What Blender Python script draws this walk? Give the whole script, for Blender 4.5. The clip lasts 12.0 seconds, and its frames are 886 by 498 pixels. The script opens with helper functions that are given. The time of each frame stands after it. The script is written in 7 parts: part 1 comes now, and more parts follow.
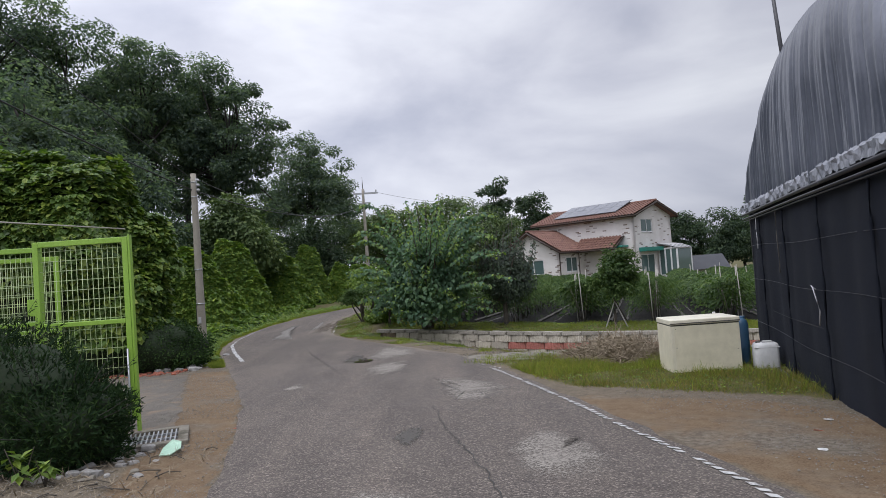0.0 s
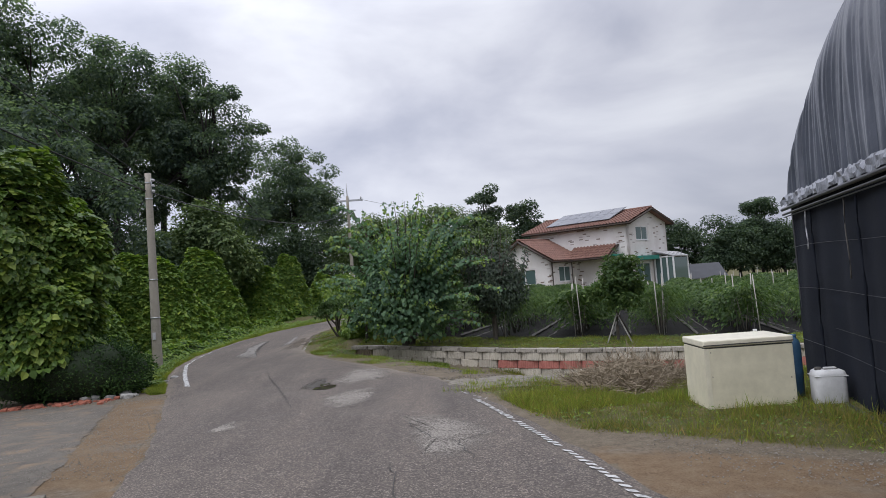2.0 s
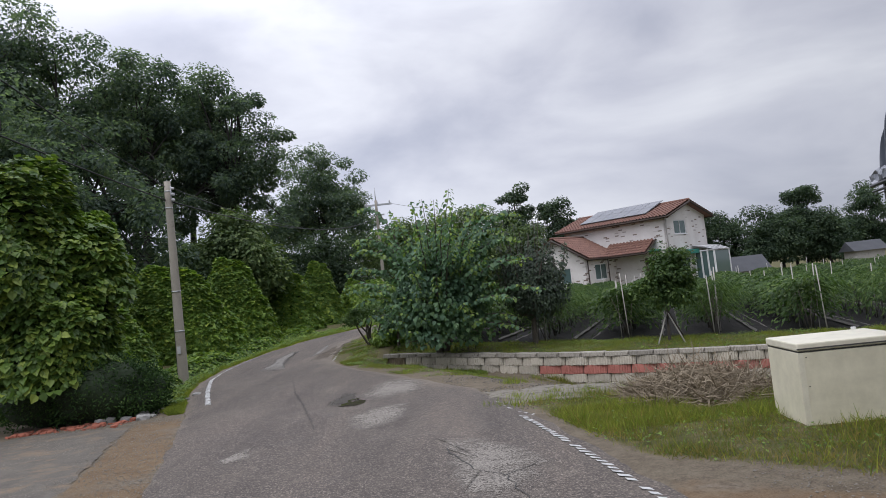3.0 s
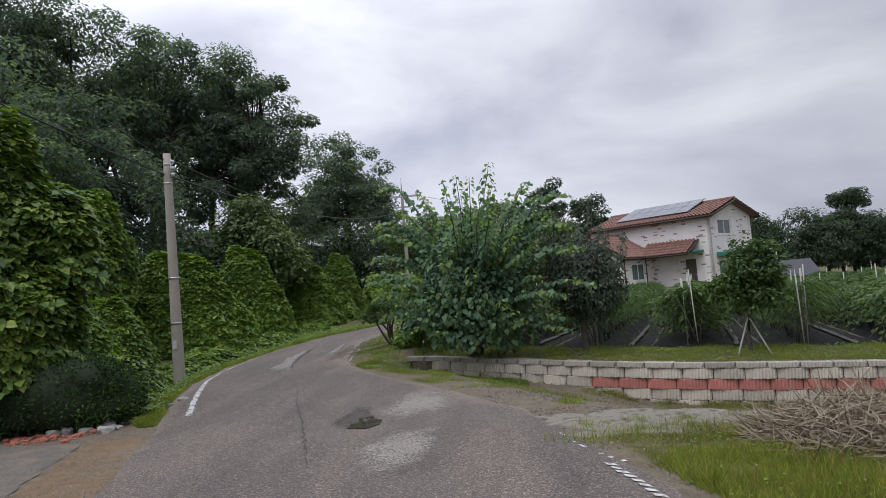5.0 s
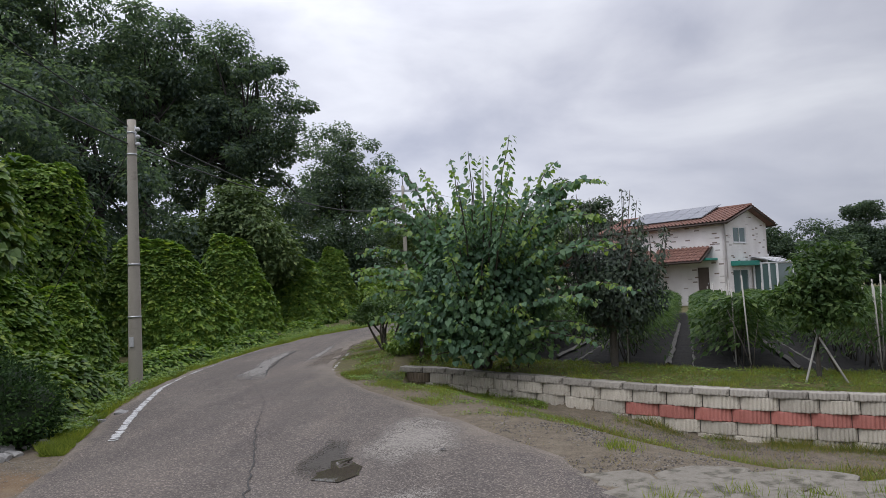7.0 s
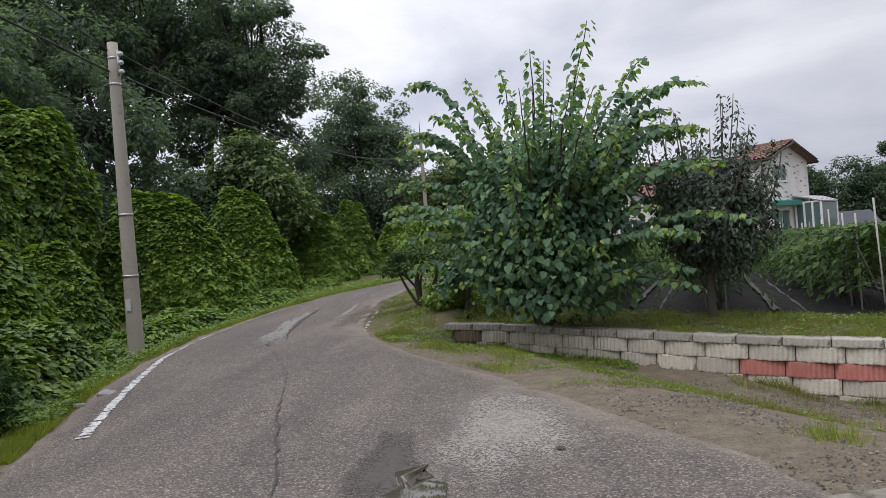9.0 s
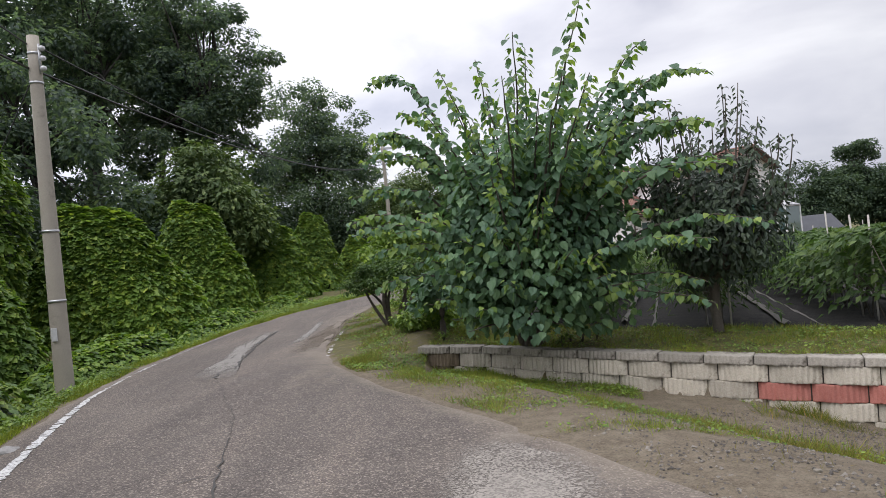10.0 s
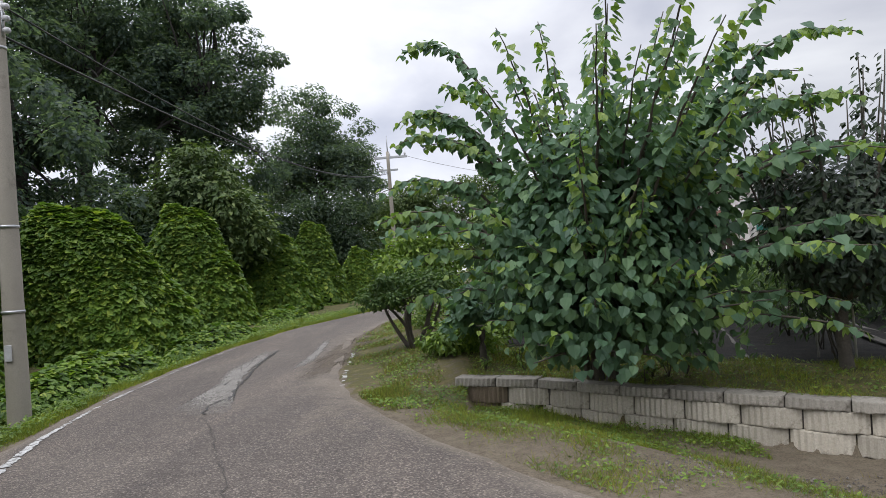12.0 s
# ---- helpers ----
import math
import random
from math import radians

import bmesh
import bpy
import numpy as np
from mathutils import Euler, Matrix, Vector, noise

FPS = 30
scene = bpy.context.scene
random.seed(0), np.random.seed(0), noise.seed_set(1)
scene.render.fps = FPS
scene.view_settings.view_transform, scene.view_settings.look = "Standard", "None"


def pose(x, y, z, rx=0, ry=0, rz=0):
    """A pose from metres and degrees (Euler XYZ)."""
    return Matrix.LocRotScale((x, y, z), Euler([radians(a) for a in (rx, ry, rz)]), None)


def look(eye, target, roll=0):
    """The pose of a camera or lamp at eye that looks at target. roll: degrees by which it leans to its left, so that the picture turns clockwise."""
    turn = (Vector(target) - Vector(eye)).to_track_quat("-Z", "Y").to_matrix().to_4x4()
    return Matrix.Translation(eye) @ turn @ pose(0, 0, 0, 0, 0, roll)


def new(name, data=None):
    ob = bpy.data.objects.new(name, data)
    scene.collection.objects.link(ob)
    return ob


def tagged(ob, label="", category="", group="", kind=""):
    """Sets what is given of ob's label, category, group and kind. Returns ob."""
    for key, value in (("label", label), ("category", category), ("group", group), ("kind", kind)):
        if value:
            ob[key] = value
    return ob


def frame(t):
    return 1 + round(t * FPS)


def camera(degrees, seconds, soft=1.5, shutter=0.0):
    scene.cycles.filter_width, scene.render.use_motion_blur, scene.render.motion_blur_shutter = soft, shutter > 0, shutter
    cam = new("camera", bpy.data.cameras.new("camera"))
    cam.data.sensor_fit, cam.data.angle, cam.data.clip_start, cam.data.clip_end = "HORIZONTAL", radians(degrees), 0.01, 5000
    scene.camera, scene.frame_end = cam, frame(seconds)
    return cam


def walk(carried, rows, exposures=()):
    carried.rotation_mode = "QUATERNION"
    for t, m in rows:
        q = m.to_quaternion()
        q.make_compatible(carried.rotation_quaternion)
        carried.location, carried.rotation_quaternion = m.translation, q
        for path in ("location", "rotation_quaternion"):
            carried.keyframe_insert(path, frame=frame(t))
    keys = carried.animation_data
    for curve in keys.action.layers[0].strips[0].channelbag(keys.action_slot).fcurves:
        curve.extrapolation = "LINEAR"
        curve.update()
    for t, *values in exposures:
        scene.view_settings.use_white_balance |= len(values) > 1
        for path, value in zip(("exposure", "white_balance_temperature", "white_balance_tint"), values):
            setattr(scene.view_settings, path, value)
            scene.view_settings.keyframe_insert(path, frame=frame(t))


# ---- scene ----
# ---- camera ----
cam = camera(66.0, 12.0, 0.5)
PATH = [
    (0, (1.826, -2.7, 1.601), (1.818, -0.701, 1.675), -4.1),
    (0.5, (1.919, -2.086, 1.592), (1.92, -0.089, 1.7), -3.6),
    (1, (1.951, -1.513, 1.575), (1.971, 0.485, 1.679), -4.0),
    (1.5, (1.981, -0.935, 1.56), (1.951, 1.063, 1.652), -4.1),
    (2, (2.077, -0.442, 1.555), (2.097, 1.555, 1.658), -4.3),
    (2.5, (2.077, 0.183, 1.533), (2.047, 2.181, 1.626), -4.0),
    (3, (2.032, 0.703, 1.55), (1.962, 2.698, 1.67), -6.2),
    (3.2, (1.982, 0.92, 1.534), (1.907, 2.914, 1.659), -5.9),
    (4.8, (1.731, 3.057, 1.434), (1.614, 5.05, 1.554), -4.3),
    (5, (1.672, 3.347, 1.451), (1.529, 5.339, 1.574), -4.7),
    (5.5, (1.576, 4.014, 1.462), (1.419, 6.004, 1.577), -6.8),
    (6, (1.481, 4.583, 1.424), (1.318, 6.573, 1.532), -5.2),
    (6.5, (1.389, 5.203, 1.428), (1.322, 7.199, 1.54), -5.3),
    (7, (1.358, 5.811, 1.438), (1.218, 7.802, 1.563), -2.6),
    (7.5, (1.225, 6.321, 1.379), (1.041, 8.311, 1.476), -3.8),
    (7.7, (1.189, 6.594, 1.385), (0.992, 8.584, 1.423), -4.3),
    (9.3, (0.433, 8.539, 1.217), (0.251, 10.531, 1.214), -4.7),
    (9.5, (0.398, 8.799, 1.234), (0.194, 10.788, 1.233), -6.0),
    (10, (0.29, 9.441, 1.279), (0.213, 11.44, 1.303), -5.7),
    (10.5, (0.138, 10.001, 1.291), (0.071, 11.999, 1.351), -3.9),
    (11, (-0.024, 10.446, 1.286), (-0.037, 12.444, 1.364), -5.3),
    (11.5, (-0.211, 10.938, 1.293), (-0.225, 12.937, 1.353), -3.8),
    (12, (-0.425, 11.416, 1.257), (-0.487, 13.414, 1.326), -4.6),
]
EXPOSURES = [(0.0, -0.06, 6320, 11), (7.5, -0.08, 6320, 11), (9.5, 0.24, 6520, 11), (10.0, 0.34, 6560, 11), (10.5, 0.16, 6500, 10), (11.0, 0.0, 6420, 10), (11.5, 0.08, 6500, 10), (12.0, 0.24, 6480, 9)]
walk(cam, [(t, look(eye, target, roll)) for t, eye, target, roll in PATH], EXPOSURES)

# ---- world and sun ----
SKY = 1.0
world = bpy.data.worlds.new("overcast_sky")
scene.world = world
world.use_nodes = True
wn, wl = world.node_tree.nodes, world.node_tree.links
wn.clear()
w_out = wn.new("ShaderNodeOutputWorld")
w_bg = wn.new("ShaderNodeBackground")
w_sky = wn.new("ShaderNodeTexSky")
w_sky.sky_type, w_sky.sun_disc = "NISHITA", False
w_sky.sun_elevation, w_sky.sun_rotation = radians(50), radians(150)
w_co = wn.new("ShaderNodeTexCoord")
w_map = wn.new("ShaderNodeMapping")
w_map.inputs["Scale"].default_value = (1.7, 1.7, 4.2)
w_map.inputs["Rotation"].default_value = (radians(4), radians(-9), radians(20))
w_n1 = wn.new("ShaderNodeTexNoise")
w_n1.inputs["Scale"].default_value, w_n1.inputs["Detail"].default_value, w_n1.inputs["Roughness"].default_value = 1.5, 6, 0.5
w_n1.inputs["Distortion"].default_value = 0.35
w_ramp = wn.new("ShaderNodeValToRGB")
w_ramp.color_ramp.elements[0].position, w_ramp.color_ramp.elements[0].color = 0.33, (0.49, 0.51, 0.61, 1)
w_ramp.color_ramp.elements[1].position, w_ramp.color_ramp.elements[1].color = 0.68, (0.93, 0.94, 0.99, 1)
w_mid = w_ramp.color_ramp.elements.new(0.5)
w_mid.color = (0.70, 0.71, 0.79, 1)
w_sc = wn.new("ShaderNodeVectorMath")
w_sc.operation = "SCALE"
w_sc.inputs["Scale"].default_value = 0.08
w_mix = wn.new("ShaderNodeMix")
w_mix.data_type = "RGBA"
w_mix.inputs["Factor"].default_value = 0.9
wl.new(w_co.outputs["Generated"], w_map.inputs["Vector"])
wl.new(w_map.outputs["Vector"], w_n1.inputs["Vector"])
wl.new(w_n1.outputs["Fac"], w_ramp.inputs["Fac"])
wl.new(w_sky.outputs["Color"], w_sc.inputs[0])
wl.new(w_sc.outputs["Vector"], w_mix.inputs["A"])
w_sep = wn.new("ShaderNodeSeparateXYZ")
wl.new(w_co.outputs["Generated"], w_sep.inputs[0])
w_el = wn.new("ShaderNodeMapRange")
w_el.interpolation_type = "SMOOTHSTEP"
for key, val in (("From Min", 0.3), ("From Max", 0.85), ("To Min", 1.0), ("To Max", 2.5)):
    w_el.inputs[key].default_value = val
w_side = wn.new("ShaderNodeMath")
w_side.operation = "MULTIPLY_ADD"
w_side.inputs[1].default_value, w_side.inputs[2].default_value = -0.55, 1.1
w_both = wn.new("ShaderNodeMath")
w_both.operation = "MULTIPLY"
wl.new(w_sep.outputs[2], w_el.inputs["Value"])
w_zen = wn.new("ShaderNodeVectorMath")
w_zen.operation = "SCALE"
wl.new(w_ramp.outputs["Color"], w_zen.inputs[0])
wl.new(w_sep.outputs[0], w_side.inputs[0])
wl.new(w_el.outputs["Result"], w_both.inputs[0])
wl.new(w_side.outputs[0], w_both.inputs[1])
wl.new(w_both.outputs[0], w_zen.inputs["Scale"])
wl.new(w_zen.outputs["Vector"], w_mix.inputs["B"])
wl.new(w_mix.outputs["Result"], w_bg.inputs["Color"])
w_bg.inputs["Strength"].default_value = SKY
wl.new(w_bg.outputs["Background"], w_out.inputs["Surface"])

sun = new("sun", bpy.data.lights.new("sun", "SUN"))
sun.data.energy, sun.data.angle, sun.data.color = 0.8, radians(25), (1.0, 0.97, 0.92)
sun.matrix_world = look((0, 0, 60), (14, 26, 0))


# ---- materials ----
def link_noise(nt, co, scale, detail=4, rough=0.6):
    n = nt.nodes.new("ShaderNodeTexNoise")
    n.inputs["Scale"].default_value, n.inputs["Detail"].default_value, n.inputs["Roughness"].default_value = scale, detail, rough
    nt.links.new(co, n.inputs["Vector"])
    return n.outputs["Fac"]


def ramp(nt, fac, stops):
    r = nt.nodes.new("ShaderNodeValToRGB")
    e = r.color_ramp.elements
    while len(e) < len(stops):
        e.new(0.5)
    for i, (p, c) in enumerate(stops):
        e[i].position, e[i].color = p, (*c, 1)
    nt.links.new(fac, r.inputs["Fac"])
    return r.outputs["Color"]


def mixc(nt, fac, a, b, mode="MIX"):
    m = nt.nodes.new("ShaderNodeMix")
    m.data_type, m.blend_type = "RGBA", mode
    for sock, val in ((m.inputs["Factor"], fac), (m.inputs["A"], a), (m.inputs["B"], b)):
        if isinstance(val, (int, float)):
            sock.default_value = val
        elif isinstance(val, tuple):
            sock.default_value = (*val, 1)
        else:
            nt.links.new(val, sock)
    return m.outputs["Result"]


def math_node(nt, op, a, b=0.0):
    m = nt.nodes.new("ShaderNodeMath")
    m.operation = op
    m.use_clamp = False
    for sock, val in ((m.inputs[0], a), (m.inputs[1], b)):
        if isinstance(val, (int, float)):
            sock.default_value = val
        else:
            nt.links.new(val, sock)
    return m.outputs[0]


def base_mat(name, rough=0.7, metal=0.0, spec=0.5):
    m = bpy.data.materials.new(name)
    m.use_nodes = True
    nt = m.node_tree
    b = nt.nodes["Principled BSDF"]
    b.inputs["Roughness"].default_value, b.inputs["Metallic"].default_value = rough, metal
    b.inputs["Specular IOR Level"].default_value = spec
    co = nt.nodes.new("ShaderNodeTexCoord").outputs["Object"]
    return m, nt, b, co


def bump(nt, b, height, strength=0.4, dist=0.01):
    n = nt.nodes.new("ShaderNodeBump")
    n.inputs["Strength"].default_value, n.inputs["Distance"].default_value = strength, dist
    nt.links.new(height, n.inputs["Height"])
    nt.links.new(n.outputs["Normal"], b.inputs["Normal"])


def plain(name, c1, c2, big=1.5, small=40.0, rough=0.7, metal=0.0, bumps=0.3, dist=0.004, vary=0.0, stain=None, spec=0.5):
    """Two tones in large patches, fine grain, and per-object variation."""
    m, nt, b, co = base_mat(name, rough, metal, spec)
    a = link_noise(nt, co, big, 5)
    g = link_noise(nt, co, small, 4, 0.7)
    c = ramp(nt, a, [(0.3, c1), (0.7, c2)])
    c = mixc(nt, 0.35, c, ramp(nt, g, [(0.3, tuple(v * 0.7 for v in c1)), (0.7, tuple(min(1, v * 1.2) for v in c2))]))
    if stain:
        s = link_noise(nt, co, stain[1], 6, 0.7)
        c = mixc(nt, ramp(nt, s, [(stain[2], (0, 0, 0)), (stain[2] + 0.14, (1, 1, 1))]), c, stain[0])
    if vary:
        o = nt.nodes.new("ShaderNodeObjectInfo").outputs["Random"]
        c = mixc(nt, 1.0, c, ramp(nt, o, [(0.0, (1 - vary,) * 3), (1.0, (1 + vary,) * 3)]), "MULTIPLY")
    nt.links.new(c, b.inputs["Base Color"])
    r = ramp(nt, a, [(0.2, (max(0, rough - 0.12),) * 3), (0.8, (min(1, rough + 0.1),) * 3)])
    nt.links.new(r, b.inputs["Roughness"])
    bump(nt, b, g, bumps, dist)
    return m


def leaf_mat(name, stops, rough=0.5, trans=0.3, patch=0.7, spec=0.4):
    """Leaves: hue by leaf, broad patches of lighter growth, light coming through."""
    m, nt, b, co = base_mat(name, rough, 0, spec)
    isl = nt.nodes.new("ShaderNodeNewGeometry").outputs["Random Per Island"]
    c = ramp(nt, isl, stops)
    n = link_noise(nt, co, patch, 4)
    c = mixc(nt, 1.0, c, ramp(nt, n, [(0.3, (0.62, 0.66, 0.7)), (0.7, (1.2, 1.15, 1.0))]), "MULTIPLY")
    nt.links.new(c, b.inputs["Base Color"])
    t = nt.nodes.new("ShaderNodeBsdfTranslucent")
    nt.links.new(mixc(nt, 1.0, c, (1.15, 1.25, 0.6), "MULTIPLY"), t.inputs["Color"])
    mx = nt.nodes.new("ShaderNodeMixShader")
    mx.inputs[0].default_value = trans
    out = nt.nodes["Material Output"]
    nt.links.new(b.outputs[0], mx.inputs[1])
    nt.links.new(t.outputs[0], mx.inputs[2])
    nt.links.new(mx.outputs[0], out.inputs["Surface"])
    return m


def ground_material():
    m, nt, b, co = base_mat("ground_mix", 0.95, 0, 0.2)
    big, mid, fine = link_noise(nt, co, 0.5, 5), link_noise(nt, co, 5, 6, 0.7), link_noise(nt, co, 60, 5, 0.75)
    earth = ramp(nt, mid, [(0.32, (0.07, 0.055, 0.04)), (0.5, (0.13, 0.105, 0.075)), (0.68, (0.215, 0.185, 0.142))])
    earth = mixc(nt, 0.5, earth, ramp(nt, fine, [(0.35, (0.055, 0.044, 0.03)), (0.6, (0.215, 0.18, 0.13))]))
    grass = ramp(nt, mid, [(0.32, (0.045, 0.047, 0.018)), (0.5, (0.088, 0.085, 0.032)), (0.68, (0.165, 0.128, 0.07))])
    mud = ramp(nt, mid, [(0.32, (0.105, 0.062, 0.034)), (0.5, (0.165, 0.108, 0.062)), (0.68, (0.22, 0.165, 0.105))])
    mud = mixc(nt, 0.5, mud, ramp(nt, fine, [(0.35, (0.094, 0.062, 0.035)), (0.65, (0.265, 0.203, 0.133))]))
    grit = link_noise(nt, co, 17, 5, 0.75)
    mud = mixc(nt, ramp(nt, big, [(0.5, (0, 0, 0)), (0.62, (0.75, 0.75, 0.75))]), mud, ramp(nt, grit, [(0.4, (0.1, 0.088, 0.07)), (0.65, (0.24, 0.22, 0.185))]))
    earth = mixc(nt, ramp(nt, grit, [(0.5, (0, 0, 0)), (0.68, (0.8, 0.8, 0.8))]), earth, (0.195, 0.16, 0.118))
    film = ramp(nt, mid, [(0.35, (0.012, 0.012, 0.013)), (0.7, (0.034, 0.031, 0.027))])
    ga = nt.nodes.new("ShaderNodeAttribute")
    ga.attribute_name = "cover"
    sep = nt.nodes.new("ShaderNodeSeparateColor")
    nt.links.new(ga.outputs["Color"], sep.inputs[0])

    def edge(mask, amount=0.8):
        s = math_node(nt, "MULTIPLY", math_node(nt, "SUBTRACT", mid, 0.5), amount)
        v = math_node(nt, "ADD", mask, s)
        return ramp(nt, v, [(0.4, (0, 0, 0)), (0.6, (1, 1, 1))])
    c = mixc(nt, edge(sep.outputs[0], 1.3), earth, grass)
    c = mixc(nt, edge(sep.outputs[1], 0.5), c, mud)
    c = mixc(nt, edge(sep.outputs[2], 0.3), c, film)
    nt.links.new(c, b.inputs["Base Color"])
    bump(nt, b, fine, 0.7, 0.02)
    return m


def asphalt_material():
    m, nt, b, co = base_mat("worn_asphalt", 0.85, 0, 0.35)
    big, mid, fine = link_noise(nt, co, 0.33, 5, 0.65), link_noise(nt, co, 2.2, 6, 0.7), link_noise(nt, co, 150, 3, 0.8)
    v = nt.nodes.new("ShaderNodeTexVoronoi")
    v.inputs["Scale"].default_value = 88
    nt.links.new(co, v.inputs["Vector"])
    sep = nt.nodes.new("ShaderNodeSeparateColor")
    nt.links.new(v.outputs["Color"], sep.inputs[0])
    chips = ramp(nt, sep.outputs[0], [(0.0, (0.036, 0.031, 0.029)), (0.5, (0.082, 0.069, 0.060)), (0.8, (0.155, 0.132, 0.110)), (0.93, (0.24, 0.208, 0.175)), (1.0, (0.36, 0.315, 0.27))])
    c = mixc(nt, 0.72, ramp(nt, big, [(0.3, (0.080, 0.070, 0.065)), (0.5, (0.088, 0.073, 0.063)), (0.7, (0.175, 0.152, 0.130))]), chips)
    c = mixc(nt, ramp(nt, mid, [(0.48, (0, 0, 0)), (0.78, (0.42, 0.4, 0.38))]), c, (0.175, 0.155, 0.134))
    wear = nt.nodes.new("ShaderNodeMapping")
    wear.inputs["Scale"].default_value = (1.3, 0.16, 1.0)
    nt.links.new(co, wear.inputs["Vector"])
    tracks = link_noise(nt, wear.outputs[0], 1.0, 5, 0.65)
    c = mixc(nt, 1.0, c, ramp(nt, tracks, [(0.3, (0.74, 0.73, 0.74)), (0.5, (1.0, 0.99, 0.98)), (0.7, (1.24, 1.2, 1.16))]), "MULTIPLY")
    ga = nt.nodes.new("ShaderNodeAttribute")
    ga.attribute_name = "dust"
    d = math_node(nt, "ADD", ga.outputs["Fac"], math_node(nt, "MULTIPLY", math_node(nt, "SUBTRACT", mid, 0.5), 0.9))
    c = mixc(nt, ramp(nt, d, [(0.35, (0, 0, 0)), (0.8, (0.595, 0.574, 0.557))]), c, mixc(nt, mid, (0.168, 0.121, 0.079), (0.3, 0.27, 0.22)))
    nt.links.new(c, b.inputs["Base Color"])
    nt.links.new(ramp(nt, mid, [(0.2, (0.68,) * 3), (0.7, (0.95,) * 3)]), b.inputs["Roughness"])
    bump(nt, b, v.outputs["Distance"], 0.6, 0.006)
    return m


def white_wall_material():
    """White-washed brick with single dark bricks left showing."""
    m, nt, b, co = base_mat("white_brick", 0.85, 0, 0.2)
    mp = nt.nodes.new("ShaderNodeCombineXYZ")
    sp = nt.nodes.new("ShaderNodeSeparateXYZ")
    nt.links.new(co, sp.inputs[0])
    nt.links.new(math_node(nt, "ADD", sp.outputs[0], sp.outputs[1]), mp.inputs[0])
    nt.links.new(sp.outputs[2], mp.inputs[1])
    br = nt.nodes.new("ShaderNodeTexBrick")
    for key, val in (("Scale", 1.0), ("Brick Width", 0.38), ("Row Height", 0.11), ("Mortar Size", 0.008), ("Bias", -0.62)):
        br.inputs[key].default_value = val
    br.inputs["Color1"].default_value, br.inputs["Color2"].default_value = (1, 1, 1, 1), (0, 0, 0, 1)
    br.inputs["Mortar"].default_value = (0.95, 0.95, 0.95, 1)
    nt.links.new(mp.outputs[0], br.inputs["Vector"])
    n = link_noise(nt, co, 0.8, 5)
    white = ramp(nt, n, [(0.3, (0.66, 0.62, 0.59)), (0.7, (0.8, 0.77, 0.75))])
    pick = ramp(nt, br.outputs["Color"], [(0.66, (1, 1, 1)), (0.71, (0, 0, 0))])
    c = mixc(nt, pick, white, (0.22, 0.17, 0.14))
    nt.links.new(c, b.inputs["Base Color"])
    bump(nt, b, br.outputs["Fac"], 0.4, 0.01)
    return m


def film_material():
    """Grey greenhouse film in hanging pleats."""
    m, nt, b, co = base_mat("grey_film", 0.32, 0, 0.6)
    n = link_noise(nt, co, 1.3, 5)
    c = ramp(nt, n, [(0.3, (0.045, 0.052, 0.07)), (0.7, (0.115, 0.125, 0.155))])
    nt.links.new(c, b.inputs["Base Color"])
    bump(nt, b, link_noise(nt, co, 9, 5), 0.35, 0.02)
    return m


def faded(name, c1, c2, big, rough, keep=0.5, amount=1.1):
    """A worn patch on the road that breaks up and thins out towards its edge."""
    m, nt, b, co = base_mat(name, rough, 0, 0.35)
    mid = link_noise(nt, co, big, 6, 0.7)
    vo = nt.nodes.new("ShaderNodeTexVoronoi")
    vo.inputs["Scale"].default_value = 70
    nt.links.new(co, vo.inputs["Vector"])
    vs = nt.nodes.new("ShaderNodeSeparateColor")
    nt.links.new(vo.outputs["Color"], vs.inputs[0])
    fine = vs.outputs[0]
    c = mixc(nt, 0.5, ramp(nt, mid, [(0.3, c1), (0.7, c2)]), ramp(nt, fine, [(0.3, tuple(v * 0.6 for v in c1)), (0.7, tuple(v * 1.25 for v in c2))]))
    nt.links.new(c, b.inputs["Base Color"])
    bump(nt, b, fine, 0.25, 0.004)
    fa = nt.nodes.new("ShaderNodeAttribute")
    fa.attribute_name = "fade"
    v = math_node(nt, "ADD", fa.outputs["Fac"], math_node(nt, "MULTIPLY", math_node(nt, "SUBTRACT", mid, 0.5), amount))
    v = math_node(nt, "ADD", v, math_node(nt, "MULTIPLY", math_node(nt, "SUBTRACT", fine, 0.5), 0.5))
    t = nt.nodes.new("ShaderNodeBsdfTransparent")
    mx = nt.nodes.new("ShaderNodeMixShader")
    nt.links.new(ramp(nt, v, [(keep - 0.15, (0, 0, 0)), (keep + 0.5, (0.85, 0.85, 0.85))]), mx.inputs[0])
    nt.links.new(t.outputs[0], mx.inputs[1])
    nt.links.new(b.outputs[0], mx.inputs[2])
    nt.links.new(mx.outputs[0], nt.nodes["Material Output"].inputs["Surface"])
    return m


M = {}
M["ground"] = ground_material()
M["asphalt"] = asphalt_material()
M["line"] = plain("road_paint", (0.450, 0.450, 0.432), (0.612, 0.612, 0.594), 3, 60, 0.8, bumps=0.5, stain=((0.135, 0.131, 0.126), 14, 0.5))
M["patch"] = faded("pale_worn_patch", (0.185, 0.165, 0.144), (0.275, 0.25, 0.218), 1.5, 0.9, 0.42, 1.7)
M["patch_solid"] = faded("pale_repair", (0.17, 0.158, 0.142), (0.26, 0.243, 0.22), 3.0, 0.9, 0.15, 0.6)
M["soil_wash"] = faded("soil_washed_on_road", (0.1, 0.08, 0.06), (0.145, 0.118, 0.09), 1.2, 0.95, 0.5, 1.1)
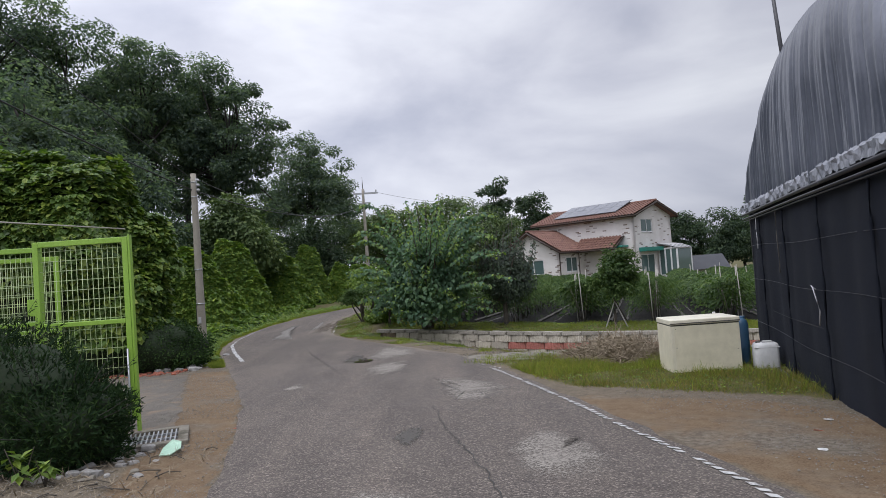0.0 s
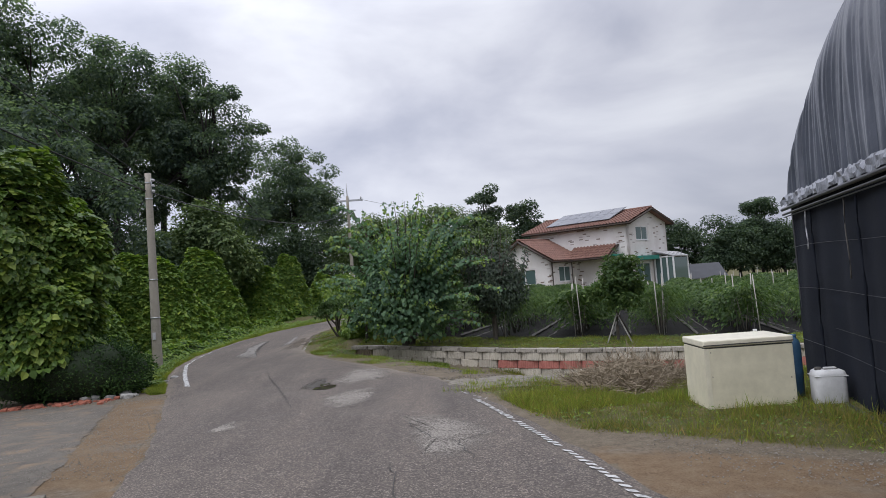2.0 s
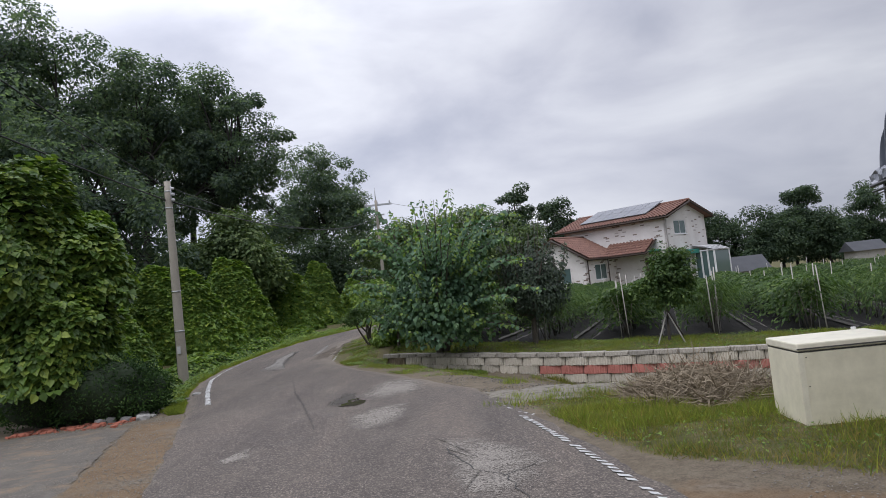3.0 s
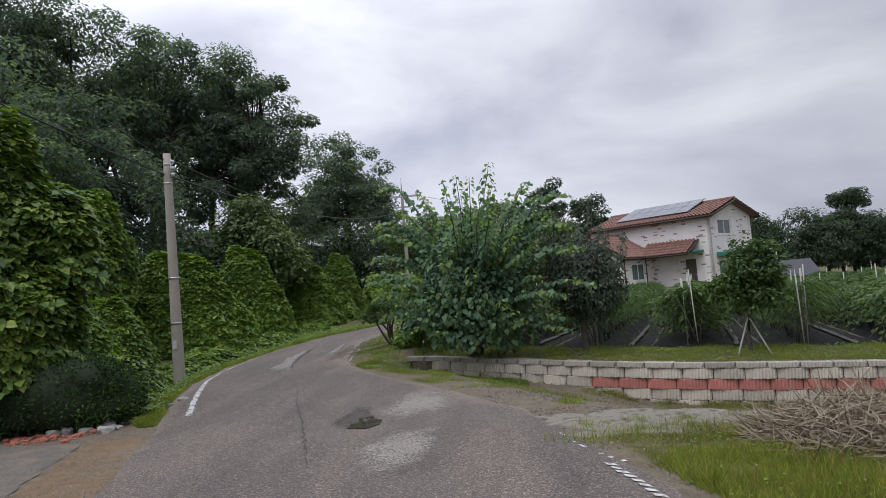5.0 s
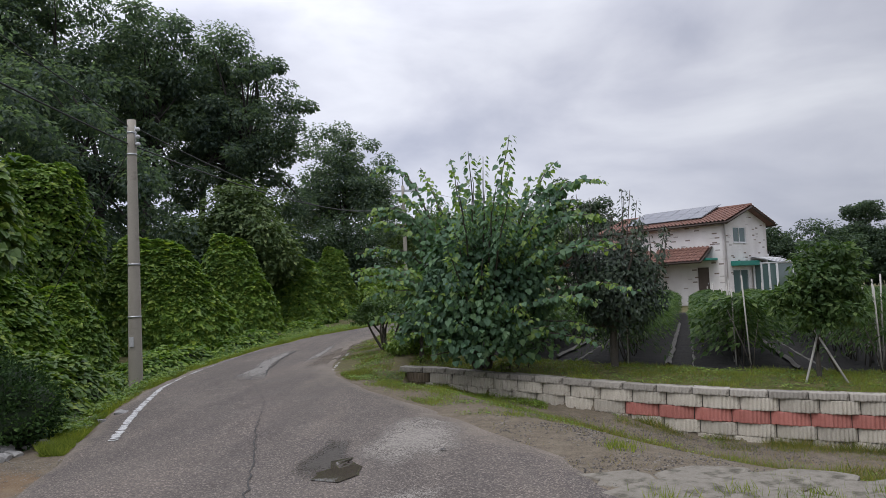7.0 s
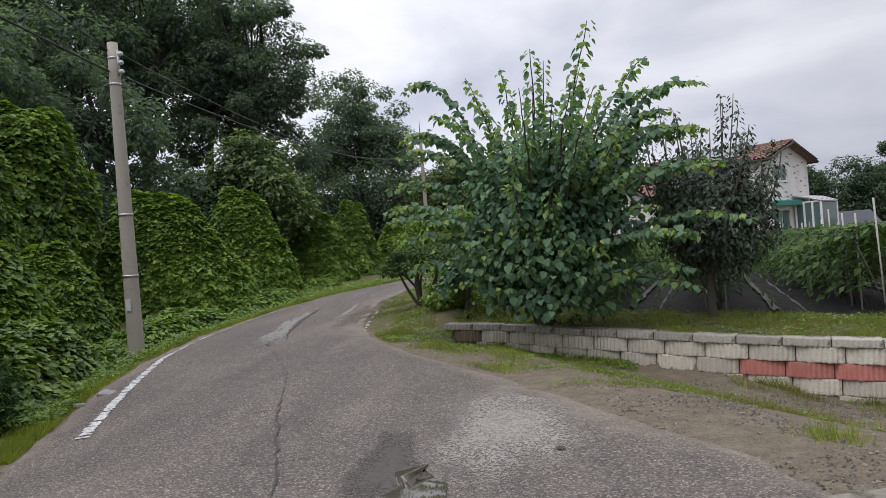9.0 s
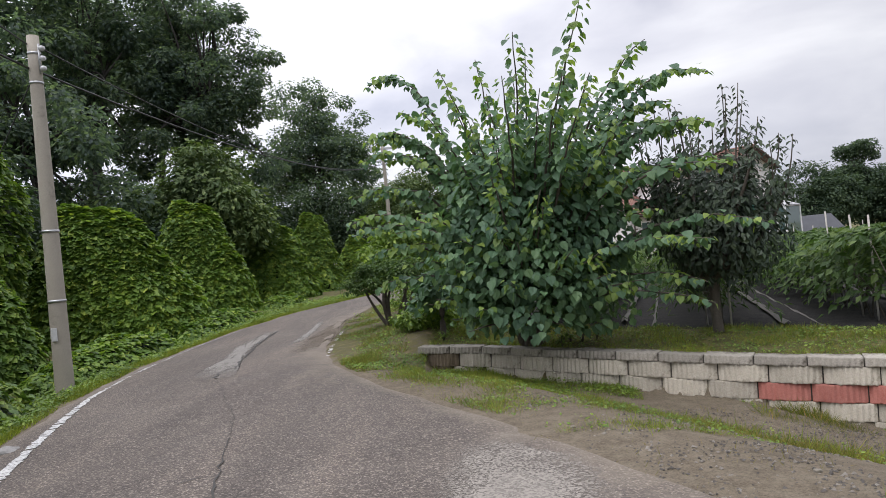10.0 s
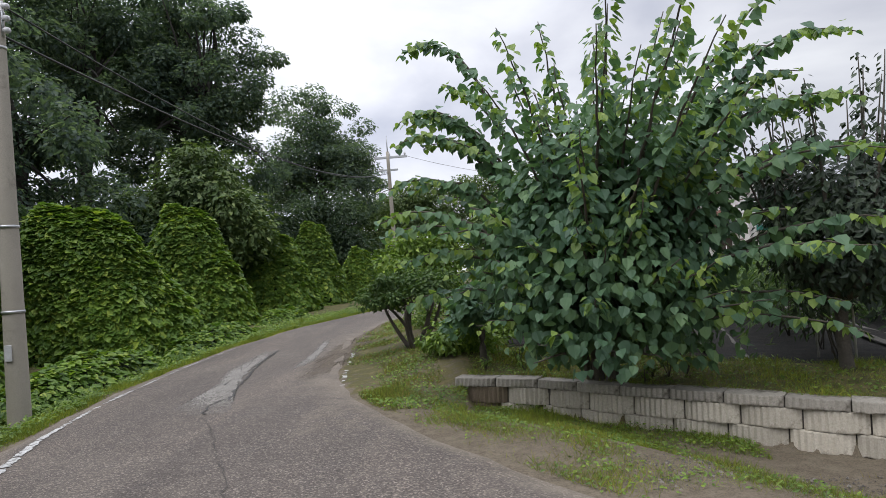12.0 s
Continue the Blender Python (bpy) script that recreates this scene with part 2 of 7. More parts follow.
M["wet"] = faded("wet_asphalt", (0.045, 0.037, 0.03), (0.078, 0.066, 0.054), 4.0, 0.35, 0.3, 0.9)
M["crack"] = plain("crack_dark", (0.03, 0.03, 0.03), (0.06, 0.056, 0.05), 5, 50, 0.95)
M["puddle_rim"] = plain("wet_asphalt", (0.03, 0.028, 0.026), (0.06, 0.055, 0.05), 4, 80, 0.45)
M["drive"] = plain("worn_driveway", (0.07, 0.061, 0.05), (0.155, 0.138, 0.114), 5.0, 55, 0.95, bumps=0.9, dist=0.01, stain=((0.19, 0.14, 0.094), 2.2, 0.5))
M["concrete"] = plain("concrete", (0.3, 0.285, 0.26), (0.4, 0.385, 0.355), 1.2, 60, 0.9, bumps=0.5, stain=((0.16, 0.15, 0.13), 3, 0.56))
M["slab"] = plain("old_slab", (0.150, 0.132, 0.104), (0.235, 0.215, 0.175), 3.5, 40, 0.95, bumps=0.9, dist=0.012, stain=((0.07, 0.062, 0.042), 5, 0.5))
M["block"] = plain("wall_block_pale", (0.36, 0.325, 0.265), (0.55, 0.505, 0.42), 4, 60, 0.9, bumps=0.6, vary=0.16, stain=((0.15, 0.13, 0.095), 4.5, 0.54))
M["block_red"] = plain("wall_block_red", (0.34, 0.11, 0.085), (0.44, 0.19, 0.155), 4, 60, 0.9, bumps=0.5, vary=0.12, stain=((0.3, 0.22, 0.19), 5, 0.6))
M["block_brown"] = plain("wall_block_brown", (0.12, 0.09, 0.06), (0.19, 0.15, 0.105), 4, 60, 0.95, bumps=0.6, vary=0.12)
M["cap"] = plain("wall_cap", (0.23, 0.21, 0.175), (0.39, 0.36, 0.31), 3.5, 60, 0.9, bumps=0.6, vary=0.2, stain=((0.08, 0.068, 0.05), 3.2, 0.49))
M["joint"] = plain("wall_joint", (0.04, 0.036, 0.03), (0.07, 0.06, 0.05), 5, 50, 0.95)
M["pole"] = plain("spun_concrete", (0.26, 0.235, 0.195), (0.37, 0.34, 0.285), 1.0, 70, 0.85, bumps=0.3, stain=((0.17, 0.15, 0.125), 2.5, 0.58))
M["cable"] = plain("cable_black", (0.015, 0.015, 0.016), (0.03, 0.03, 0.032), 3, 30, 0.6)
M["steel"] = plain("galvanised", (0.34, 0.35, 0.36), (0.5, 0.51, 0.52), 4, 60, 0.45, 0.8)
M["ceramic"] = plain("insulator_grey", (0.4, 0.4, 0.41), (0.55, 0.55, 0.56), 6, 50, 0.3)
M["gate"] = plain("lime_green_paint", (0.22, 0.4, 0.045), (0.3, 0.49, 0.07), 3, 60, 0.45, bumps=0.15, stain=((0.2, 0.24, 0.08), 9, 0.68))
M["wire"] = plain("pale_green_wire", (0.4, 0.52, 0.22), (0.52, 0.62, 0.34), 5, 60, 0.5)
M["freezer"] = plain("cream_enamel", (0.66, 0.615, 0.46), (0.71, 0.665, 0.51), 1.2, 5, 0.38, bumps=0.03, stain=((0.5, 0.44, 0.3), 3, 0.7))
M["freezer_lid"] = plain("cream_lid", (0.68, 0.64, 0.5), (0.74, 0.7, 0.56), 1.5, 6, 0.4, bumps=0.03, stain=((0.5, 0.46, 0.36), 5, 0.66))
M["gasket"] = plain("rubber_gasket", (0.06, 0.055, 0.05), (0.1, 0.095, 0.085), 5, 40, 0.8)
M["jerry"] = plain("white_plastic", (0.55, 0.55, 0.545), (0.64, 0.64, 0.63), 3, 6, 0.4, bumps=0.04, stain=((0.42, 0.39, 0.34), 7, 0.68))
M["blue"] = plain("blue_plastic", (0.03, 0.08, 0.15), (0.045, 0.11, 0.19), 3, 40, 0.45, bumps=0.1)
M["shade_cloth"] = plain("black_shade_cloth", (0.006, 0.008, 0.013), (0.017, 0.02, 0.029), 1.6, 140, 0.92, bumps=0.8, dist=0.008, spec=0.2, stain=((0.03, 0.034, 0.045), 11, 0.62))
M["film"] = film_material()
M["film_hem"] = plain("pale_film_hem", (0.12, 0.13, 0.15), (0.3, 0.31, 0.34), 5, 30, 0.4, bumps=0.4)
M["strap"] = plain("white_strap", (0.4, 0.4, 0.42), (0.6, 0.6, 0.62), 5, 40, 0.6)
M["white_wall"] = white_wall_material()
M["tile"] = plain("terracotta", (0.115, 0.052, 0.04), (0.25, 0.135, 0.1), 2.6, 7, 0.8, bumps=0.3, stain=((0.09, 0.05, 0.04), 5, 0.55))
M["fascia"] = plain("dark_brown_wood", (0.04, 0.028, 0.022), (0.07, 0.05, 0.04), 3, 40, 0.7)
M["solar"] = plain("solar_glass", (0.1, 0.105, 0.12), (0.16, 0.165, 0.18), 1.0, 30, 0.12, bumps=0.02)
M["solar_frame"] = plain("solar_frame", (0.02, 0.02, 0.025), (0.04, 0.04, 0.045), 3, 30, 0.4)
M["upvc"] = plain("white_upvc", (0.72, 0.72, 0.72), (0.8, 0.8, 0.8), 3, 40, 0.35, bumps=0.04)
M["teal"] = plain("teal_awning", (0.015, 0.16, 0.12), (0.03, 0.23, 0.18), 3, 30, 0.5)
M["door"] = plain("dark_door", (0.07, 0.05, 0.04), (0.11, 0.085, 0.07), 3, 40, 0.5)
M["grey_roof"] = plain("grey_roof", (0.05, 0.052, 0.058), (0.085, 0.088, 0.095), 1, 20, 0.85, spec=0.2)
M["bark"] = plain("bark", (0.05, 0.042, 0.033), (0.12, 0.105, 0.085), 6, 40, 0.95, bumps=0.8, dist=0.02)
M["bark_dark"] = plain("bark_dark", (0.03, 0.027, 0.025), (0.065, 0.058, 0.052), 4, 30, 0.95, bumps=0.8, dist=0.02)
M["stake"] = plain("weathered_stake", (0.3, 0.28, 0.24), (0.45, 0.43, 0.39), 4, 50, 0.8)
M["film_edge"] = plain("dusty_film_edge", (0.05, 0.046, 0.04), (0.14, 0.13, 0.115), 5, 30, 0.8)
M["straw"] = plain("dry_straw", (0.17, 0.135, 0.09), (0.3, 0.245, 0.17), 4, 30, 0.9)
M["litter"] = plain("pale_green_plastic", (0.35, 0.55, 0.42), (0.45, 0.65, 0.5), 5, 30, 0.45)
M["brick"] = plain("broken_red_brick", (0.26, 0.075, 0.045), (0.38, 0.14, 0.09), 6, 50, 0.95, bumps=0.6, vary=0.2)
M["rubble"] = plain("grey_rubble", (0.2, 0.195, 0.185), (0.34, 0.33, 0.31), 5, 50, 0.95, bumps=0.6, vary=0.2)
M["chips_dark"] = plain("dark_chips", (0.06, 0.055, 0.05), (0.12, 0.108, 0.094), 9, 60, 0.95)
M["chips_pale"] = plain("pale_chips", (0.14, 0.126, 0.105), (0.27, 0.245, 0.21), 9, 60, 0.95)
M["curtain"] = plain("window_curtain", (0.12, 0.125, 0.125), (0.3, 0.3, 0.29), 3, 12, 0.9)
g_mat, g_nt, g_b, g_co = base_mat("window_glass", 0.06, 0, 0.8)
g_b.inputs["Base Color"].default_value = (0.09, 0.14, 0.135, 1)
M["glass"] = g_mat
p_mat, p_nt, p_b, p_co = base_mat("puddle_water", 0.03, 0, 0.6)
p_b.inputs["Base Color"].default_value = (0.065, 0.054, 0.042, 1)
M["water"] = p_mat

M["kudzu"] = leaf_mat("vine_leaf", [(0.000, (0.075, 0.145, 0.030)), (0.500, (0.122, 0.212, 0.038)), (0.850, (0.190, 0.285, 0.052)), (1.000, (0.300, 0.375, 0.070))], 0.5, 0.36, 0.5, 0.3)
# Near-black green put inside bushes as the shade between their leaves.
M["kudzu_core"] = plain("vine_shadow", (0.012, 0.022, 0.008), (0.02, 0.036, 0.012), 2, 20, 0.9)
M["grape"] = leaf_mat("broad_vine_leaf", [(0.000, (0.061, 0.117, 0.026)), (0.600, (0.106, 0.185, 0.036)), (1.000, (0.248, 0.320, 0.062))], 0.5, 0.3, 0.8)
M["forest"] = leaf_mat("forest_leaf", [(0.000, (0.074, 0.112, 0.106)), (0.600, (0.124, 0.178, 0.150)), (1.000, (0.195, 0.255, 0.188))], 0.55, 0.58, 0.25, 0.3)
M["forest_light"] = leaf_mat("forest_leaf_light", [(0.000, (0.061, 0.105, 0.036)), (0.600, (0.103, 0.161, 0.053)), (1.000, (0.172, 0.225, 0.075))], 0.6, 0.25, 0.25)
# Also worn by low woodland trees, its darkness standing for canopy shade.
M["pine"] = leaf_mat("pine_and_shaded_leaf", [(0.000, (0.038, 0.066, 0.042)), (0.600, (0.062, 0.102, 0.060)), (1.000, (0.105, 0.150, 0.080))], 0.6, 0.35, 0.4, 0.3)
M["mulberry"] = leaf_mat("heart_leaf", [(0.000, (0.088, 0.165, 0.105)), (0.500, (0.112, 0.205, 0.122)), (0.900, (0.145, 0.250, 0.138)), (1.000, (0.21, 0.33, 0.16))], 0.5, 0.38, 1.2, 0.35)
M["mulberry_young"] = leaf_mat("young_leaf", [(0.000, (0.137, 0.231, 0.055)), (1.000, (0.294, 0.399, 0.110))], 0.45, 0.4, 1.5, 0.4)
M["plum"] = leaf_mat("purple_leaf", [(0.000, (0.023, 0.041, 0.025)), (0.600, (0.039, 0.064, 0.036)), (1.000, (0.065, 0.094, 0.052))], 0.45, 0.15, 1.2)
M["vineyard"] = leaf_mat("crop_leaf", [(0.000, (0.042, 0.084, 0.024)), (0.600, (0.070, 0.128, 0.036)), (1.000, (0.130, 0.190, 0.055))], 0.55, 0.35, 0.6, 0.3)
M["yew"] = leaf_mat("yew_needle", [(0.000, (0.012, 0.030, 0.012)), (0.700, (0.022, 0.048, 0.017)), (1.000, (0.046, 0.082, 0.026))], 0.75, 0.15, 1.5, 0.15)
M["boxwood"] = leaf_mat("box_leaf", [(0.000, (0.022, 0.050, 0.016)), (0.700, (0.036, 0.076, 0.022)), (1.000, (0.07, 0.125, 0.034))], 0.7, 0.2, 1.5, 0.2)
M["bright"] = leaf_mat("bright_leaf", [(0.000, (0.091, 0.163, 0.030)), (0.700, (0.156, 0.250, 0.042)), (1.000, (0.260, 0.350, 0.060))], 0.5, 0.3, 1.0)
M["grass"] = leaf_mat("grass_blade", [(0.000, (0.096, 0.123, 0.024)), (0.600, (0.164, 0.199, 0.036)), (0.900, (0.276, 0.246, 0.066)), (1.000, (0.518, 0.342, 0.143))], 0.6, 0.3, 0.8, 0.25)
M["grass_lush"] = leaf_mat("lush_grass", [(0.000, (0.127, 0.177, 0.029)), (0.600, (0.217, 0.279, 0.043)), (1.000, (0.367, 0.388, 0.072))], 0.6, 0.3, 0.8, 0.25)
M["grass_dry"] = leaf_mat("dry_grass", [(0.0, (0.149, 0.143, 0.040)), (0.6, (0.218, 0.198, 0.060)), (1.0, (0.368, 0.275, 0.110))], 0.7, 0.25, 0.9, 0.2)


# ---- mesh helpers ----
def mesh_of(name, verts, faces, material, smooth=False):
    me = bpy.data.meshes.new(name)
    me.from_pydata([tuple(v) for v in verts], [], faces)
    me.materials.append(material)
    if smooth:
        me.polygons.foreach_set("use_smooth", [True] * len(me.polygons))
    me.update()
    return me


def fast_mesh(name, verts, loops, size, material, smooth=False):
    """A mesh of many polygons that all have the same number of corners."""
    me = bpy.data.meshes.new(name)
    verts = np.asarray(verts, dtype=np.float32).reshape(-1, 3)
    loops = np.asarray(loops, dtype=np.int32).reshape(-1)
    count = len(loops) // size
    me.vertices.add(len(verts))
    me.vertices.foreach_set("co", verts.ravel())
    me.loops.add(len(loops))
    me.loops.foreach_set("vertex_index", loops)
    me.polygons.add(count)
    me.polygons.foreach_set("loop_start", np.arange(count, dtype=np.int32) * size)
    me.polygons.foreach_set("use_smooth", np.full(count, smooth))
    me.materials.append(material)
    me.update(calc_edges=True)
    return me


def child(name, me, parent=None, label=""):
    ob = new(name, me)
    if parent:
        ob.parent = parent
    if label:
        tagged(ob, label)
    return ob


def part(name, bm, material, parent=None, label="", smooth=False):
    me = bpy.data.meshes.new(name)
    bmesh.ops.recalc_face_normals(bm, faces=bm.faces)
    bm.to_mesh(me)
    bm.free()
    me.materials.append(material)
    if smooth:
        me.polygons.foreach_set("use_smooth", [True] * len(me.polygons))
    return child(name, me, parent, label)


def thing(name, at, label, category, group="", rz=0.0):
    e = new(name)
    e.matrix_basis = pose(*at, 0, 0, rz)
    return tagged(e, label, category, group)


def box(bm, x0, x1, y0, y1, z0, z1, bevel=0.0, m=None):
    r = bmesh.ops.create_cube(bm, size=1.0)
    vs = r["verts"]
    for v in vs:
        v.co = Vector(((x0 + x1) / 2 + v.co.x * (x1 - x0), (y0 + y1) / 2 + v.co.y * (y1 - y0), (z0 + z1) / 2 + v.co.z * (z1 - z0)))
    if bevel:
        es = list({e for v in vs for e in v.link_edges})
        out = bmesh.ops.bevel(bm, geom=es, offset=bevel, segments=2, affect="EDGES", profile=0.5)
        vs = list({v for f in out["faces"] for v in f.verts} | {v for v in vs if v.is_valid})
    if m is not None:
        for v in vs:
            v.co = m @ v.co
    return bm


def boxpart(name, dims, material, parent, label="", bevel=0.004, m=None):
    return part(name, box(bmesh.new(), *dims, bevel, m), material, parent, label)


def tube(points, radii, sides=7, closed=True):
    """Vertices and quads of a tapering tube along points."""
    pts = [Vector(p) for p in points]
    verts, faces = [], []
    for i, p in enumerate(pts):
        d = (pts[min(i + 1, len(pts) - 1)] - pts[max(i - 1, 0)]).normalized()
        a = d.orthogonal().normalized() if abs(d.z) > 0.999 else d.cross(Vector((0, 0, 1))).normalized()
        b = d.cross(a)
        r = radii[i] if hasattr(radii, "__len__") else radii
        for k in range(sides):
            t = 2 * math.pi * k / sides
            verts.append(p + (a * math.cos(t) + b * math.sin(t)) * r)
    for i in range(len(pts) - 1):
        for k in range(sides):
            q = (k + 1) % sides
            faces.append((i * sides + k, i * sides + q, (i + 1) * sides + q, (i + 1) * sides + k))
    if closed:
        faces.append(tuple(range(sides))[::-1])
        faces.append(tuple((len(pts) - 1) * sides + k for k in range(sides)))
    return verts, faces


def tubes(name, runs, material, parent=None, label="", sides=7):
    verts, faces = [], []
    for pts, rad in runs:
        v, f = tube(pts, rad, sides)
        o = len(verts)
        verts += v
        faces += [tuple(i + o for i in q) for q in f]
    return child(name, mesh_of(name, verts, faces, material, True), parent, label)


LEAF = {
    "heart": (np.array([(0, 0, 0), (-0.42, 0.16, 0.07), (-0.4, 0.52, 0.05), (0, 1, -0.12), (0.4, 0.52, 0.05), (0.42, 0.16, 0.07)]), np.array([(0, 3, 2, 1), (0, 5, 4, 3)])),
    "oval": (np.array([(0, 0, 0), (-0.27, 0.45, 0.07), (0, 1, -0.06), (0.27, 0.45, 0.07)]), np.array([(0, 2, 1), (0, 3, 2)])),
    "lance": (np.array([(0, 0, 0), (-0.13, 0.4, 0.03), (0, 1, -0.1), (0.13, 0.4, 0.03)]), np.array([(0, 2, 1), (0, 3, 2)])),
    "spray": (np.array([(0, 0, 0), (-0.5, 0.35, 0.12), (-0.12, 0.5, 0), (0, 1.05, -0.08), (0.16, 0.55, 0.02), (0.52, 0.42, 0.1)]), np.array([(0, 2, 1), (0, 3, 2), (0, 4, 3), (0, 5, 4)])),
    "thin": (np.array([(-0.02, 0, 0), (0.02, 0, 0), (-0.014, 0.55, 0.06), (0.014, 0.55, 0.06), (0, 1, 0.32)]), np.array([(0, 1, 3), (0, 3, 2), (2, 3, 4)])),
    "blade": (np.array([(-0.035, 0, 0), (0.035, 0, 0), (0.0, 1, 0.25)]), np.array([(0, 1, 2)])),
}


def unit(a):
    return a / np.maximum(np.linalg.norm(a, axis=1, keepdims=True), 1e-6)


def leaves(name, pos, facing, tip, size, shape, material, parent=None, label="", rng=None):
    """Many leaves in one mesh: each at pos, facing that way, its tip pointing along tip."""
    pos, facing, tip = np.asarray(pos, float), unit(np.asarray(facing, float)), np.asarray(tip, float)
    t = unit(tip - facing * np.sum(tip * facing, axis=1, keepdims=True) + 1e-4)
    s = np.cross(t, facing)
    tv, tf = LEAF[shape]
    size = np.broadcast_to(np.asarray(size, float).reshape(-1, 1, 1), (len(pos), 1, 1))
    v = pos[:, None, :] + size * (tv[None, :, 0:1] * s[:, None, :] + tv[None, :, 1:2] * t[:, None, :] + tv[None, :, 2:3] * facing[:, None, :])
    f = tf[None] + (np.arange(len(pos)) * len(tv))[:, None, None]
    return child(name, fast_mesh(name, v, f, tf.shape[1], material), parent, label)


def smooth01(a, b, v):
    t = min(1.0, max(0.0, (v - a) / (b - a)))
    return t * t * (3 - 2 * t)


def table(tab, v):
    if v <= tab[0][0]:
        return tab[0][1]
    for (a, p), (b, q) in zip(tab, tab[1:]):
        if v <= b:
            return p + (q - p) * (v - a) / (b - a)
    return tab[-1][1]


# ---- the lie of the land ----
WALL = [(-0.68, 20.17), (0.25, 19.8), (1.1, 19.05), (1.95, 18.4), (2.86, 17.8), (3.7, 17.35), (4.85, 16.85), (6.2, 16.5), (8.0, 16.2), (11.0, 15.6), (16.0, 14.6)]
CAP = [(-0.55, -0.09), (2.0, -0.15), (4.85, -0.27), (8.0, -0.4), (16.0, -0.62)]
ROAD_L = [(-12, 1.4), (-6, 0.9), (0, 0.35), (2.6, -0.1), (4.45, -0.53), (7.3, -1.3), (10.7, -2.5), (13.1, -3.42), (16.2, -4.6), (18.5, -5.25), (21, -5.72), (24, -5.98), (26.7, -6.02), (31.6, -5.6), (37, -4.1), (41, -1.9), (45, 1.6), (49, 6)]
ROAD_R = [(-12, 5.6), (-6, 4.9), (0, 4.05), (1.9, 3.85), (3.56, 3.58), (5.07, 3.36), (7.05, 3.05), (8.6, 2.76), (10.3, 2.4), (12.5, 1.9), (15.2, 0.5), (17.2, -0.75), (19.5, -1.85), (21.3, -2.4), (23.2, -2.68), (27, -3.12), (31.4, -2.9), (35, -1.7), (38, 0.6), (41, 4), (45, 9)]
LOW = [(-12, 0.16), (0, 0.12), (7, -0.055), (13, -0.2), (24, -0.16), (36, 0.0), (45, 0.1), (60, 0.2), (600, 0.2)]


FOOT = [(-0.6, -0.45), (0.9, -0.56), (2.5, -0.66), (3.2, -0.72), (3.75, -0.86), (4.4, -1.02), (6.0, -1.13), (8.0, -1.24), (16.0, -1.6)]


def wall_y(x):
    return table(WALL, x)


def low_ground(x, y):
    z = table(LOW, y)
    drop = smooth01(0.2, 4.0, x + (y - 16.8) * 0.5) * smooth01(9, 15.5, y) * (1 - smooth01(19.5, 23, y))
    z -= 0.82 * drop
    if x > 4.5:
        z -= 0.055 * min(8, x - 4.5) * smooth01(9, 16, y)
    if x < -7.5:
        z += 0.06 * min(30, -7.5 - x) * smooth01(8, 25, y)
    if x < -3.0 and 13 < y < 36:
        z -= 0.27 * smooth01(0.15, 1.0, table(ROAD_L, y) - x) * smooth01(13.5, 17, y) * (1 - smooth01(26, 35, y))
    if x > -1.2 and y > 12:
        w = smooth01(-1.2, -0.4, x) * (1 - smooth01(0.3, 2.3, wall_y(x) - y)) * (1 - smooth01(0.2, 0.6, y - wall_y(x)))
        z = z * (1 - w) + table(FOOT, x) * w
    return z


def terrace(x, y):
    return 0.03 - 0.042 * max(-6, min(14, x)) + 0.004 * max(0, y - 25)


def upper(x, y):
    """How far a place is up on the planted terrace: 0 below, 1 on it."""
    if x >= -0.55:
        inside = smooth01(wall_y(x) + 0.06, wall_y(x) + 0.24, y)
        if y < 24:
            return inside
    edge = table(ROAD_R, y)
    side = smooth01(edge + 0.15, edge + 1.9, x) * smooth01(18.6, 21.5, y + 0.25 * (x + 0.55))
    return max(side, smooth01(wall_y(x) + 0.06, wall_y(x) + 0.24, y)) if x >= -0.55 else side


def terrain(x, y):
    u = upper(x, y)
    z = low_ground(x, y)
    if u > 0:
        t = terrace(x, y)
        if x >= -0.55:
            near = 1 - smooth01(0.2, 1.6, y - wall_y(x))
            t = t * (1 - near) + (table(CAP, x) - 0.02) * near
        z = z * (1 - u) + t * u
    return z


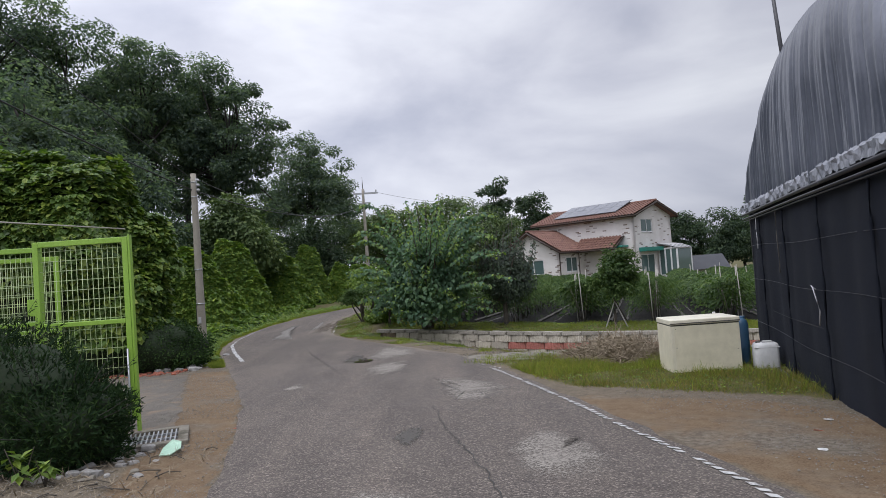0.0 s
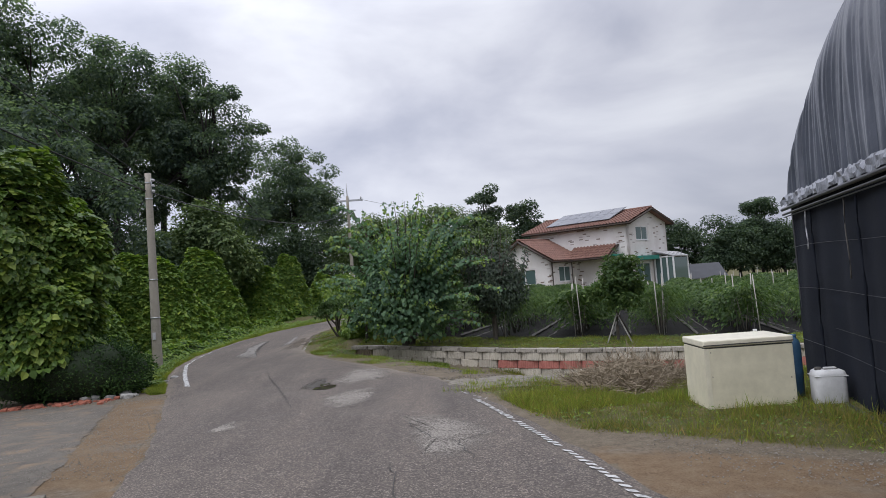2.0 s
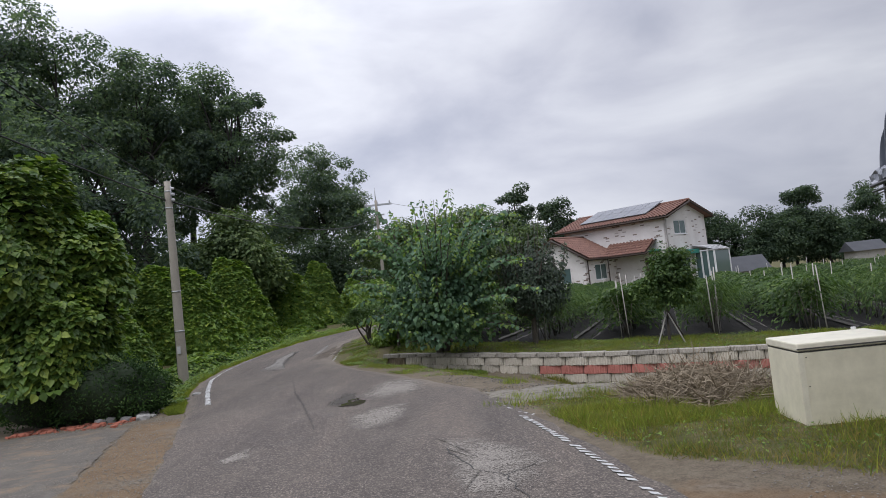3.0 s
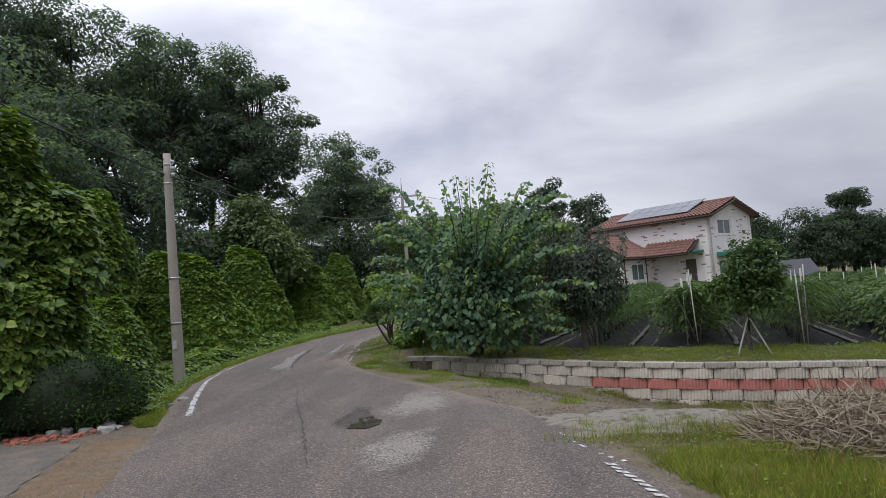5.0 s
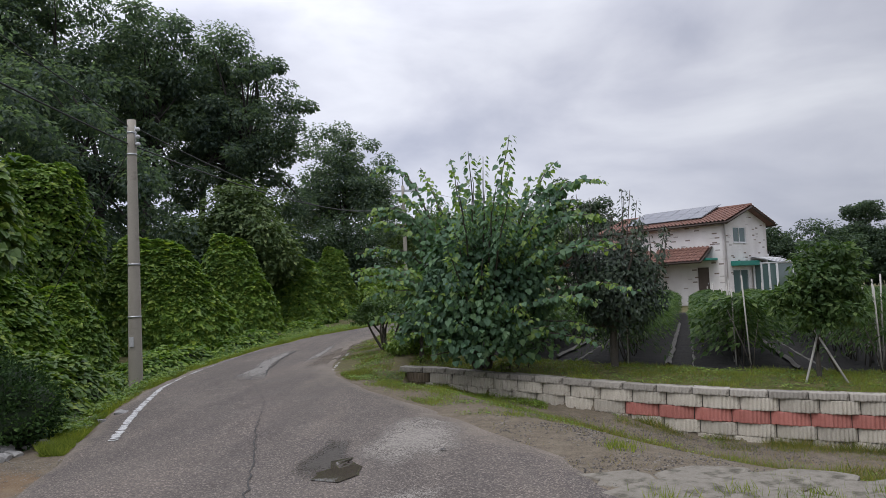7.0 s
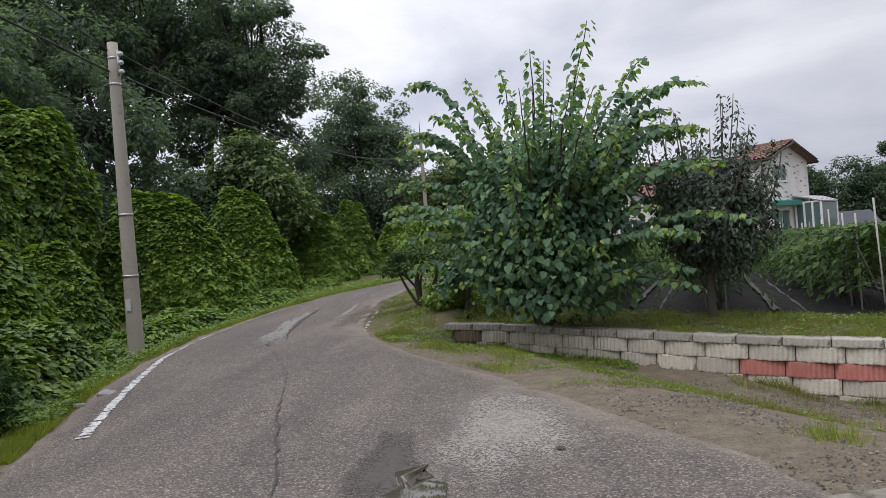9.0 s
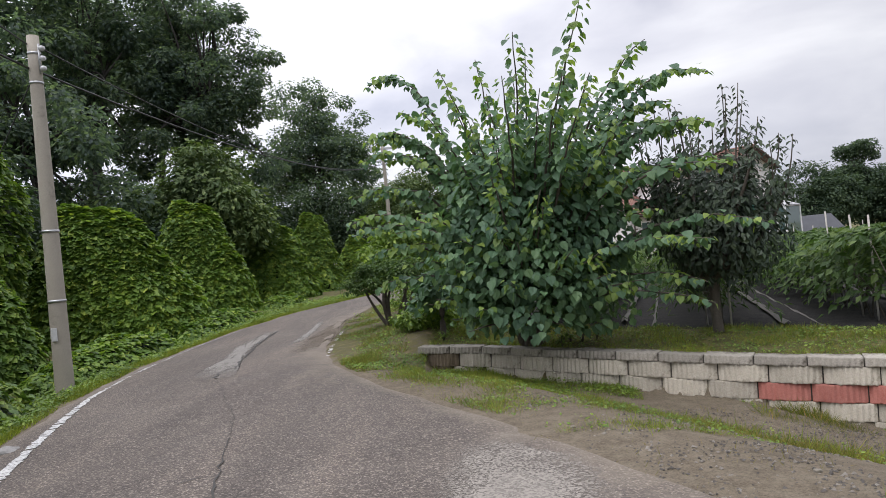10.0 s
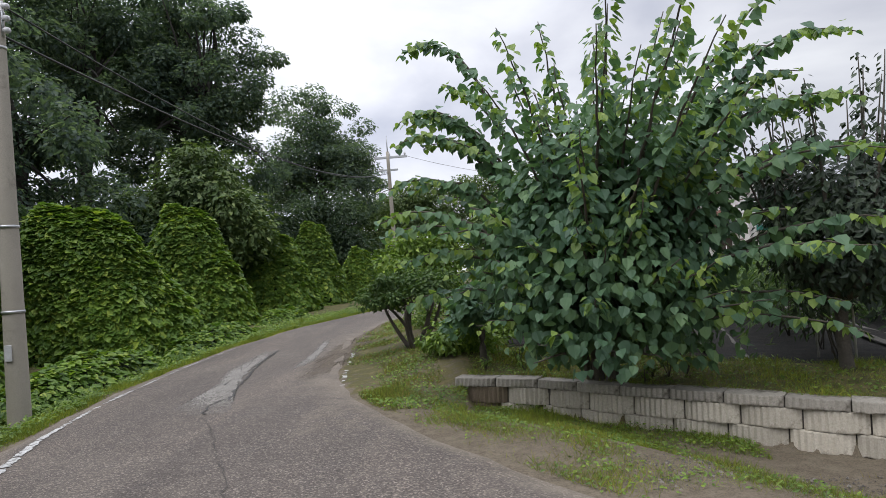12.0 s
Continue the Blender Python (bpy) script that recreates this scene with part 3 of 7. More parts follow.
def cover(x, y):
    """Grass, mud and black mulch film on the ground."""
    rl, rr = table(ROAD_L, y), table(ROAD_R, y)
    g = mud = film = 0.0
    if x < rl:
        g = smooth01(14.0, 17.5, y) * smooth01(0.02, 0.35, rl - x)
        mud = (1 - smooth01(0.7, 1.1, rl - x)) * smooth01(0, 3, y) * (1 - smooth01(11.5, 13.5, y)) * 0.9
        if x < -3.2 - 0.35 * max(0, y - 8):
            g = max(g, 0.3 * smooth01(3, 1.5, y))
        g = max(g, smooth01(-7.5, -9.5, x))
    else:
        u = upper(x, y)
        if u > 0.3:
            d = (y - wall_y(x)) if x > -0.55 else 1.0
            g = 0.85 if x > -0.55 else 0.55
            film = smooth01(1.6, 2.0, d) * smooth01(-0.6, 0.0, x) * (1 - smooth01(44, 48, y))
        elif x > rr:
            line = 7.0 - 0.9 * (x - 3.2) if x < 5.6 else 4.6
            g = smooth01(line - 0.5, line + 0.4, y) * (smooth01(-0.1, 0.5, x - rr - 0.05))
            if x > 1.5 and y > 9:
                g *= 1 - 0.8 * (1 - smooth01(0.5, 3.6, wall_y(x) - y)) * (1 - smooth01(8, 10, x))
            bare = smooth01(10.2, 11.2, y) * (1 - smooth01(0.0, 0.8, x - 4.6 - 0.35 * max(0.0, y - 11.5))) * (1 - smooth01(15.5, 17.5, y + 0.55 * x))
            g *= 1 - bare
            mud = (1 - smooth01(0.7, 1.3, abs(x - rr - 0.95 - 0.12 * max(0, 3 - y)))) * (1 - smooth01(5.2, 6.6, y + 0.7 * (x - 3.4)))
            if y > 15 and x < 2.6:
                g = 0.22 + 0.4 * smooth01(18, 21, y)
            if x > 7.5:
                g = max(g, 0.7)
    return g, mud, film


# ---- ground ----
def steps(lo, hi, fine_lo, fine_hi, fine):
    mid = list(np.arange(fine_lo, fine_hi + 1e-6, fine))
    a, d, left = fine_lo, fine * 1.4, []
    while a > lo:
        a -= d
        d *= 1.22
        left.append(a)
    a, d, right = mid[-1], fine * 1.4, []
    while a < hi:
        a += d
        d *= 1.22
        right.append(a)
    return left[::-1] + mid + right


xs, ys = steps(-900, 900, -8.0, 13.0, 0.14), steps(-500, 1500, -3.0, 25.0, 0.14)
g_verts = [(x, y, terrain(x, y) + (noise.noise((x * 0.7, y * 0.7, 3.1)) * 0.02 + noise.noise((x * 3, y * 3, 1.0)) * 0.012 if abs(x) < 30 and -6 < y < 50 else 0)) for y in ys for x in xs]
nx = len(xs)
gi = np.arange(nx * len(ys)).reshape(len(ys), nx)
g_loops = np.stack([gi[:-1, :-1], gi[:-1, 1:], gi[1:, 1:], gi[1:, :-1]], axis=-1)
ground_me = fast_mesh("ground", g_verts, g_loops, 4, M["ground"], True)
att = ground_me.color_attributes.new("cover", "FLOAT_COLOR", "POINT")
att.data.foreach_set("color", np.array([(*cover(x, y), 1.0) for y in ys for x in xs], dtype=np.float32).ravel())
tagged(child("ground", ground_me), "rough earth ground with grass, mud and mulch film", "ground", kind="structure")

# ---- road ----
road_v, dust = [], []
road_y = list(np.arange(-11, 24, 0.35)) + list(np.arange(24, 45, 0.7))
NR = 14
for y in road_y:
    a, b = table(ROAD_L, y), table(ROAD_R, y)
    for k in range(NR + 1):
        u = k / NR
        e = min(u, 1 - u) * (b - a)
        jag = (noise.noise((y * 1.7, k * 5.0, 0)) * 0.1 if k in (0, NR) else 0)
        x = a + (b - a) * u + jag
        road_v.append((x, y, max(table(LOW, y), low_ground(x, y)) + 0.035 * (1 - smooth01(0, 0.25, 0.3 - e)) + 0.012 + noise.noise((x * 0.8, y * 0.5, 7)) * 0.008))
        d = (0.35 + 0.35 * smooth01(10, 14, y)) * (1 - smooth01(0.0, 0.5, e))
        d = max(d, 0.5 * (1 - smooth01(0.2, 1.2, math.hypot(x + 1.75, (y - 18.6) * 0.5))), 0.65 * smooth01(0.5, 1.0, u) * smooth01(18.5, 20, y) * (1 - smooth01(26, 34, y)))
        d = max(d, 0.55 * smooth01(11, 13.5, y) * (1 - smooth01(14.5, 17.5, y)) * smooth01(0.72, 0.98, u))
        dust.append(d)
ri = np.arange(len(road_v)).reshape(len(road_y), NR + 1)
road_me = fast_mesh("road", road_v, np.stack([ri[:-1, :-1], ri[:-1, 1:], ri[1:, 1:], ri[1:, :-1]], axis=-1), 4, M["asphalt"], True)
datt = road_me.attributes.new("dust", "FLOAT", "POINT")
datt.data.foreach_set("value", np.array(dust, dtype=np.float32))
tagged(child("road", road_me), "worn grey asphalt lane curving between hedges", "road", kind="structure")


def road_z(x, y):
    a, b = table(ROAD_L, y), table(ROAD_R, y)
    e = min(x - a, b - x)
    return max(table(LOW, y), low_ground(x, y)) + 0.035 * (1 - smooth01(0, 0.25, 0.3 - e)) + 0.012 + noise.noise((x * 0.8, y * 0.5, 7)) * 0.008


def decal(name, outline, material, label, category, lift=0.006, kind="structure", inner=0.0, parent=None, rough=0.0, zf=road_z):
    """A thin flat patch that follows the ground: outline in plan, lifted a little."""
    bm = bmesh.new()
    pts = []
    for i, (x, y) in enumerate(outline):
        x2, y2 = outline[(i + 1) % len(outline)]
        n = max(1, int(math.hypot(x2 - x, y2 - y) / 0.12))
        for k in range(n):
            u = k / n
            px, py = x + (x2 - x) * u, y + (y2 - y) * u
            px += noise.noise((px * 4, py * 4, 2.0)) * rough
            py += noise.noise((px * 4, py * 4, 9.0)) * rough
            pts.append((px, py))
    cx, cy = sum(p[0] for p in pts) / len(pts), sum(p[1] for p in pts) / len(pts)
    fl = bm.verts.layers.float.new("fade")
    c = bm.verts.new((cx, cy, zf(cx, cy) + lift))
    c[fl] = 1.0
    rings = [[bm.verts.new((cx + (x - cx) * s, cy + (y - cy) * s, zf(cx + (x - cx) * s, cy + (y - cy) * s) + lift - (0.004 if s == 1 else 0))) for x, y in pts] for s in (0.35, 0.7, 1.0)]
    for ring, val in zip(rings, (0.9, 0.6, 0.0)):
        for v_ in ring:
            v_[fl] = val
    for i in range(len(pts)):
        j = (i + 1) % len(pts)
        bm.faces.new((c, rings[0][i], rings[0][j]))
        for r in (0, 1):
            bm.faces.new((rings[r][i], rings[r + 1][i], rings[r + 1][j], rings[r][j]))
    ob = part(name, bm, material, parent, label, True)
    return tagged(ob, label, category, kind=kind) if not parent else ob


def stripe(path, width, gap_seed, wear, seg=0.05, fill=0.96):
    """A worn painted line: pieces along a path, ragged and broken."""
    rnd = random.Random(gap_seed)
    verts, faces = [], []
    pts = [Vector((*p, 0)) for p in path]
    for a, b in zip(pts, pts[1:]):
        d = b - a
        n = max(1, int(d.length / seg))
        s = Vector((-d.y, d.x, 0)).normalized()
        for k in range(n):
            if rnd.random() < wear:
                continue
            p, q = a + d * (k / n), a + d * ((k + fill * rnd.uniform(0.8, 1.0)) / n)
            l0, r0 = width / 2 * rnd.uniform(0.55, 1.05), width / 2 * rnd.uniform(0.55, 1.05)
            o = len(verts)
            for v in (p - s * r0, p + s * l0, q + s * l0 * rnd.uniform(0.8, 1), q - s * r0 * rnd.uniform(0.8, 1)):
                verts.append((v.x, v.y, road_z(v.x, v.y) + 0.008))
            faces.append((o, o + 3, o + 2, o + 1))
    return verts, faces


right_line = [(table(ROAD_R, y) - 0.17, y) for y in np.arange(-8, 9.3, 0.4)]
v, f = stripe(right_line, 0.12, 4, 0.12, 0.11, 0.62)
tagged(child("road_marking", mesh_of("road_marking", v, f, M["line"])), "worn broken white edge line on asphalt", "road marking", kind="structure")
v, f = stripe([(2.66, 9.2), (2.5, 9.5), (2.33, 10.0), (2.24, 10.5), (2.17, 11.1)], 0.06, 14, 0.66)
tagged(child("road_marking", mesh_of("road_marking", v, f, M["line"])), "last flakes of the white edge line", "road marking", kind="structure")
LEFT_LINE = [(12.9, -2.9), (14.5, -3.54), (16.2, -4.2), (18.4, -4.97), (20, -5.33), (21.5, -5.52), (23.7, -5.78), (28, -5.82)]
left_line = [(table(LEFT_LINE, y), y) for y in np.arange(13.7, 18.8, 0.3)]
v, f = stripe(left_line, 0.12, 5, 0.1)
tagged(child("road_marking", mesh_of("road_marking", v, f, M["line"])), "white edge line beside the utility pole", "road marking", kind="structure")
v, f = stripe([(table(LEFT_LINE, y), y) for y in np.arange(18.8, 27, 0.4)], 0.11, 6, 0.45)
tagged(child("road_marking", mesh_of("road_marking", v, f, M["line"])), "faded white edge line along the grass verge", "road marking", kind="structure")
v, f = stripe([(-2.2, 20.6), (-2.3, 21.2), (-2.48, 22.6), (-2.7, 24.5)], 0.08, 8, 0.68)
tagged(child("road_marking", mesh_of("road_marking", v, f, M["line"])), "faded white line beside the grass bank", "road marking", kind="structure")


def blob(cx, cy, rx, ry, seed, n=18, amp=0.3):
    return [(cx + rx * math.cos(t) * (1 + amp * noise.noise((math.cos(t) * 1.3, math.sin(t) * 1.3, seed))), cy + ry * math.sin(t) * (1 + amp * noise.noise((math.cos(t) * 1.3, math.sin(t) * 1.3, seed + 50)))) for t in [2 * math.pi * i / n for i in range(n)]]


decal("road_patch", [(-4.05, 19.45), (-3.6, 19.12), (-3.22, 19.05), (-3.35, 19.6), (-3.6, 20.3), (-3.75, 20.8), (-4.0, 21.9), (-4.24, 23.4), (-4.48, 25.6), (-4.76, 25.8), (-4.62, 23.1), (-4.3, 21.6), (-4.0, 20.45), (-3.88, 20.0), (-4.1, 19.8)], M["patch_solid"], "pale concrete repair patch in the asphalt", "road patch", 0.007, rough=0.06)
decal("road_patch", [(-3.38, 22.4), (-3.2, 23.2), (-3.45, 25.6), (-3.65, 27.2), (-3.78, 27.0), (-3.58, 25.2), (-3.48, 23.6)], M["patch_solid"], "narrow pale repair strip in the asphalt", "road patch", 0.007, rough=0.06)
decal("road_patch", [(1.45, 8.35), (1.95, 8.15), (2.38, 7.45), (2.66, 6.65), (2.4, 6.1), (2.25, 5.35), (1.82, 5.5), (1.72, 6.1), (1.62, 7.0)], M["patch"], "pale worn patch in cracked asphalt", "road patch", 0.006, rough=0.15)
decal("road_patch", blob(2.6, 2.9, 0.42, 1.0, 5.0), M["patch"], "pale worn patch near the white line", "road patch", 0.006, rough=0.15)
decal("road_patch", blob(-0.75, 8.3, 0.2, 0.5, 8.0), M["patch"], "small pale scuffed patch beside bare soil", "road patch", 0.006, rough=0.12)
decal("road_patch", blob(0.45, 13.4, 0.65, 1.5, 15.0), M["patch"], "broad pale scuffed area of asphalt", "road patch", 0.005, rough=0.15)
decal("road_patch", blob(0.6, 10.3, 0.5, 1.2, 17.0), M["patch"], "faint pale scuffed area of asphalt", "road patch", 0.005, rough=0.15)
decal("road_patch", blob(1.2, 1.2, 0.6, 1.0, 19.0), M["patch"], "faint pale scuffed area near the line", "road patch", 0.005, rough=0.15)
decal("soil_wash", blob(-2.9, 25.0, 0.45, 4.5, 23.0), M["soil_wash"], "brown soil washed along the road edge", "soil", 0.005, rough=0.1)
decal("wet_stain", blob(1.34, 3.95, 0.14, 0.42, 2.0), M["wet"], "dark damp stain in asphalt", "stain", 0.006, rough=0.12)
decal("puddle_edge", [(-0.4, 11.6), (-0.6, 12.1), (-0.62, 12.9), (-0.56, 13.5), (-0.3, 13.45), (-0.1, 12.6), (0.1, 11.8), (0.03, 11.45)], M["wet"], "wet dark asphalt round a puddle", "stain", 0.006, rough=0.1)
decal("puddle", [(-0.2, 11.6), (-0.34, 11.95), (-0.24, 12.35), (-0.06, 12.5), (0.02, 12.1), (0.07, 11.75), (0.0, 11.56)], M["water"], "shallow rainwater puddle in a pothole", "puddle", 0.011, rough=0.16)
decal("road_stone", blob(0.78, 12.7, 0.035, 0.03, 1.0), M["crack"], "small dark clod on asphalt", "clod", 0.025)


def crack(path, width, seed, label):
    rnd = random.Random(seed)
    pts = []
    for (x0, y0), (x1, y1) in zip(path, path[1:]):
        n = max(2, int(math.hypot(x1 - x0, y1 - y0) / 0.12))
        pts += [(x0 + (x1 - x0) * k / n + rnd.uniform(-0.025, 0.025), y0 + (y1 - y0) * k / n + rnd.uniform(-0.02, 0.02)) for k in range(n)]
    verts, faces = [], []
    for i, (x, y) in enumerate(pts):
        w = width * rnd.uniform(0.35, 1.1)
        verts += [(x - w, y, road_z(x, y) + 0.0095), (x + w, y, road_z(x, y) + 0.0095)]
        if i:
            o = 2 * i
            faces.append((o - 2, o - 1, o + 1, o))
    tagged(child("road_crack", mesh_of("road_crack", verts, faces, M["crack"])), label, "crack", kind="structure")


crack([(-2.05, 15.6), (-2.3, 16.4), (-3.0, 18.0), (-3.5, 19.0)], 0.004, 1, "long crack along the lane")
crack([(-3.52, 19.08), (-3.66, 19.6), (-3.6, 20.15)], 0.018, 2, "crack through the pale repair patch")
crack([(-3.66, 19.6), (-3.98, 19.62)], 0.014, 3, "short branch of the crack")
crack([(-3.5, 19.9), (-3.74, 20.85), (-4.2, 23.35), (-4.47, 25.7)], 0.024, 4, "dark seam beside the pale repair")
crack([(-4.3, 19.25), (-3.5, 19.04), (-2.6, 19.2)], 0.012, 5, "cross crack in the asphalt")
crack([(1.6, 7.6), (1.9, 6.6), (2.15, 6.3), (2.3, 5.4)], 0.007, 6, "crack in the pale worn patch")
crack([(1.75, 6.2), (2.15, 6.3), (2.5, 6.7)], 0.007, 7, "branching crack in asphalt")
crack([(1.55, 5.6), (1.7, 4.2), (2.0, 2.5), (2.2, 0.8)], 0.006, 8, "seam along the worn lane")
crack([(-2.2, 12.9), (-1.2, 12.7), (-0.5, 13.0)], 0.012, 9, "fine cross crack")
crack([(-0.2, 9.6), (-0.92, 12.0), (-1.78, 14.6), (-2.05, 15.6)], 0.009, 10, "fine seam along the lane's middle")
crack([(-1.95, 14.25), (-1.74, 14.5)], 0.012, 11, "short crack off the seam")
crack([(-2.55, 12.1), (-2.0, 12.17)], 0.009, 12, "short cross crack")



# ---- block retaining wall ----
def wall_length():
    return [0.0] + list(np.cumsum([math.dist(a, b) for a, b in zip(WALL, WALL[1:])]))


W_S = wall_length()


def wall_at(s):
    for i in range(len(W_S) - 1):
        if s <= W_S[i + 1] or i == len(W_S) - 2:
            u = (s - W_S[i]) / (W_S[i + 1] - W_S[i])
            a, b = Vector(WALL[i]), Vector(WALL[i + 1])
            return a + (b - a) * u


def fluted_block(width, height, depth, name, material, seed, ribs=9, bow=0.05):
    """A wall block with a fluted face (front towards -y), its base at z = 0."""
    rnd = random.Random(seed)
    n = ribs * 2
    verts, faces = [], []
    prof = [(-width / 2 + 0.001, 0.03)]
    for k in range(n + 1):
        u = 2 * k / n - 1
        prof.append((-width / 2 + 0.006 + (width - 0.012) * k / n, bow * (u * u - 0.6) + (-0.01 if k % 2 else 0.007) + rnd.uniform(-0.004, 0.004)))
    prof.append((width / 2 - 0.001, 0.03))
    low = [rnd.uniform(-0.004, 0.004) - 0.008 * math.sin(math.pi * (k % 4) / 4) for k in range(len(prof))]
    for z, inset in ((0.0, -0.004), (0.012, -0.008), (height - 0.012, 0.006), (height - 0.002, 0.012)):
        for (x, y), lo_ in zip(prof, low):
            verts.append((x, y + inset + rnd.uniform(-0.002, 0.002), z + (lo_ if z < 0.02 else 0)))
    m = len(prof)
    for r in range(3):
        for k in range(m - 1):
            faces.append((r * m + k, r * m + k + 1, (r + 1) * m + k + 1, (r + 1) * m + k))
    o = len(verts)
    verts += [(-width / 2 + 0.004, depth, 0), (width / 2 - 0.004, depth, 0), (width / 2 - 0.004, depth, height - 0.003), (-width / 2 + 0.004, depth, height - 0.003)]
    faces += [(3 * m + m - 1, o + 2, o + 3, 3 * m) + tuple(range(3 * m + 1, 3 * m + m - 1))[:0], (0, o, o + 1, m - 1), (o, o + 3, o + 2, o + 1)]
    faces.append(tuple(range(3 * m, 4 * m)))
    faces.append((m - 1, o + 1, o + 2, 4 * m - 1))
    faces.append((0, 3 * m, o + 3, o))
    return mesh_of(name, verts, faces, material)


retaining = thing("retaining_wall", (0, 0, 0), "low retaining wall of fluted pale and red concrete blocks", "wall")
tagged(retaining, kind="structure")
kinds = {}
for key in ("block", "block_red", "block_brown"):
    kinds[key] = [fluted_block(0.536, 0.19, 0.22, "wall_block", M[key], i) for i in range(3)]
kinds["cap"] = [fluted_block(0.542, 0.096, 0.26, "cap_block", M["cap"], 10 + i, 9, 0.02) for i in range(3)]
TOTAL = W_S[-1]
rnd = random.Random(11)
for row in range(5):
    s = (-0.28, -0.14, -0.27, -0.2, -0.28)[row]
    while s < TOTAL - 0.3:
        s += 0.55
        p, q = wall_at(max(0, s - 0.24)), wall_at(min(TOTAL, s + 0.24))
        mid, ang = (p + q) / 2, math.atan2((q - p).y, (q - p).x)
        cz = table(CAP, mid.x)
        top = cz if row == 0 else cz - 0.1 - 0.2 * (row - 1)
        z0 = top - (0.1 if row == 0 else 0.2)
        if top < low_ground(mid.x, mid.y - 0.2) - 0.05:
            continue
        if row == 0:
            key = "cap"
        elif s < 0.75:
            key = "block_brown"
        elif row == 2 and s > 4.9:
            key = "block_red"
        else:
            key = "block"
        if row == 3 and 14 < s:
            key = "block"
        me = rnd.choice(kinds[key])
        ob = child("cap_block" if row == 0 else "wall_block", me, retaining)
        out = 0.014 * (rnd.random() - 0.5) + (0.018 if row == 0 else 0)
        nrm = Vector((math.sin(ang), -math.cos(ang)))
        ob.matrix_basis = pose(mid.x + nrm.x * out, mid.y + nrm.y * out, z0, rnd.uniform(-1.6, 1.6), math.degrees(math.atan2(-(table(CAP, q.x) - table(CAP, p.x)), (q - p).length)) + rnd.uniform(-0.6, 0.6), math.degrees(ang) + rnd.uniform(-1, 1))
back_v, back_f = [], []
for i in range(40):
    p = wall_at(TOTAL * i / 39)
    q = wall_at(min(TOTAL, TOTAL * i / 39 + 0.1))
    d = Vector((-(q - p).y, (q - p).x)).normalized() if i < 39 else d
    cz = table(CAP, p.x)
    for off, z in ((0.045, cz - 1.1), (0.045, cz - 0.02), (0.24, cz - 0.02), (0.24, cz - 1.1)):
        back_v.append((p.x + d.x * off, p.y + d.y * off, z))
    if i:
        o = 4 * i
        back_f += [(o - 4 + k, o + k, o + (k + 1) % 4, o - 4 + (k + 1) % 4) for k in range(4)]
back_f += [(0, 1, 2, 3), (159, 158, 157, 156)]
child("wall_core", mesh_of("wall_core", back_v, back_f, M["joint"]), retaining, "dark earth-filled core behind the blocks")


# ---- utility poles and cables ----
def utility_pole(at, height, r0, r1, label):
    e = thing("utility_pole", at, label, "utility pole")
    tubes("shaft", [([(0, 0, -0.4 + (height + 0.4) * k / 12) for k in range(13)], [r0 + (r1 - r0) * k / 12 for k in range(13)])], M["pole"], e, sides=20)
    return e


near_pole = utility_pole((-6.66, 20.6, -0.47), 6.13, 0.155, 0.095, "weathered concrete utility pole at the roadside")
for z, r in ((5.83, 0.1), (5.33, 0.105), (2.83, 0.131), (1.66, 0.143)):
    tubes("band", [([(0, 0, z - 0.02), (0, 0, z + 0.02)], [r + 0.006, r + 0.006])], M["steel"], near_pole, "steel band", 18)
for k in range(3):
    tubes("insulator", [([(0.11, -0.03, 5.9 - 0.17 * k), (0.15, -0.03, 5.9 - 0.17 * k), (0.2, -0.03, 5.9 - 0.17 * k)], [0.03, 0.05, 0.035])], M["ceramic"], near_pole, "grey ceramic insulator", 10)
tubes("rack", [([(0.1, -0.03, 5.48), (0.1, -0.03, 5.98)], 0.018)], M["steel"], near_pole, "steel insulator rack", 6)
boxpart("number_plate", (-0.05, 0.05, -0.165, -0.15, 1.0, 1.22), M["ceramic"], near_pole, "small pale plate")
tubes("ground_wire_cover", [([(-0.16, 0.02, -0.3), (-0.155, 0.02, 1.2), (-0.12, 0.02, 3.6), (-0.1, 0.02, 5.3)], [0.022, 0.02, 0.01, 0.01])], M["cable"], near_pole, "black cable guard", 6)

far_pole = utility_pole((-4.85, 55.0, 0.1), 9.2, 0.17, 0.1, "tall concrete utility pole with crossarms")
tubes("spike", [([(0, 0, 9.2), (0, 0, 10.25)], [0.04, 0.025])], M["steel"], far_pole, "steel spike", 6)
boxpart("crossarm", (-0.85, 1.25, -0.06, 0.06, 8.75, 8.9), M["steel"], far_pole, "steel crossarm", 0.01)
boxpart("crossarm", (-0.6, 0.6, -0.06, 0.06, 7.95, 8.07), M["steel"], far_pole, "steel crossarm", 0.01)
for x in (-0.75, 0.1, 1.1):
    tubes("insulator", [([(x, 0, 8.9), (x, 0, 9.0), (x, 0, 9.12)], [0.05, 0.07, 0.04])], M["ceramic"], far_pole, "", 8)


def cable(name, a, b, sag, r, label):
    a, b = Vector(a), Vector(b)
    pts = [a.lerp(b, k / 30) - Vector((0, 0, sag * 4 * (k / 30) * (1 - k / 30))) for k in range(31)]
    return tagged(tubes(name, [(pts, r)], M["cable"], sides=5), label, "cable")


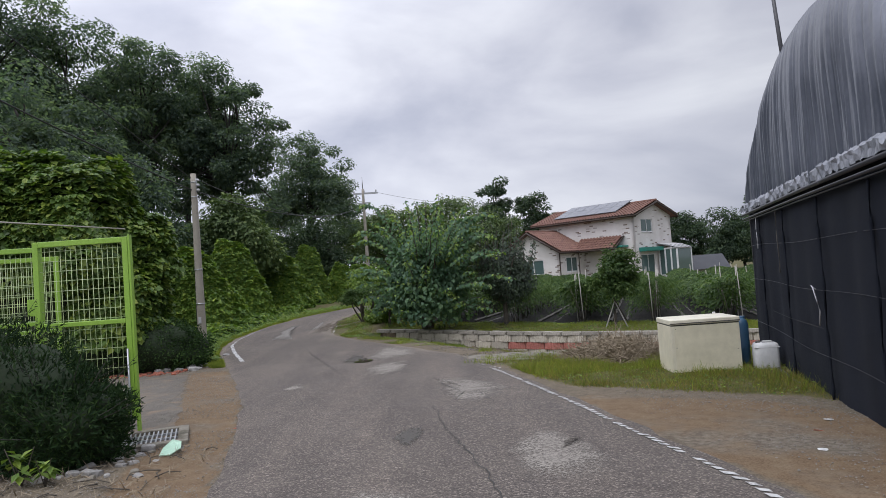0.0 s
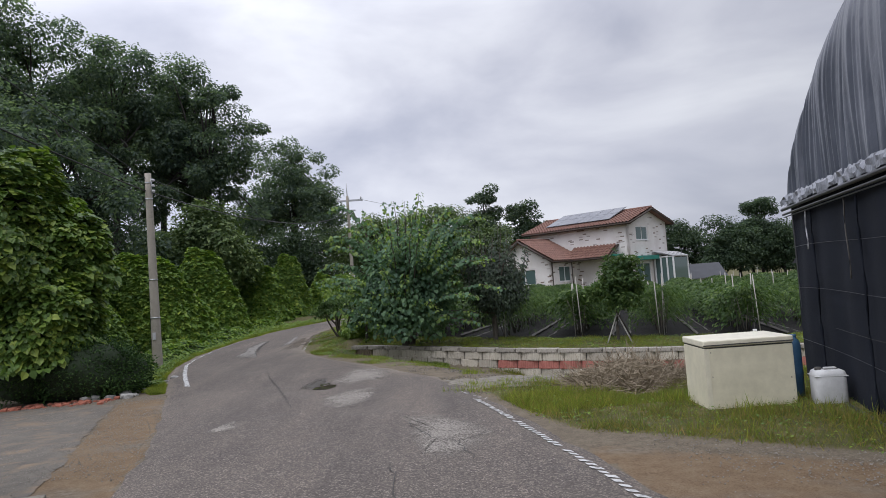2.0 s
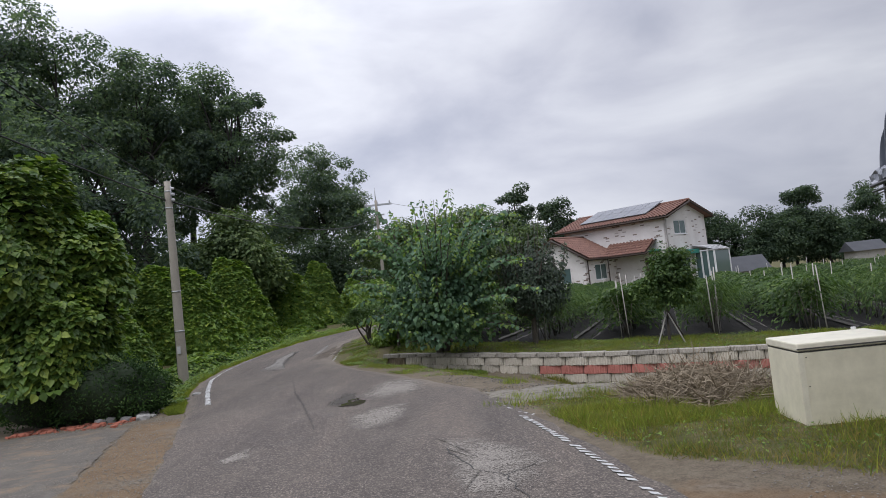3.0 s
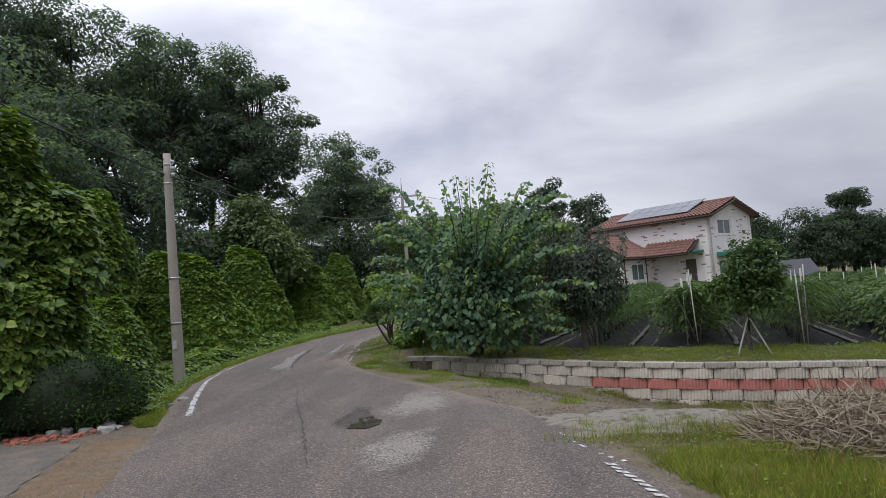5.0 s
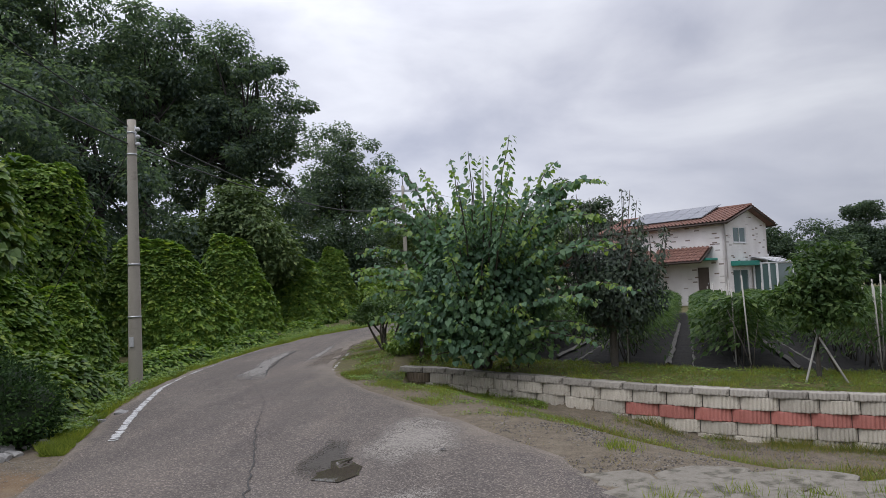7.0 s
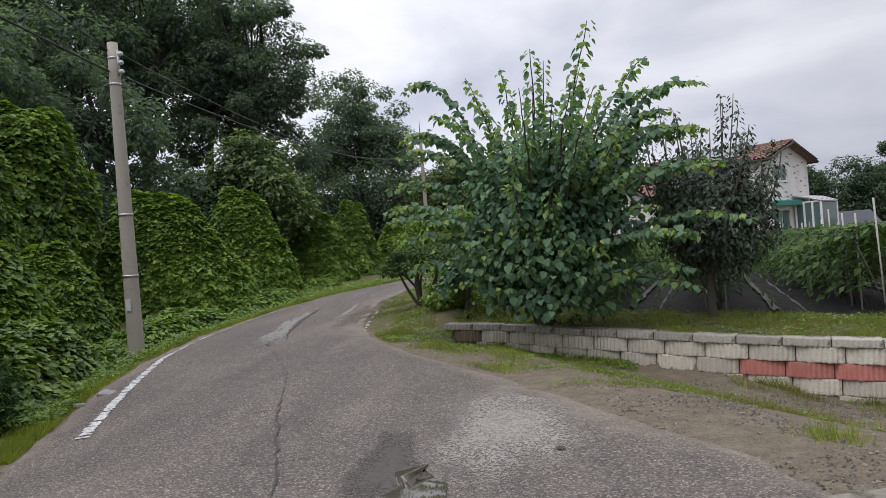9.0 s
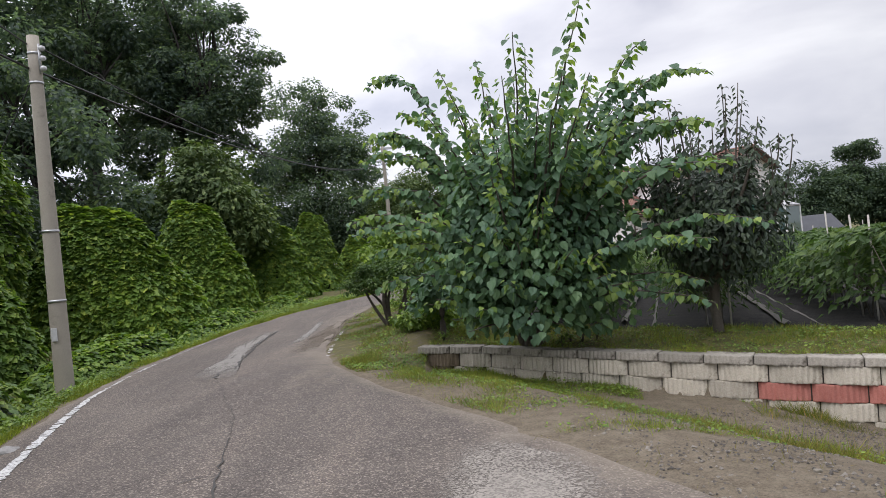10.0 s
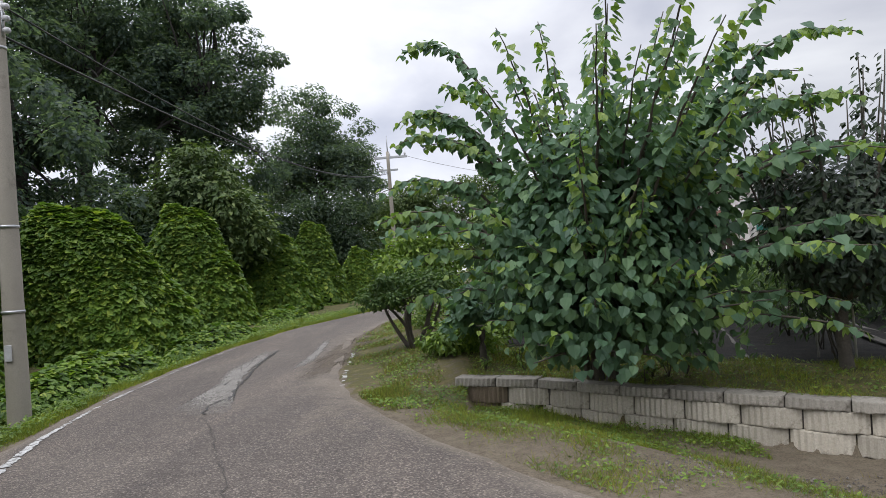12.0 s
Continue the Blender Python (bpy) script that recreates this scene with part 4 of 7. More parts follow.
cable("power_cable", (-6.7, 20.66, 5.1), (-4.9, 55, 7.9), 0.9, 0.018, "black power cable between the poles")
cable("power_cable", (-6.7, 20.66, 5.55), (-4.9, 55, 8.0), 1.2, 0.013, "thin cable between the poles")
cable("power_cable", (-6.72, 20.62, 5.1), (-7.0, -3.0, 7.1), 0.25, 0.019, "black power cable running to a pole out of view")
cable("power_cable", (-6.72, 20.62, 5.5), (-6.4, -3.0, 9.6), 0.25, 0.012, "thin upper cable over the lane side")
cable("guy_wire", (-6.72, 20.66, 5.05), (-10.2, 21.5, 0.1), 0.0, 0.01, "steel guy wire slanting to the ground")
cable("power_cable", (-3.7, 55, 8.95), (12, 75, 9.5), 0.8, 0.012, "cable running from the far pole")


# ---- green mesh gate ----
def mesh_panel(parent, x0, x1, z0, z1, y, rail, mid, wires=True):
    part_of = parent
    for name, d in (("post", (x0, x0 + rail, y - rail / 2, y + rail / 2, z0, z1)), ("post", (x1 - rail, x1, y - rail / 2, y + rail / 2, z0, z1)),
                    ("rail", (x0 + rail, x1 - rail, y - rail / 2, y + rail / 2, z1 - rail, z1)), ("rail", (x0 + rail, x1 - rail, y - rail / 2, y + rail / 2, z0 + 0.03, z0 + 0.03 + rail)),
                    ("rail", (x0 + rail, x1 - rail, y - rail / 2, y + rail / 2, mid, mid + rail * 0.8))):
        boxpart(name, d, M["gate"], part_of, "", 0.006)
    n, m = int((x1 - x0 - 2 * rail) / 0.058), int((z1 - z0) / 0.115)
    for i in range(1, n):
        x = x0 + rail + (x1 - x0 - 2 * rail) * i / n
        tubes("wire", [([(x, y, z0 + 0.05), (x, y, z1 - rail)], 0.0032)], M["wire"], part_of, sides=4)
    for i in range(1, m):
        z = z0 + (z1 - z0) * i / m
        tubes("wire", [([(x0 + rail, y + 0.005, z), (x1 - rail, y + 0.005, z)], 0.0032)], M["wire"], part_of, sides=4)


gate = thing("mesh_gate", (-1.9, 5.3, 0.0), "lime green steel mesh gate beside a yew bush", "gate", rz=2)
mesh_panel(gate, -1.1, 0.0, 0.2, 2.31, 0, 0.065, 1.3)
tubes("drop_rod", [([(-0.05, -0.05, -0.05), (-0.05, -0.05, 1.0)], 0.012)], M["steel"], gate, "steel drop rod", 8)
boxpart("hinge_post", (0.005, 0.03, -0.035, 0.035, 0.02, 2.33), M["gate"], gate)
leaf = thing("mesh_gate", (-3.05, 5.5, 0.0), "lime green open gate leaf with a latch", "gate", rz=8)
mesh_panel(leaf, -1.4, 0.0, 0.3, 2.27, 0, 0.06, 1.33)
boxpart("latch", (-0.16, -0.06, -0.06, -0.035, 1.45, 1.65), M["gate"], leaf)
inner = thing("mesh_gate", (-3.3, 6.3, 0.0), "lime green gate leaf standing behind", "gate", rz=20)
mesh_panel(inner, -1.3, 0.0, 0.3, 2.2, 0, 0.06, 1.2)
tagged(tubes("bamboo_rod", [([(-6.2, 5.1, 2.95), (-4.0, 5.2, 2.66), (-1.92, 5.28, 2.4)], [0.011, 0.011, 0.008])], M["stake"], sides=6), "thin pale rod resting on the gate", "rod")

# ---- greenhouse ----
GY, GX = Vector((0.27, 0.963, 0)), Vector((0.963, -0.27, 0))
gh = thing("greenhouse", (7.05, 9.0, 0.0), "arched greenhouse with grey film and black shade cloth", "greenhouse")
gh.matrix_basis = Matrix(((-GY.x, GX.x, 0, 7.05), (-GY.y, GX.y, 0, 9.0), (0, 0, 1, -0.1), (0, 0, 0, 1)))
W, EAVE, RISE, DEEP = 8.0, 2.4, 1.85, 14.0


def arch(u):
    return EAVE + RISE * max(0.0, 1 - abs(2 * u - 1) ** 2.3) ** 0.55


# Local x runs along the end wall, y away from the lane.
rnd = random.Random(3)
cloth_v, cloth_f = [], []
nxw, nzw = 120, 14
for k in range(nzw + 1):
    for i in range(nxw + 1):
        x, z = W * i / nxw, EAVE * k / nzw
        sway = 0.018 * math.sin(x * 7.0 + 0.6 * math.sin(z * 2)) * (0.4 + 0.6 * math.sin(math.pi * k / nzw)) + 0.03 * noise.noise((x * 0.9, z * 0.7, 2))
        cloth_v.append((x, sway, z - 0.12 * (1 - k / nzw) * 0))
for k in range(nzw):
    for i in range(nxw):
        o = k * (nxw + 1) + i
        cloth_f.append((o, o + 1, o + nxw + 2, o + nxw + 1))
child("shade_cloth", mesh_of("shade_cloth", cloth_v, cloth_f, M["shade_cloth"], True), gh, "black woven shade cloth end wall")
side_v, side_f = [], []
for x in (0.0, W):
    o = len(side_v)
    for i in range(31):
        for z in (0, EAVE * 0.5, EAVE):
            side_v.append((x + 0.02 * noise.noise((i * 0.8, z, x)), DEEP * i / 30, z))
    for i in range(30):
        for k in range(2):
            q = o + i * 3 + k
            side_f.append((q, q + 3, q + 4, q + 1))
child("side_cloth", mesh_of("side_cloth", side_v, side_f, M["shade_cloth"], True), gh, "black shade cloth side walls")
film_v, film_f = [], []
nf, nr = 420, 14
for i in range(nf + 1):
    u = i / nf
    for k in range(nr + 1):
        w = k / nr
        z = EAVE - 0.05 + (arch(u) - EAVE + 0.05) * w
        cx = W * (0.5 + (u - 0.5) * (1 - 0.1 * w * w))
        fold = noise.noise((u * 42, w * 0.5, 4.0)) * 0.8 + noise.noise((u * 105, w * 0.8, 8.0)) * 0.7 + noise.noise((u * 9 + w * 1.2, w * 1.5, 1)) * 0.5
        film_v.append((cx if w > 0.999 else W * u + (cx - W * u) * w, -0.06 - 0.055 * fold * (1 - 0.85 * w ** 4) + 0.12 * w ** 6, z))
for i in range(nf):
    for k in range(nr):
        o = i * (nr + 1) + k
        film_f.append((o, o + nr + 1, o + nr + 2, o + 1))
child("end_film", mesh_of("end_film", film_v, film_f, M["film"], True), gh, "pleated grey plastic film on the end arch")
roof_v, roof_f = [], []
na, nd = 48, 36
for j in range(nd + 1):
    for i in range(na + 1):
        u = i / na
        cx = W * (0.5 + (u - 0.5) * 0.9) if 0 < i < na else W * u
        bulge = 0.03 * abs(math.sin(math.pi * j / 2)) * 0.5
        roof_v.append((cx, 0.06 + DEEP * j / nd, arch(u) + bulge))
for j in range(nd):
    for i in range(na):
        o = j * (na + 1) + i
        roof_f.append((o, o + na + 1, o + na + 2, o + 1))
child("roof_film", mesh_of("roof_film", roof_v, roof_f, M["film"], True), gh, "grey plastic roof film over hoops")
for z, y, r in ((EAVE - 0.06, -0.09, 0.024), (EAVE - 0.13, -0.085, 0.016), (EAVE - 0.165, -0.07, 0.008)):
    tubes("rail", [([(-0.1, y, z), (W * 0.5, y, z + 0.01), (W + 0.1, y, z)], r)], M["solar_frame"], gh, "clamping rail", 8)
hem_v, hem_f = [], []
rnd = random.Random(15)
crease = [(rnd.uniform(-1, 1), rnd.uniform(-1, 1)) for _ in range(200)]
for i in range(361):
    x = W * i / 360
    c = x / W * 150
    k0 = int(c)
    a0, b0 = crease[k0 % 200], crease[(k0 + 1) % 200]
    q0, q1 = a0[0] + (b0[0] - a0[0]) * (c - k0), a0[1] + (b0[1] - a0[1]) * (c - k0)
    big = noise.noise((x * 2.2, 0, 3))
    for dy, dz in ((-0.075, 0.085 + 0.02 * q1), (-0.1 - 0.03 * q0, 0.05 + 0.02 * q1), (-0.105 + 0.03 * q1, 0.0 + 0.025 * q0 + 0.03 * big), (-0.1 - 0.02 * q0, -0.05 - 0.03 * max(0, q1) + 0.04 * big)):
        hem_v.append((x, dy, EAVE + 0.03 + dz))
for i in range(360):
    for k in range(3):
        o = i * 4 + k
        hem_f.append((o, o + 4, o + 5, o + 1))
child("film_hem", mesh_of("film_hem", hem_v, hem_f, M["film_hem"]), gh, "bunched pale hem of the film")
for x in (1.15, 2.9, 4.7, 6.4):
    tubes("cloth_edge", [([(x + 0.015 * math.sin(k * 1.1), -0.035, 0.03 + 2.2 * k / 12) for k in range(13)], [0.014 + 0.008 * math.sin(k * 2.1) for k in range(13)])], M["shade_cloth"], gh, "rolled overlap of the cloth", 6)
for x, z0, z1 in ((0.95, 1.75, 2.25), (2.55, 1.4, 2.28)):
    tubes("tie_strap", [([(x + 0.02 * math.sin(k), -0.05, z0 + (z1 - z0) * k / 8) for k in range(9)], 0.008)], M["strap"] if z0 < 0.5 or z0 > 1.5 else M["gasket"], gh, "pale tie strap", 5)
tubes("tie_strap", [([(4.42, -0.05, 1.25), (4.4, -0.09, 1.29), (4.47, -0.09, 1.27), (4.54, -0.08, 1.15), (4.56, -0.06, 1.02), (4.46, -0.05, 0.86)], 0.007)], M["strap"], gh, "white knotted strap", 5)
for z in (0.55, 1.25, 1.8):
    tubes("cloth_seam", [([(x, -0.035 - 0.01 * math.sin(x * 2), z + 0.015 * math.sin(x * 1.3)) for x in np.arange(0.1, 7.9, 0.3)], 0.0025)], M["solar_frame"], gh, "stitched seam", 4)
tubes("rib_line", [([(1.8, -0.05, 0.83), (3.0, -0.055, 0.82), (4.6, -0.05, 0.84)], 0.0016)], M["gasket"], gh, "thin seam cord", 4)
tubes("ground_tube", [([(1.0, -0.1, 0.02), (3.5, -0.12, 0.06), (6, -0.12, 0.1), (8, -0.12, 0.12)], 0.03)], M["solar_frame"], gh, "weighted hem tube along the ground", 8)
tubes("peg", [([(1.75, -0.12, -0.05), (1.72, -0.1, 0.35)], 0.02)], M["strap"], gh, "short pale peg", 6)
tubes("mast", [([(3.35, 0.1, 3.6), (3.3, 0.05, 4.3), (3.15, 0.02, 5.4)], [0.03, 0.028, 0.022])], M["solar_frame"], gh, "thin dark mast", 6)
boxpart("frame_post", (0.0, 0.06, 0.0, 0.06, -0.2, EAVE), M["solar_frame"], gh)


# ---- chest freezer, jerrycan, drum ----
freezer = thing("chest_freezer", (5.0, 7.27, -0.13), "cream chest freezer standing disused in the grass", "freezer", rz=-2)
boxpart("body", (0.0, 0.99, 0.0, 0.72, 0.03, 0.735), M["freezer"], freezer, "", 0.012)
boxpart("gasket", (0.006, 0.984, 0.006, 0.714, 0.735, 0.75), M["gasket"], freezer, "dark rubber gasket", 0.002)
boxpart("lid", (-0.008, 0.998, -0.012, 0.725, 0.75, 0.825), M["freezer_lid"], freezer, "pale scuffed lid", 0.014)
boxpart("lid_trim", (-0.01, 1.0, -0.016, -0.0125, 0.765, 0.778), M["gasket"], freezer, "dark seam along the lid", 0.001)
boxpart("corner_trim", (-0.003, 0.05, -0.004, -0.0005, 0.04, 0.73), M["freezer_lid"], freezer, "pale corner trim", 0.001)
boxpart("hinge", (0.86, 0.9, 0.69, 0.73, 0.825, 0.85), M["upvc"], freezer, "white hinge", 0.004)
for x in (0.08, 0.85):
    boxpart("foot", (x, x + 0.06, 0.06, 0.12, -0.02, 0.03), M["gasket"], freezer, "", 0.004)
for x, z in ((0.07, 0.42), (0.07, 0.69), (0.94, 0.36), (0.94, 0.12)):
    tubes("screw", [([(x, -0.006, z), (x, 0.002, z)], 0.006)], M["gasket"], freezer, "", 6)

jerry = thing("jerrycan", (6.28, 7.12, -0.12), "white plastic jerrycan in the grass by the freezer", "jerrycan", rz=-12)
part("body", box(bmesh.new(), -0.165, 0.165, -0.13, 0.13, 0.0, 0.43, 0.055), M["jerry"], jerry, "", True)
tubes("cap", [([(-0.1, -0.02, 0.425), (-0.1, -0.02, 0.455)], [0.035, 0.032])], M["gasket"], jerry, "dark screw cap", 14)
boxpart("handle", (-0.04, 0.09, -0.02, 0.02, 0.425, 0.45), M["jerry"], jerry, "", 0.01)
# Flat dark slab stands for the shade of a handle hollow not modelled.
boxpart("recess", (-0.05, 0.1, -0.06, 0.06, 0.426, 0.432), M["gasket"], jerry, "dark slab standing in for shade under the handle", 0.002)
for z in (0.05, 0.36):
    boxpart("moulding", (-0.168, 0.168, -0.133, 0.133, z, z + 0.01), M["jerry"], jerry, "", 0.004)
drum = thing("plastic_drum", (6.2, 7.7, -0.16), "blue plastic drum behind the freezer", "drum")
tubes("body", [([(0, 0, z) for z in (0, 0.03, 0.33, 0.36, 0.39, 0.68, 0.74, 0.78)], [0.09, 0.105, 0.105, 0.112, 0.105, 0.105, 0.09, 0.05])], M["blue"], drum, "", 20)
tubes("lid", [([(0.03, 0, 0.77), (0.03, 0, 0.81)], 0.04)], M["blue"], drum, "", 12)


# ---- plants: shared parts ----
RNG = np.random.default_rng(5)


def shell_points(centre, radii, n, lo=0.75, lump=0.22, freq=0.9, below=-0.25, seed=0.0):
    """Points near the surface of a lumpy ellipsoid, with outward directions."""
    d = unit(RNG.normal(size=(int(n * 1.6) + 8, 3)))
    d = d[d[:, 2] > below][:n]
    w = np.array([1 + lump * noise.noise((x * freq * 2 + seed, y * freq * 2, z * freq * 2)) + 0.5 * lump * noise.noise((x * 5 + seed, y * 5, z * 5)) for x, y, z in d])
    r = w * RNG.uniform(lo, 1.0, len(d)) ** 0.5
    p = np.array(centre) + d * r[:, None] * np.array(radii)
    return p, unit(d / np.array(radii))


def core_mesh(name, centre, radii, material, parent, scale=0.86, lump=0.22, freq=0.9, seed=0.0, label="", left=1.0, heap=False):
    bm = bmesh.new()
    bmesh.ops.create_icosphere(bm, subdivisions=3, radius=1.0)
    for v in bm.verts:
        x, y, z = v.co
        w = scale * (1 + lump * noise.noise((x * freq * 2 + seed, y * freq * 2, z * freq * 2)))
        k = float(peak(min(max(z, 0.0), 0.98))) if heap else 1.0
        v.co = Vector(centre) + Vector((x * k * w * radii[0] * (1 if x > 0 else left), y * k * w * radii[1], z * w * radii[2]))
    return part(name, bm, material, parent, label, True)


def limb(a, b, r0, r1, bend=0.15, seed=0, n=6):
    rnd = random.Random(seed)
    a, b = Vector(a), Vector(b)
    l = (b - a).length
    o = Vector((rnd.uniform(-1, 1), rnd.uniform(-1, 1), rnd.uniform(0, 0.8))) * l * bend
    pts = [a.lerp(b, k / n) + o * (4 * (k / n) * (1 - k / n)) for k in range(n + 1)]
    return pts, [r0 + (r1 - r0) * k / n for k in range(n + 1)]


# ---- vine-covered mounds ----
def peak(z):
    """Narrows a ball towards its top, so that a mound's flanks slope like a heap."""
    return (1 - z) ** 0.52 / np.sqrt(1 - z * z)


def dome_points(centre, radii, n, lump, seed, shelf, left=1.0, heap=True):
    """Points on a lumpy dome; shelf lets the skin step in and out in flat layers."""
    d = unit(RNG.normal(size=(int(n * 1.7) + 8, 3)))
    d = d[d[:, 2] > -0.4][:n]
    c, rr = np.array(centre), np.array(radii)
    w = np.array([1 + lump * noise.noise((x * 1.8 + seed, y * 1.8, z * 1.8)) for x, y, z in d])
    p = d * w[:, None] * rr
    if heap:
        slim = peak(np.clip(d[:, 2], 0.0, 0.98))
        p[:, 0] *= slim
        p[:, 1] *= slim
    p[:, 0] *= np.where(p[:, 0] > 0, 1.0, left)
    lay = np.array([noise.noise((x * 1.5 + seed, y * 1.5, z * 4.2)) + 0.6 * noise.noise((x * 3.6, y * 3.6 + seed, z * 8.5)) for x, y, z in p])
    nrm = unit(d / rr)
    p = p + nrm * (shelf * lay - RNG.random(len(p)) ** 2 * shelf * 1.1)[:, None]
    return c + p, nrm


def vine_mound(label, lobes, size, density, material="kudzu", shape="heart", group="vine-covered mounds beside the lane", name="vine_mound", category="vine mound", lump=0.1, shelf=0.1, left=1.0, heap=True):
    """A bush buried in vines: lobes of (centre, radii); each gets a core coloured as inner shade and a skin of shelving
    leaves.
    """
    base = lobes[0][0]
    e = thing(name, (base[0], base[1], terrain(base[0], base[1])), label, category, group)
    off = np.array(e.location)
    P, N = [], []
    for i, (c, r) in enumerate(lobes):
        c = np.array(c) - off
        sd = c[0] * 1.7 + c[1] + i
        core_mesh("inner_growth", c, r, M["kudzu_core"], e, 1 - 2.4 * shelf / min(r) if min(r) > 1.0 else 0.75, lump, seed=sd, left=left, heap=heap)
        area = 4 * math.pi * ((r[0] * r[1]) ** 1.6 / 3 + (r[0] * r[2]) ** 1.6 / 3 + (r[1] * r[2]) ** 1.6 / 3) ** (1 / 1.6)
        p, n = dome_points(c, r, int(area * 0.7 * density), lump, sd, shelf, left, heap)
        keep = p[:, 1] < c[1] + 0.45 * r[1]
        P.append(p[keep])
        N.append(n[keep])
    P, N = np.concatenate(P), np.concatenate(N)
    keep = P[:, 2] > -0.15
    P, N = P[keep], N[keep]
    face = N * 0.6 + np.array((0, 0, 0.75)) + RNG.normal(0, 0.32, N.shape)
    tip = N + np.array((0, 0, -0.5)) + RNG.normal(0, 0.4, N.shape)
    leaves("foliage", P, face, tip, size * RNG.uniform(0.6, 1.25, len(P)), shape, M[material], e)
    return e


vine_mound("rounded mound of green vine sloping towards the lane", [((-11.3, 29.4, 0.0), (3.85, 2.3, 3.85)), ((-9.8, 28.9, 0.0), (1.7, 1.7, 2.5))], 0.195, 420, left=0.5)
vine_mound("tall mound of broad green vine leaves", [((-10.4, 35.2, 0.0), (2.5, 2.1, 4.35)), ((-9.0, 34.7, 0.0), (1.2, 1.3, 2.5))], 0.2, 380, left=0.65)
vine_mound("green vine mound beside the bend", [((-8.8, 41.2, 0.0), (1.95, 1.8, 3.65))], 0.21, 310)
vine_mound("dark rounded vine mound at the bend", [((-8.2, 46.2, 0.0), (1.7, 1.7, 4.35)), ((-6.4, 49.5, 0.0), (1.4, 1.5, 3.0)), ((-5.0, 51.0, 0.0), (1.7, 1.6, 2.9)), ((-3.0, 53.0, 0.0), (1.9, 1.8, 2.9))], 0.2, 290)
vine_mound("broad vine mound on the verge", [((-11.0, 19.4, 0.0), (3.4, 2.6, 3.8)), ((-9.5, 22.2, -0.1), (1.4, 1.5, 2.1)), ((-8.6, 17.6, -0.1), (1.5, 1.5, 1.8))], 0.145, 600)
vine_mound("tall curtain of vines on a dead tree", [((-12.4, 25.4, 2.6), (1.9, 1.9, 3.35)), ((-12.1, 22.3, 2.4), (1.6, 1.6, 3.3)), ((-13.8, 21.0, 1.6), (2.3, 2.6, 3.6))], 0.16, 330, lump=0.2, shelf=0.14, heap=False)
vine_mound("leafy tree hung with broad vine leaves behind the gate", [((-7.4, 13.8, 2.7), (2.1, 1.8, 2.3)), ((-6.2, 13.6, 1.2), (1.3, 1.2, 1.5)), ((-8.9, 13.5, 3.1), (2.1, 1.9, 2.0)), ((-5.7, 14.2, 2.5), (0.85, 0.8, 1.1))], 0.155, 520, "grape", name="vine_tree", category="vine-covered tree", lump=0.3, shelf=0.2, heap=False)
vine_mound("low creeping vine covering the ground", [((-7.3, 23.8, -0.2), (0.8, 3.0, 0.5)), ((-7.5, 30.5, -0.2), (0.8, 3.2, 0.55)), ((-7.4, 37.0, -0.1), (0.8, 3.0, 0.55))], 0.13, 330, name="creeper", category="creeper")
vine_mound("trailing vines at the foot of the verge", [((-6.8, 17.6, -0.3), (1.2, 2.0, 0.95)), ((-5.75, 15.7, -0.25), (0.85, 1.4, 0.85)), ((-5.2, 14.7, -0.2), (0.5, 0.7, 0.5))], 0.12, 420, "grape", name="creeper", category="creeper")


# ---- trees ----
def crown_tree(name, label, base, lobes, clumps, per, leaf, shape, material, bark="bark_dark", trunk=0.25, group="", category="tree", spread=0.3, droop=0.3, limbs=14, clump_r=0.75, lo=0.35):
    """Tapered trunk, limbs into the crown, and a crown of leaf clumps with gaps between them."""
    e = thing(name, (base[0], base[1], terrain(base[0], base[1]) - 0.1), label, category, group)
    off = np.array(e.location)
    vol = [r[0] * r[1] * r[2] for c, r in lobes]
    C = []
    for (c, r), v in zip(lobes, vol):
        n = max(3, int(clumps * v / sum(vol)))
        p, _ = shell_points(np.array(c) - off, r, n, lo ** 2, 0.3, below=-0.8, seed=c[0] + c[2])
        C.append(p)
    C = np.concatenate(C)
    top = max(c[2] + r[2] for c, r in lobes) - off[2]
    mid = np.mean([c for c, r in lobes], axis=0) - off
    rnd = random.Random(int(base[0] * 10) + 3)
    fork = Vector((mid[0] * 0.35, mid[1] * 0.35, max(0.3, min(mid[2] * 0.65, top * 0.45))))
    apex = Vector((mid[0], mid[1], top * 0.82))
    runs = [limb((0, 0, -0.2), fork, trunk, trunk * 0.72, 0.04, 1), limb(fork, apex, trunk * 0.72, trunk * 0.12, 0.06, 2)]
    for k in range(min(limbs, len(C))):
        t = C[rnd.randrange(len(C))]
        s = fork.lerp(apex, rnd.uniform(0, 0.6))
        runs.append(limb(s, t, trunk * 0.3, trunk * 0.05, 0.12, k + 5))
    tubes("trunk", runs, M[bark], e, sides=7)
    k = len(C)
    rad = clump_r * RNG.uniform(0.6, 1.25, k)
    d = unit(RNG.normal(size=(k * per, 3)))
    q = np.repeat(C, per, axis=0) + d * (np.repeat(rad, per) * RNG.uniform(0.3, 1.0, k * per) ** 0.6)[:, None] * np.array((1.15, 1.15, 0.7))
    face = d * 0.6 + np.array((0, 0, 0.7)) + RNG.normal(0, 0.4, q.shape)
    tip = d + np.array((0, 0, -droop)) + RNG.normal(0, 0.5, q.shape)
    leaves("crown", q, face, tip, leaf * RNG.uniform(0.6, 1.25, len(q)), shape, M[material], e)
    return e


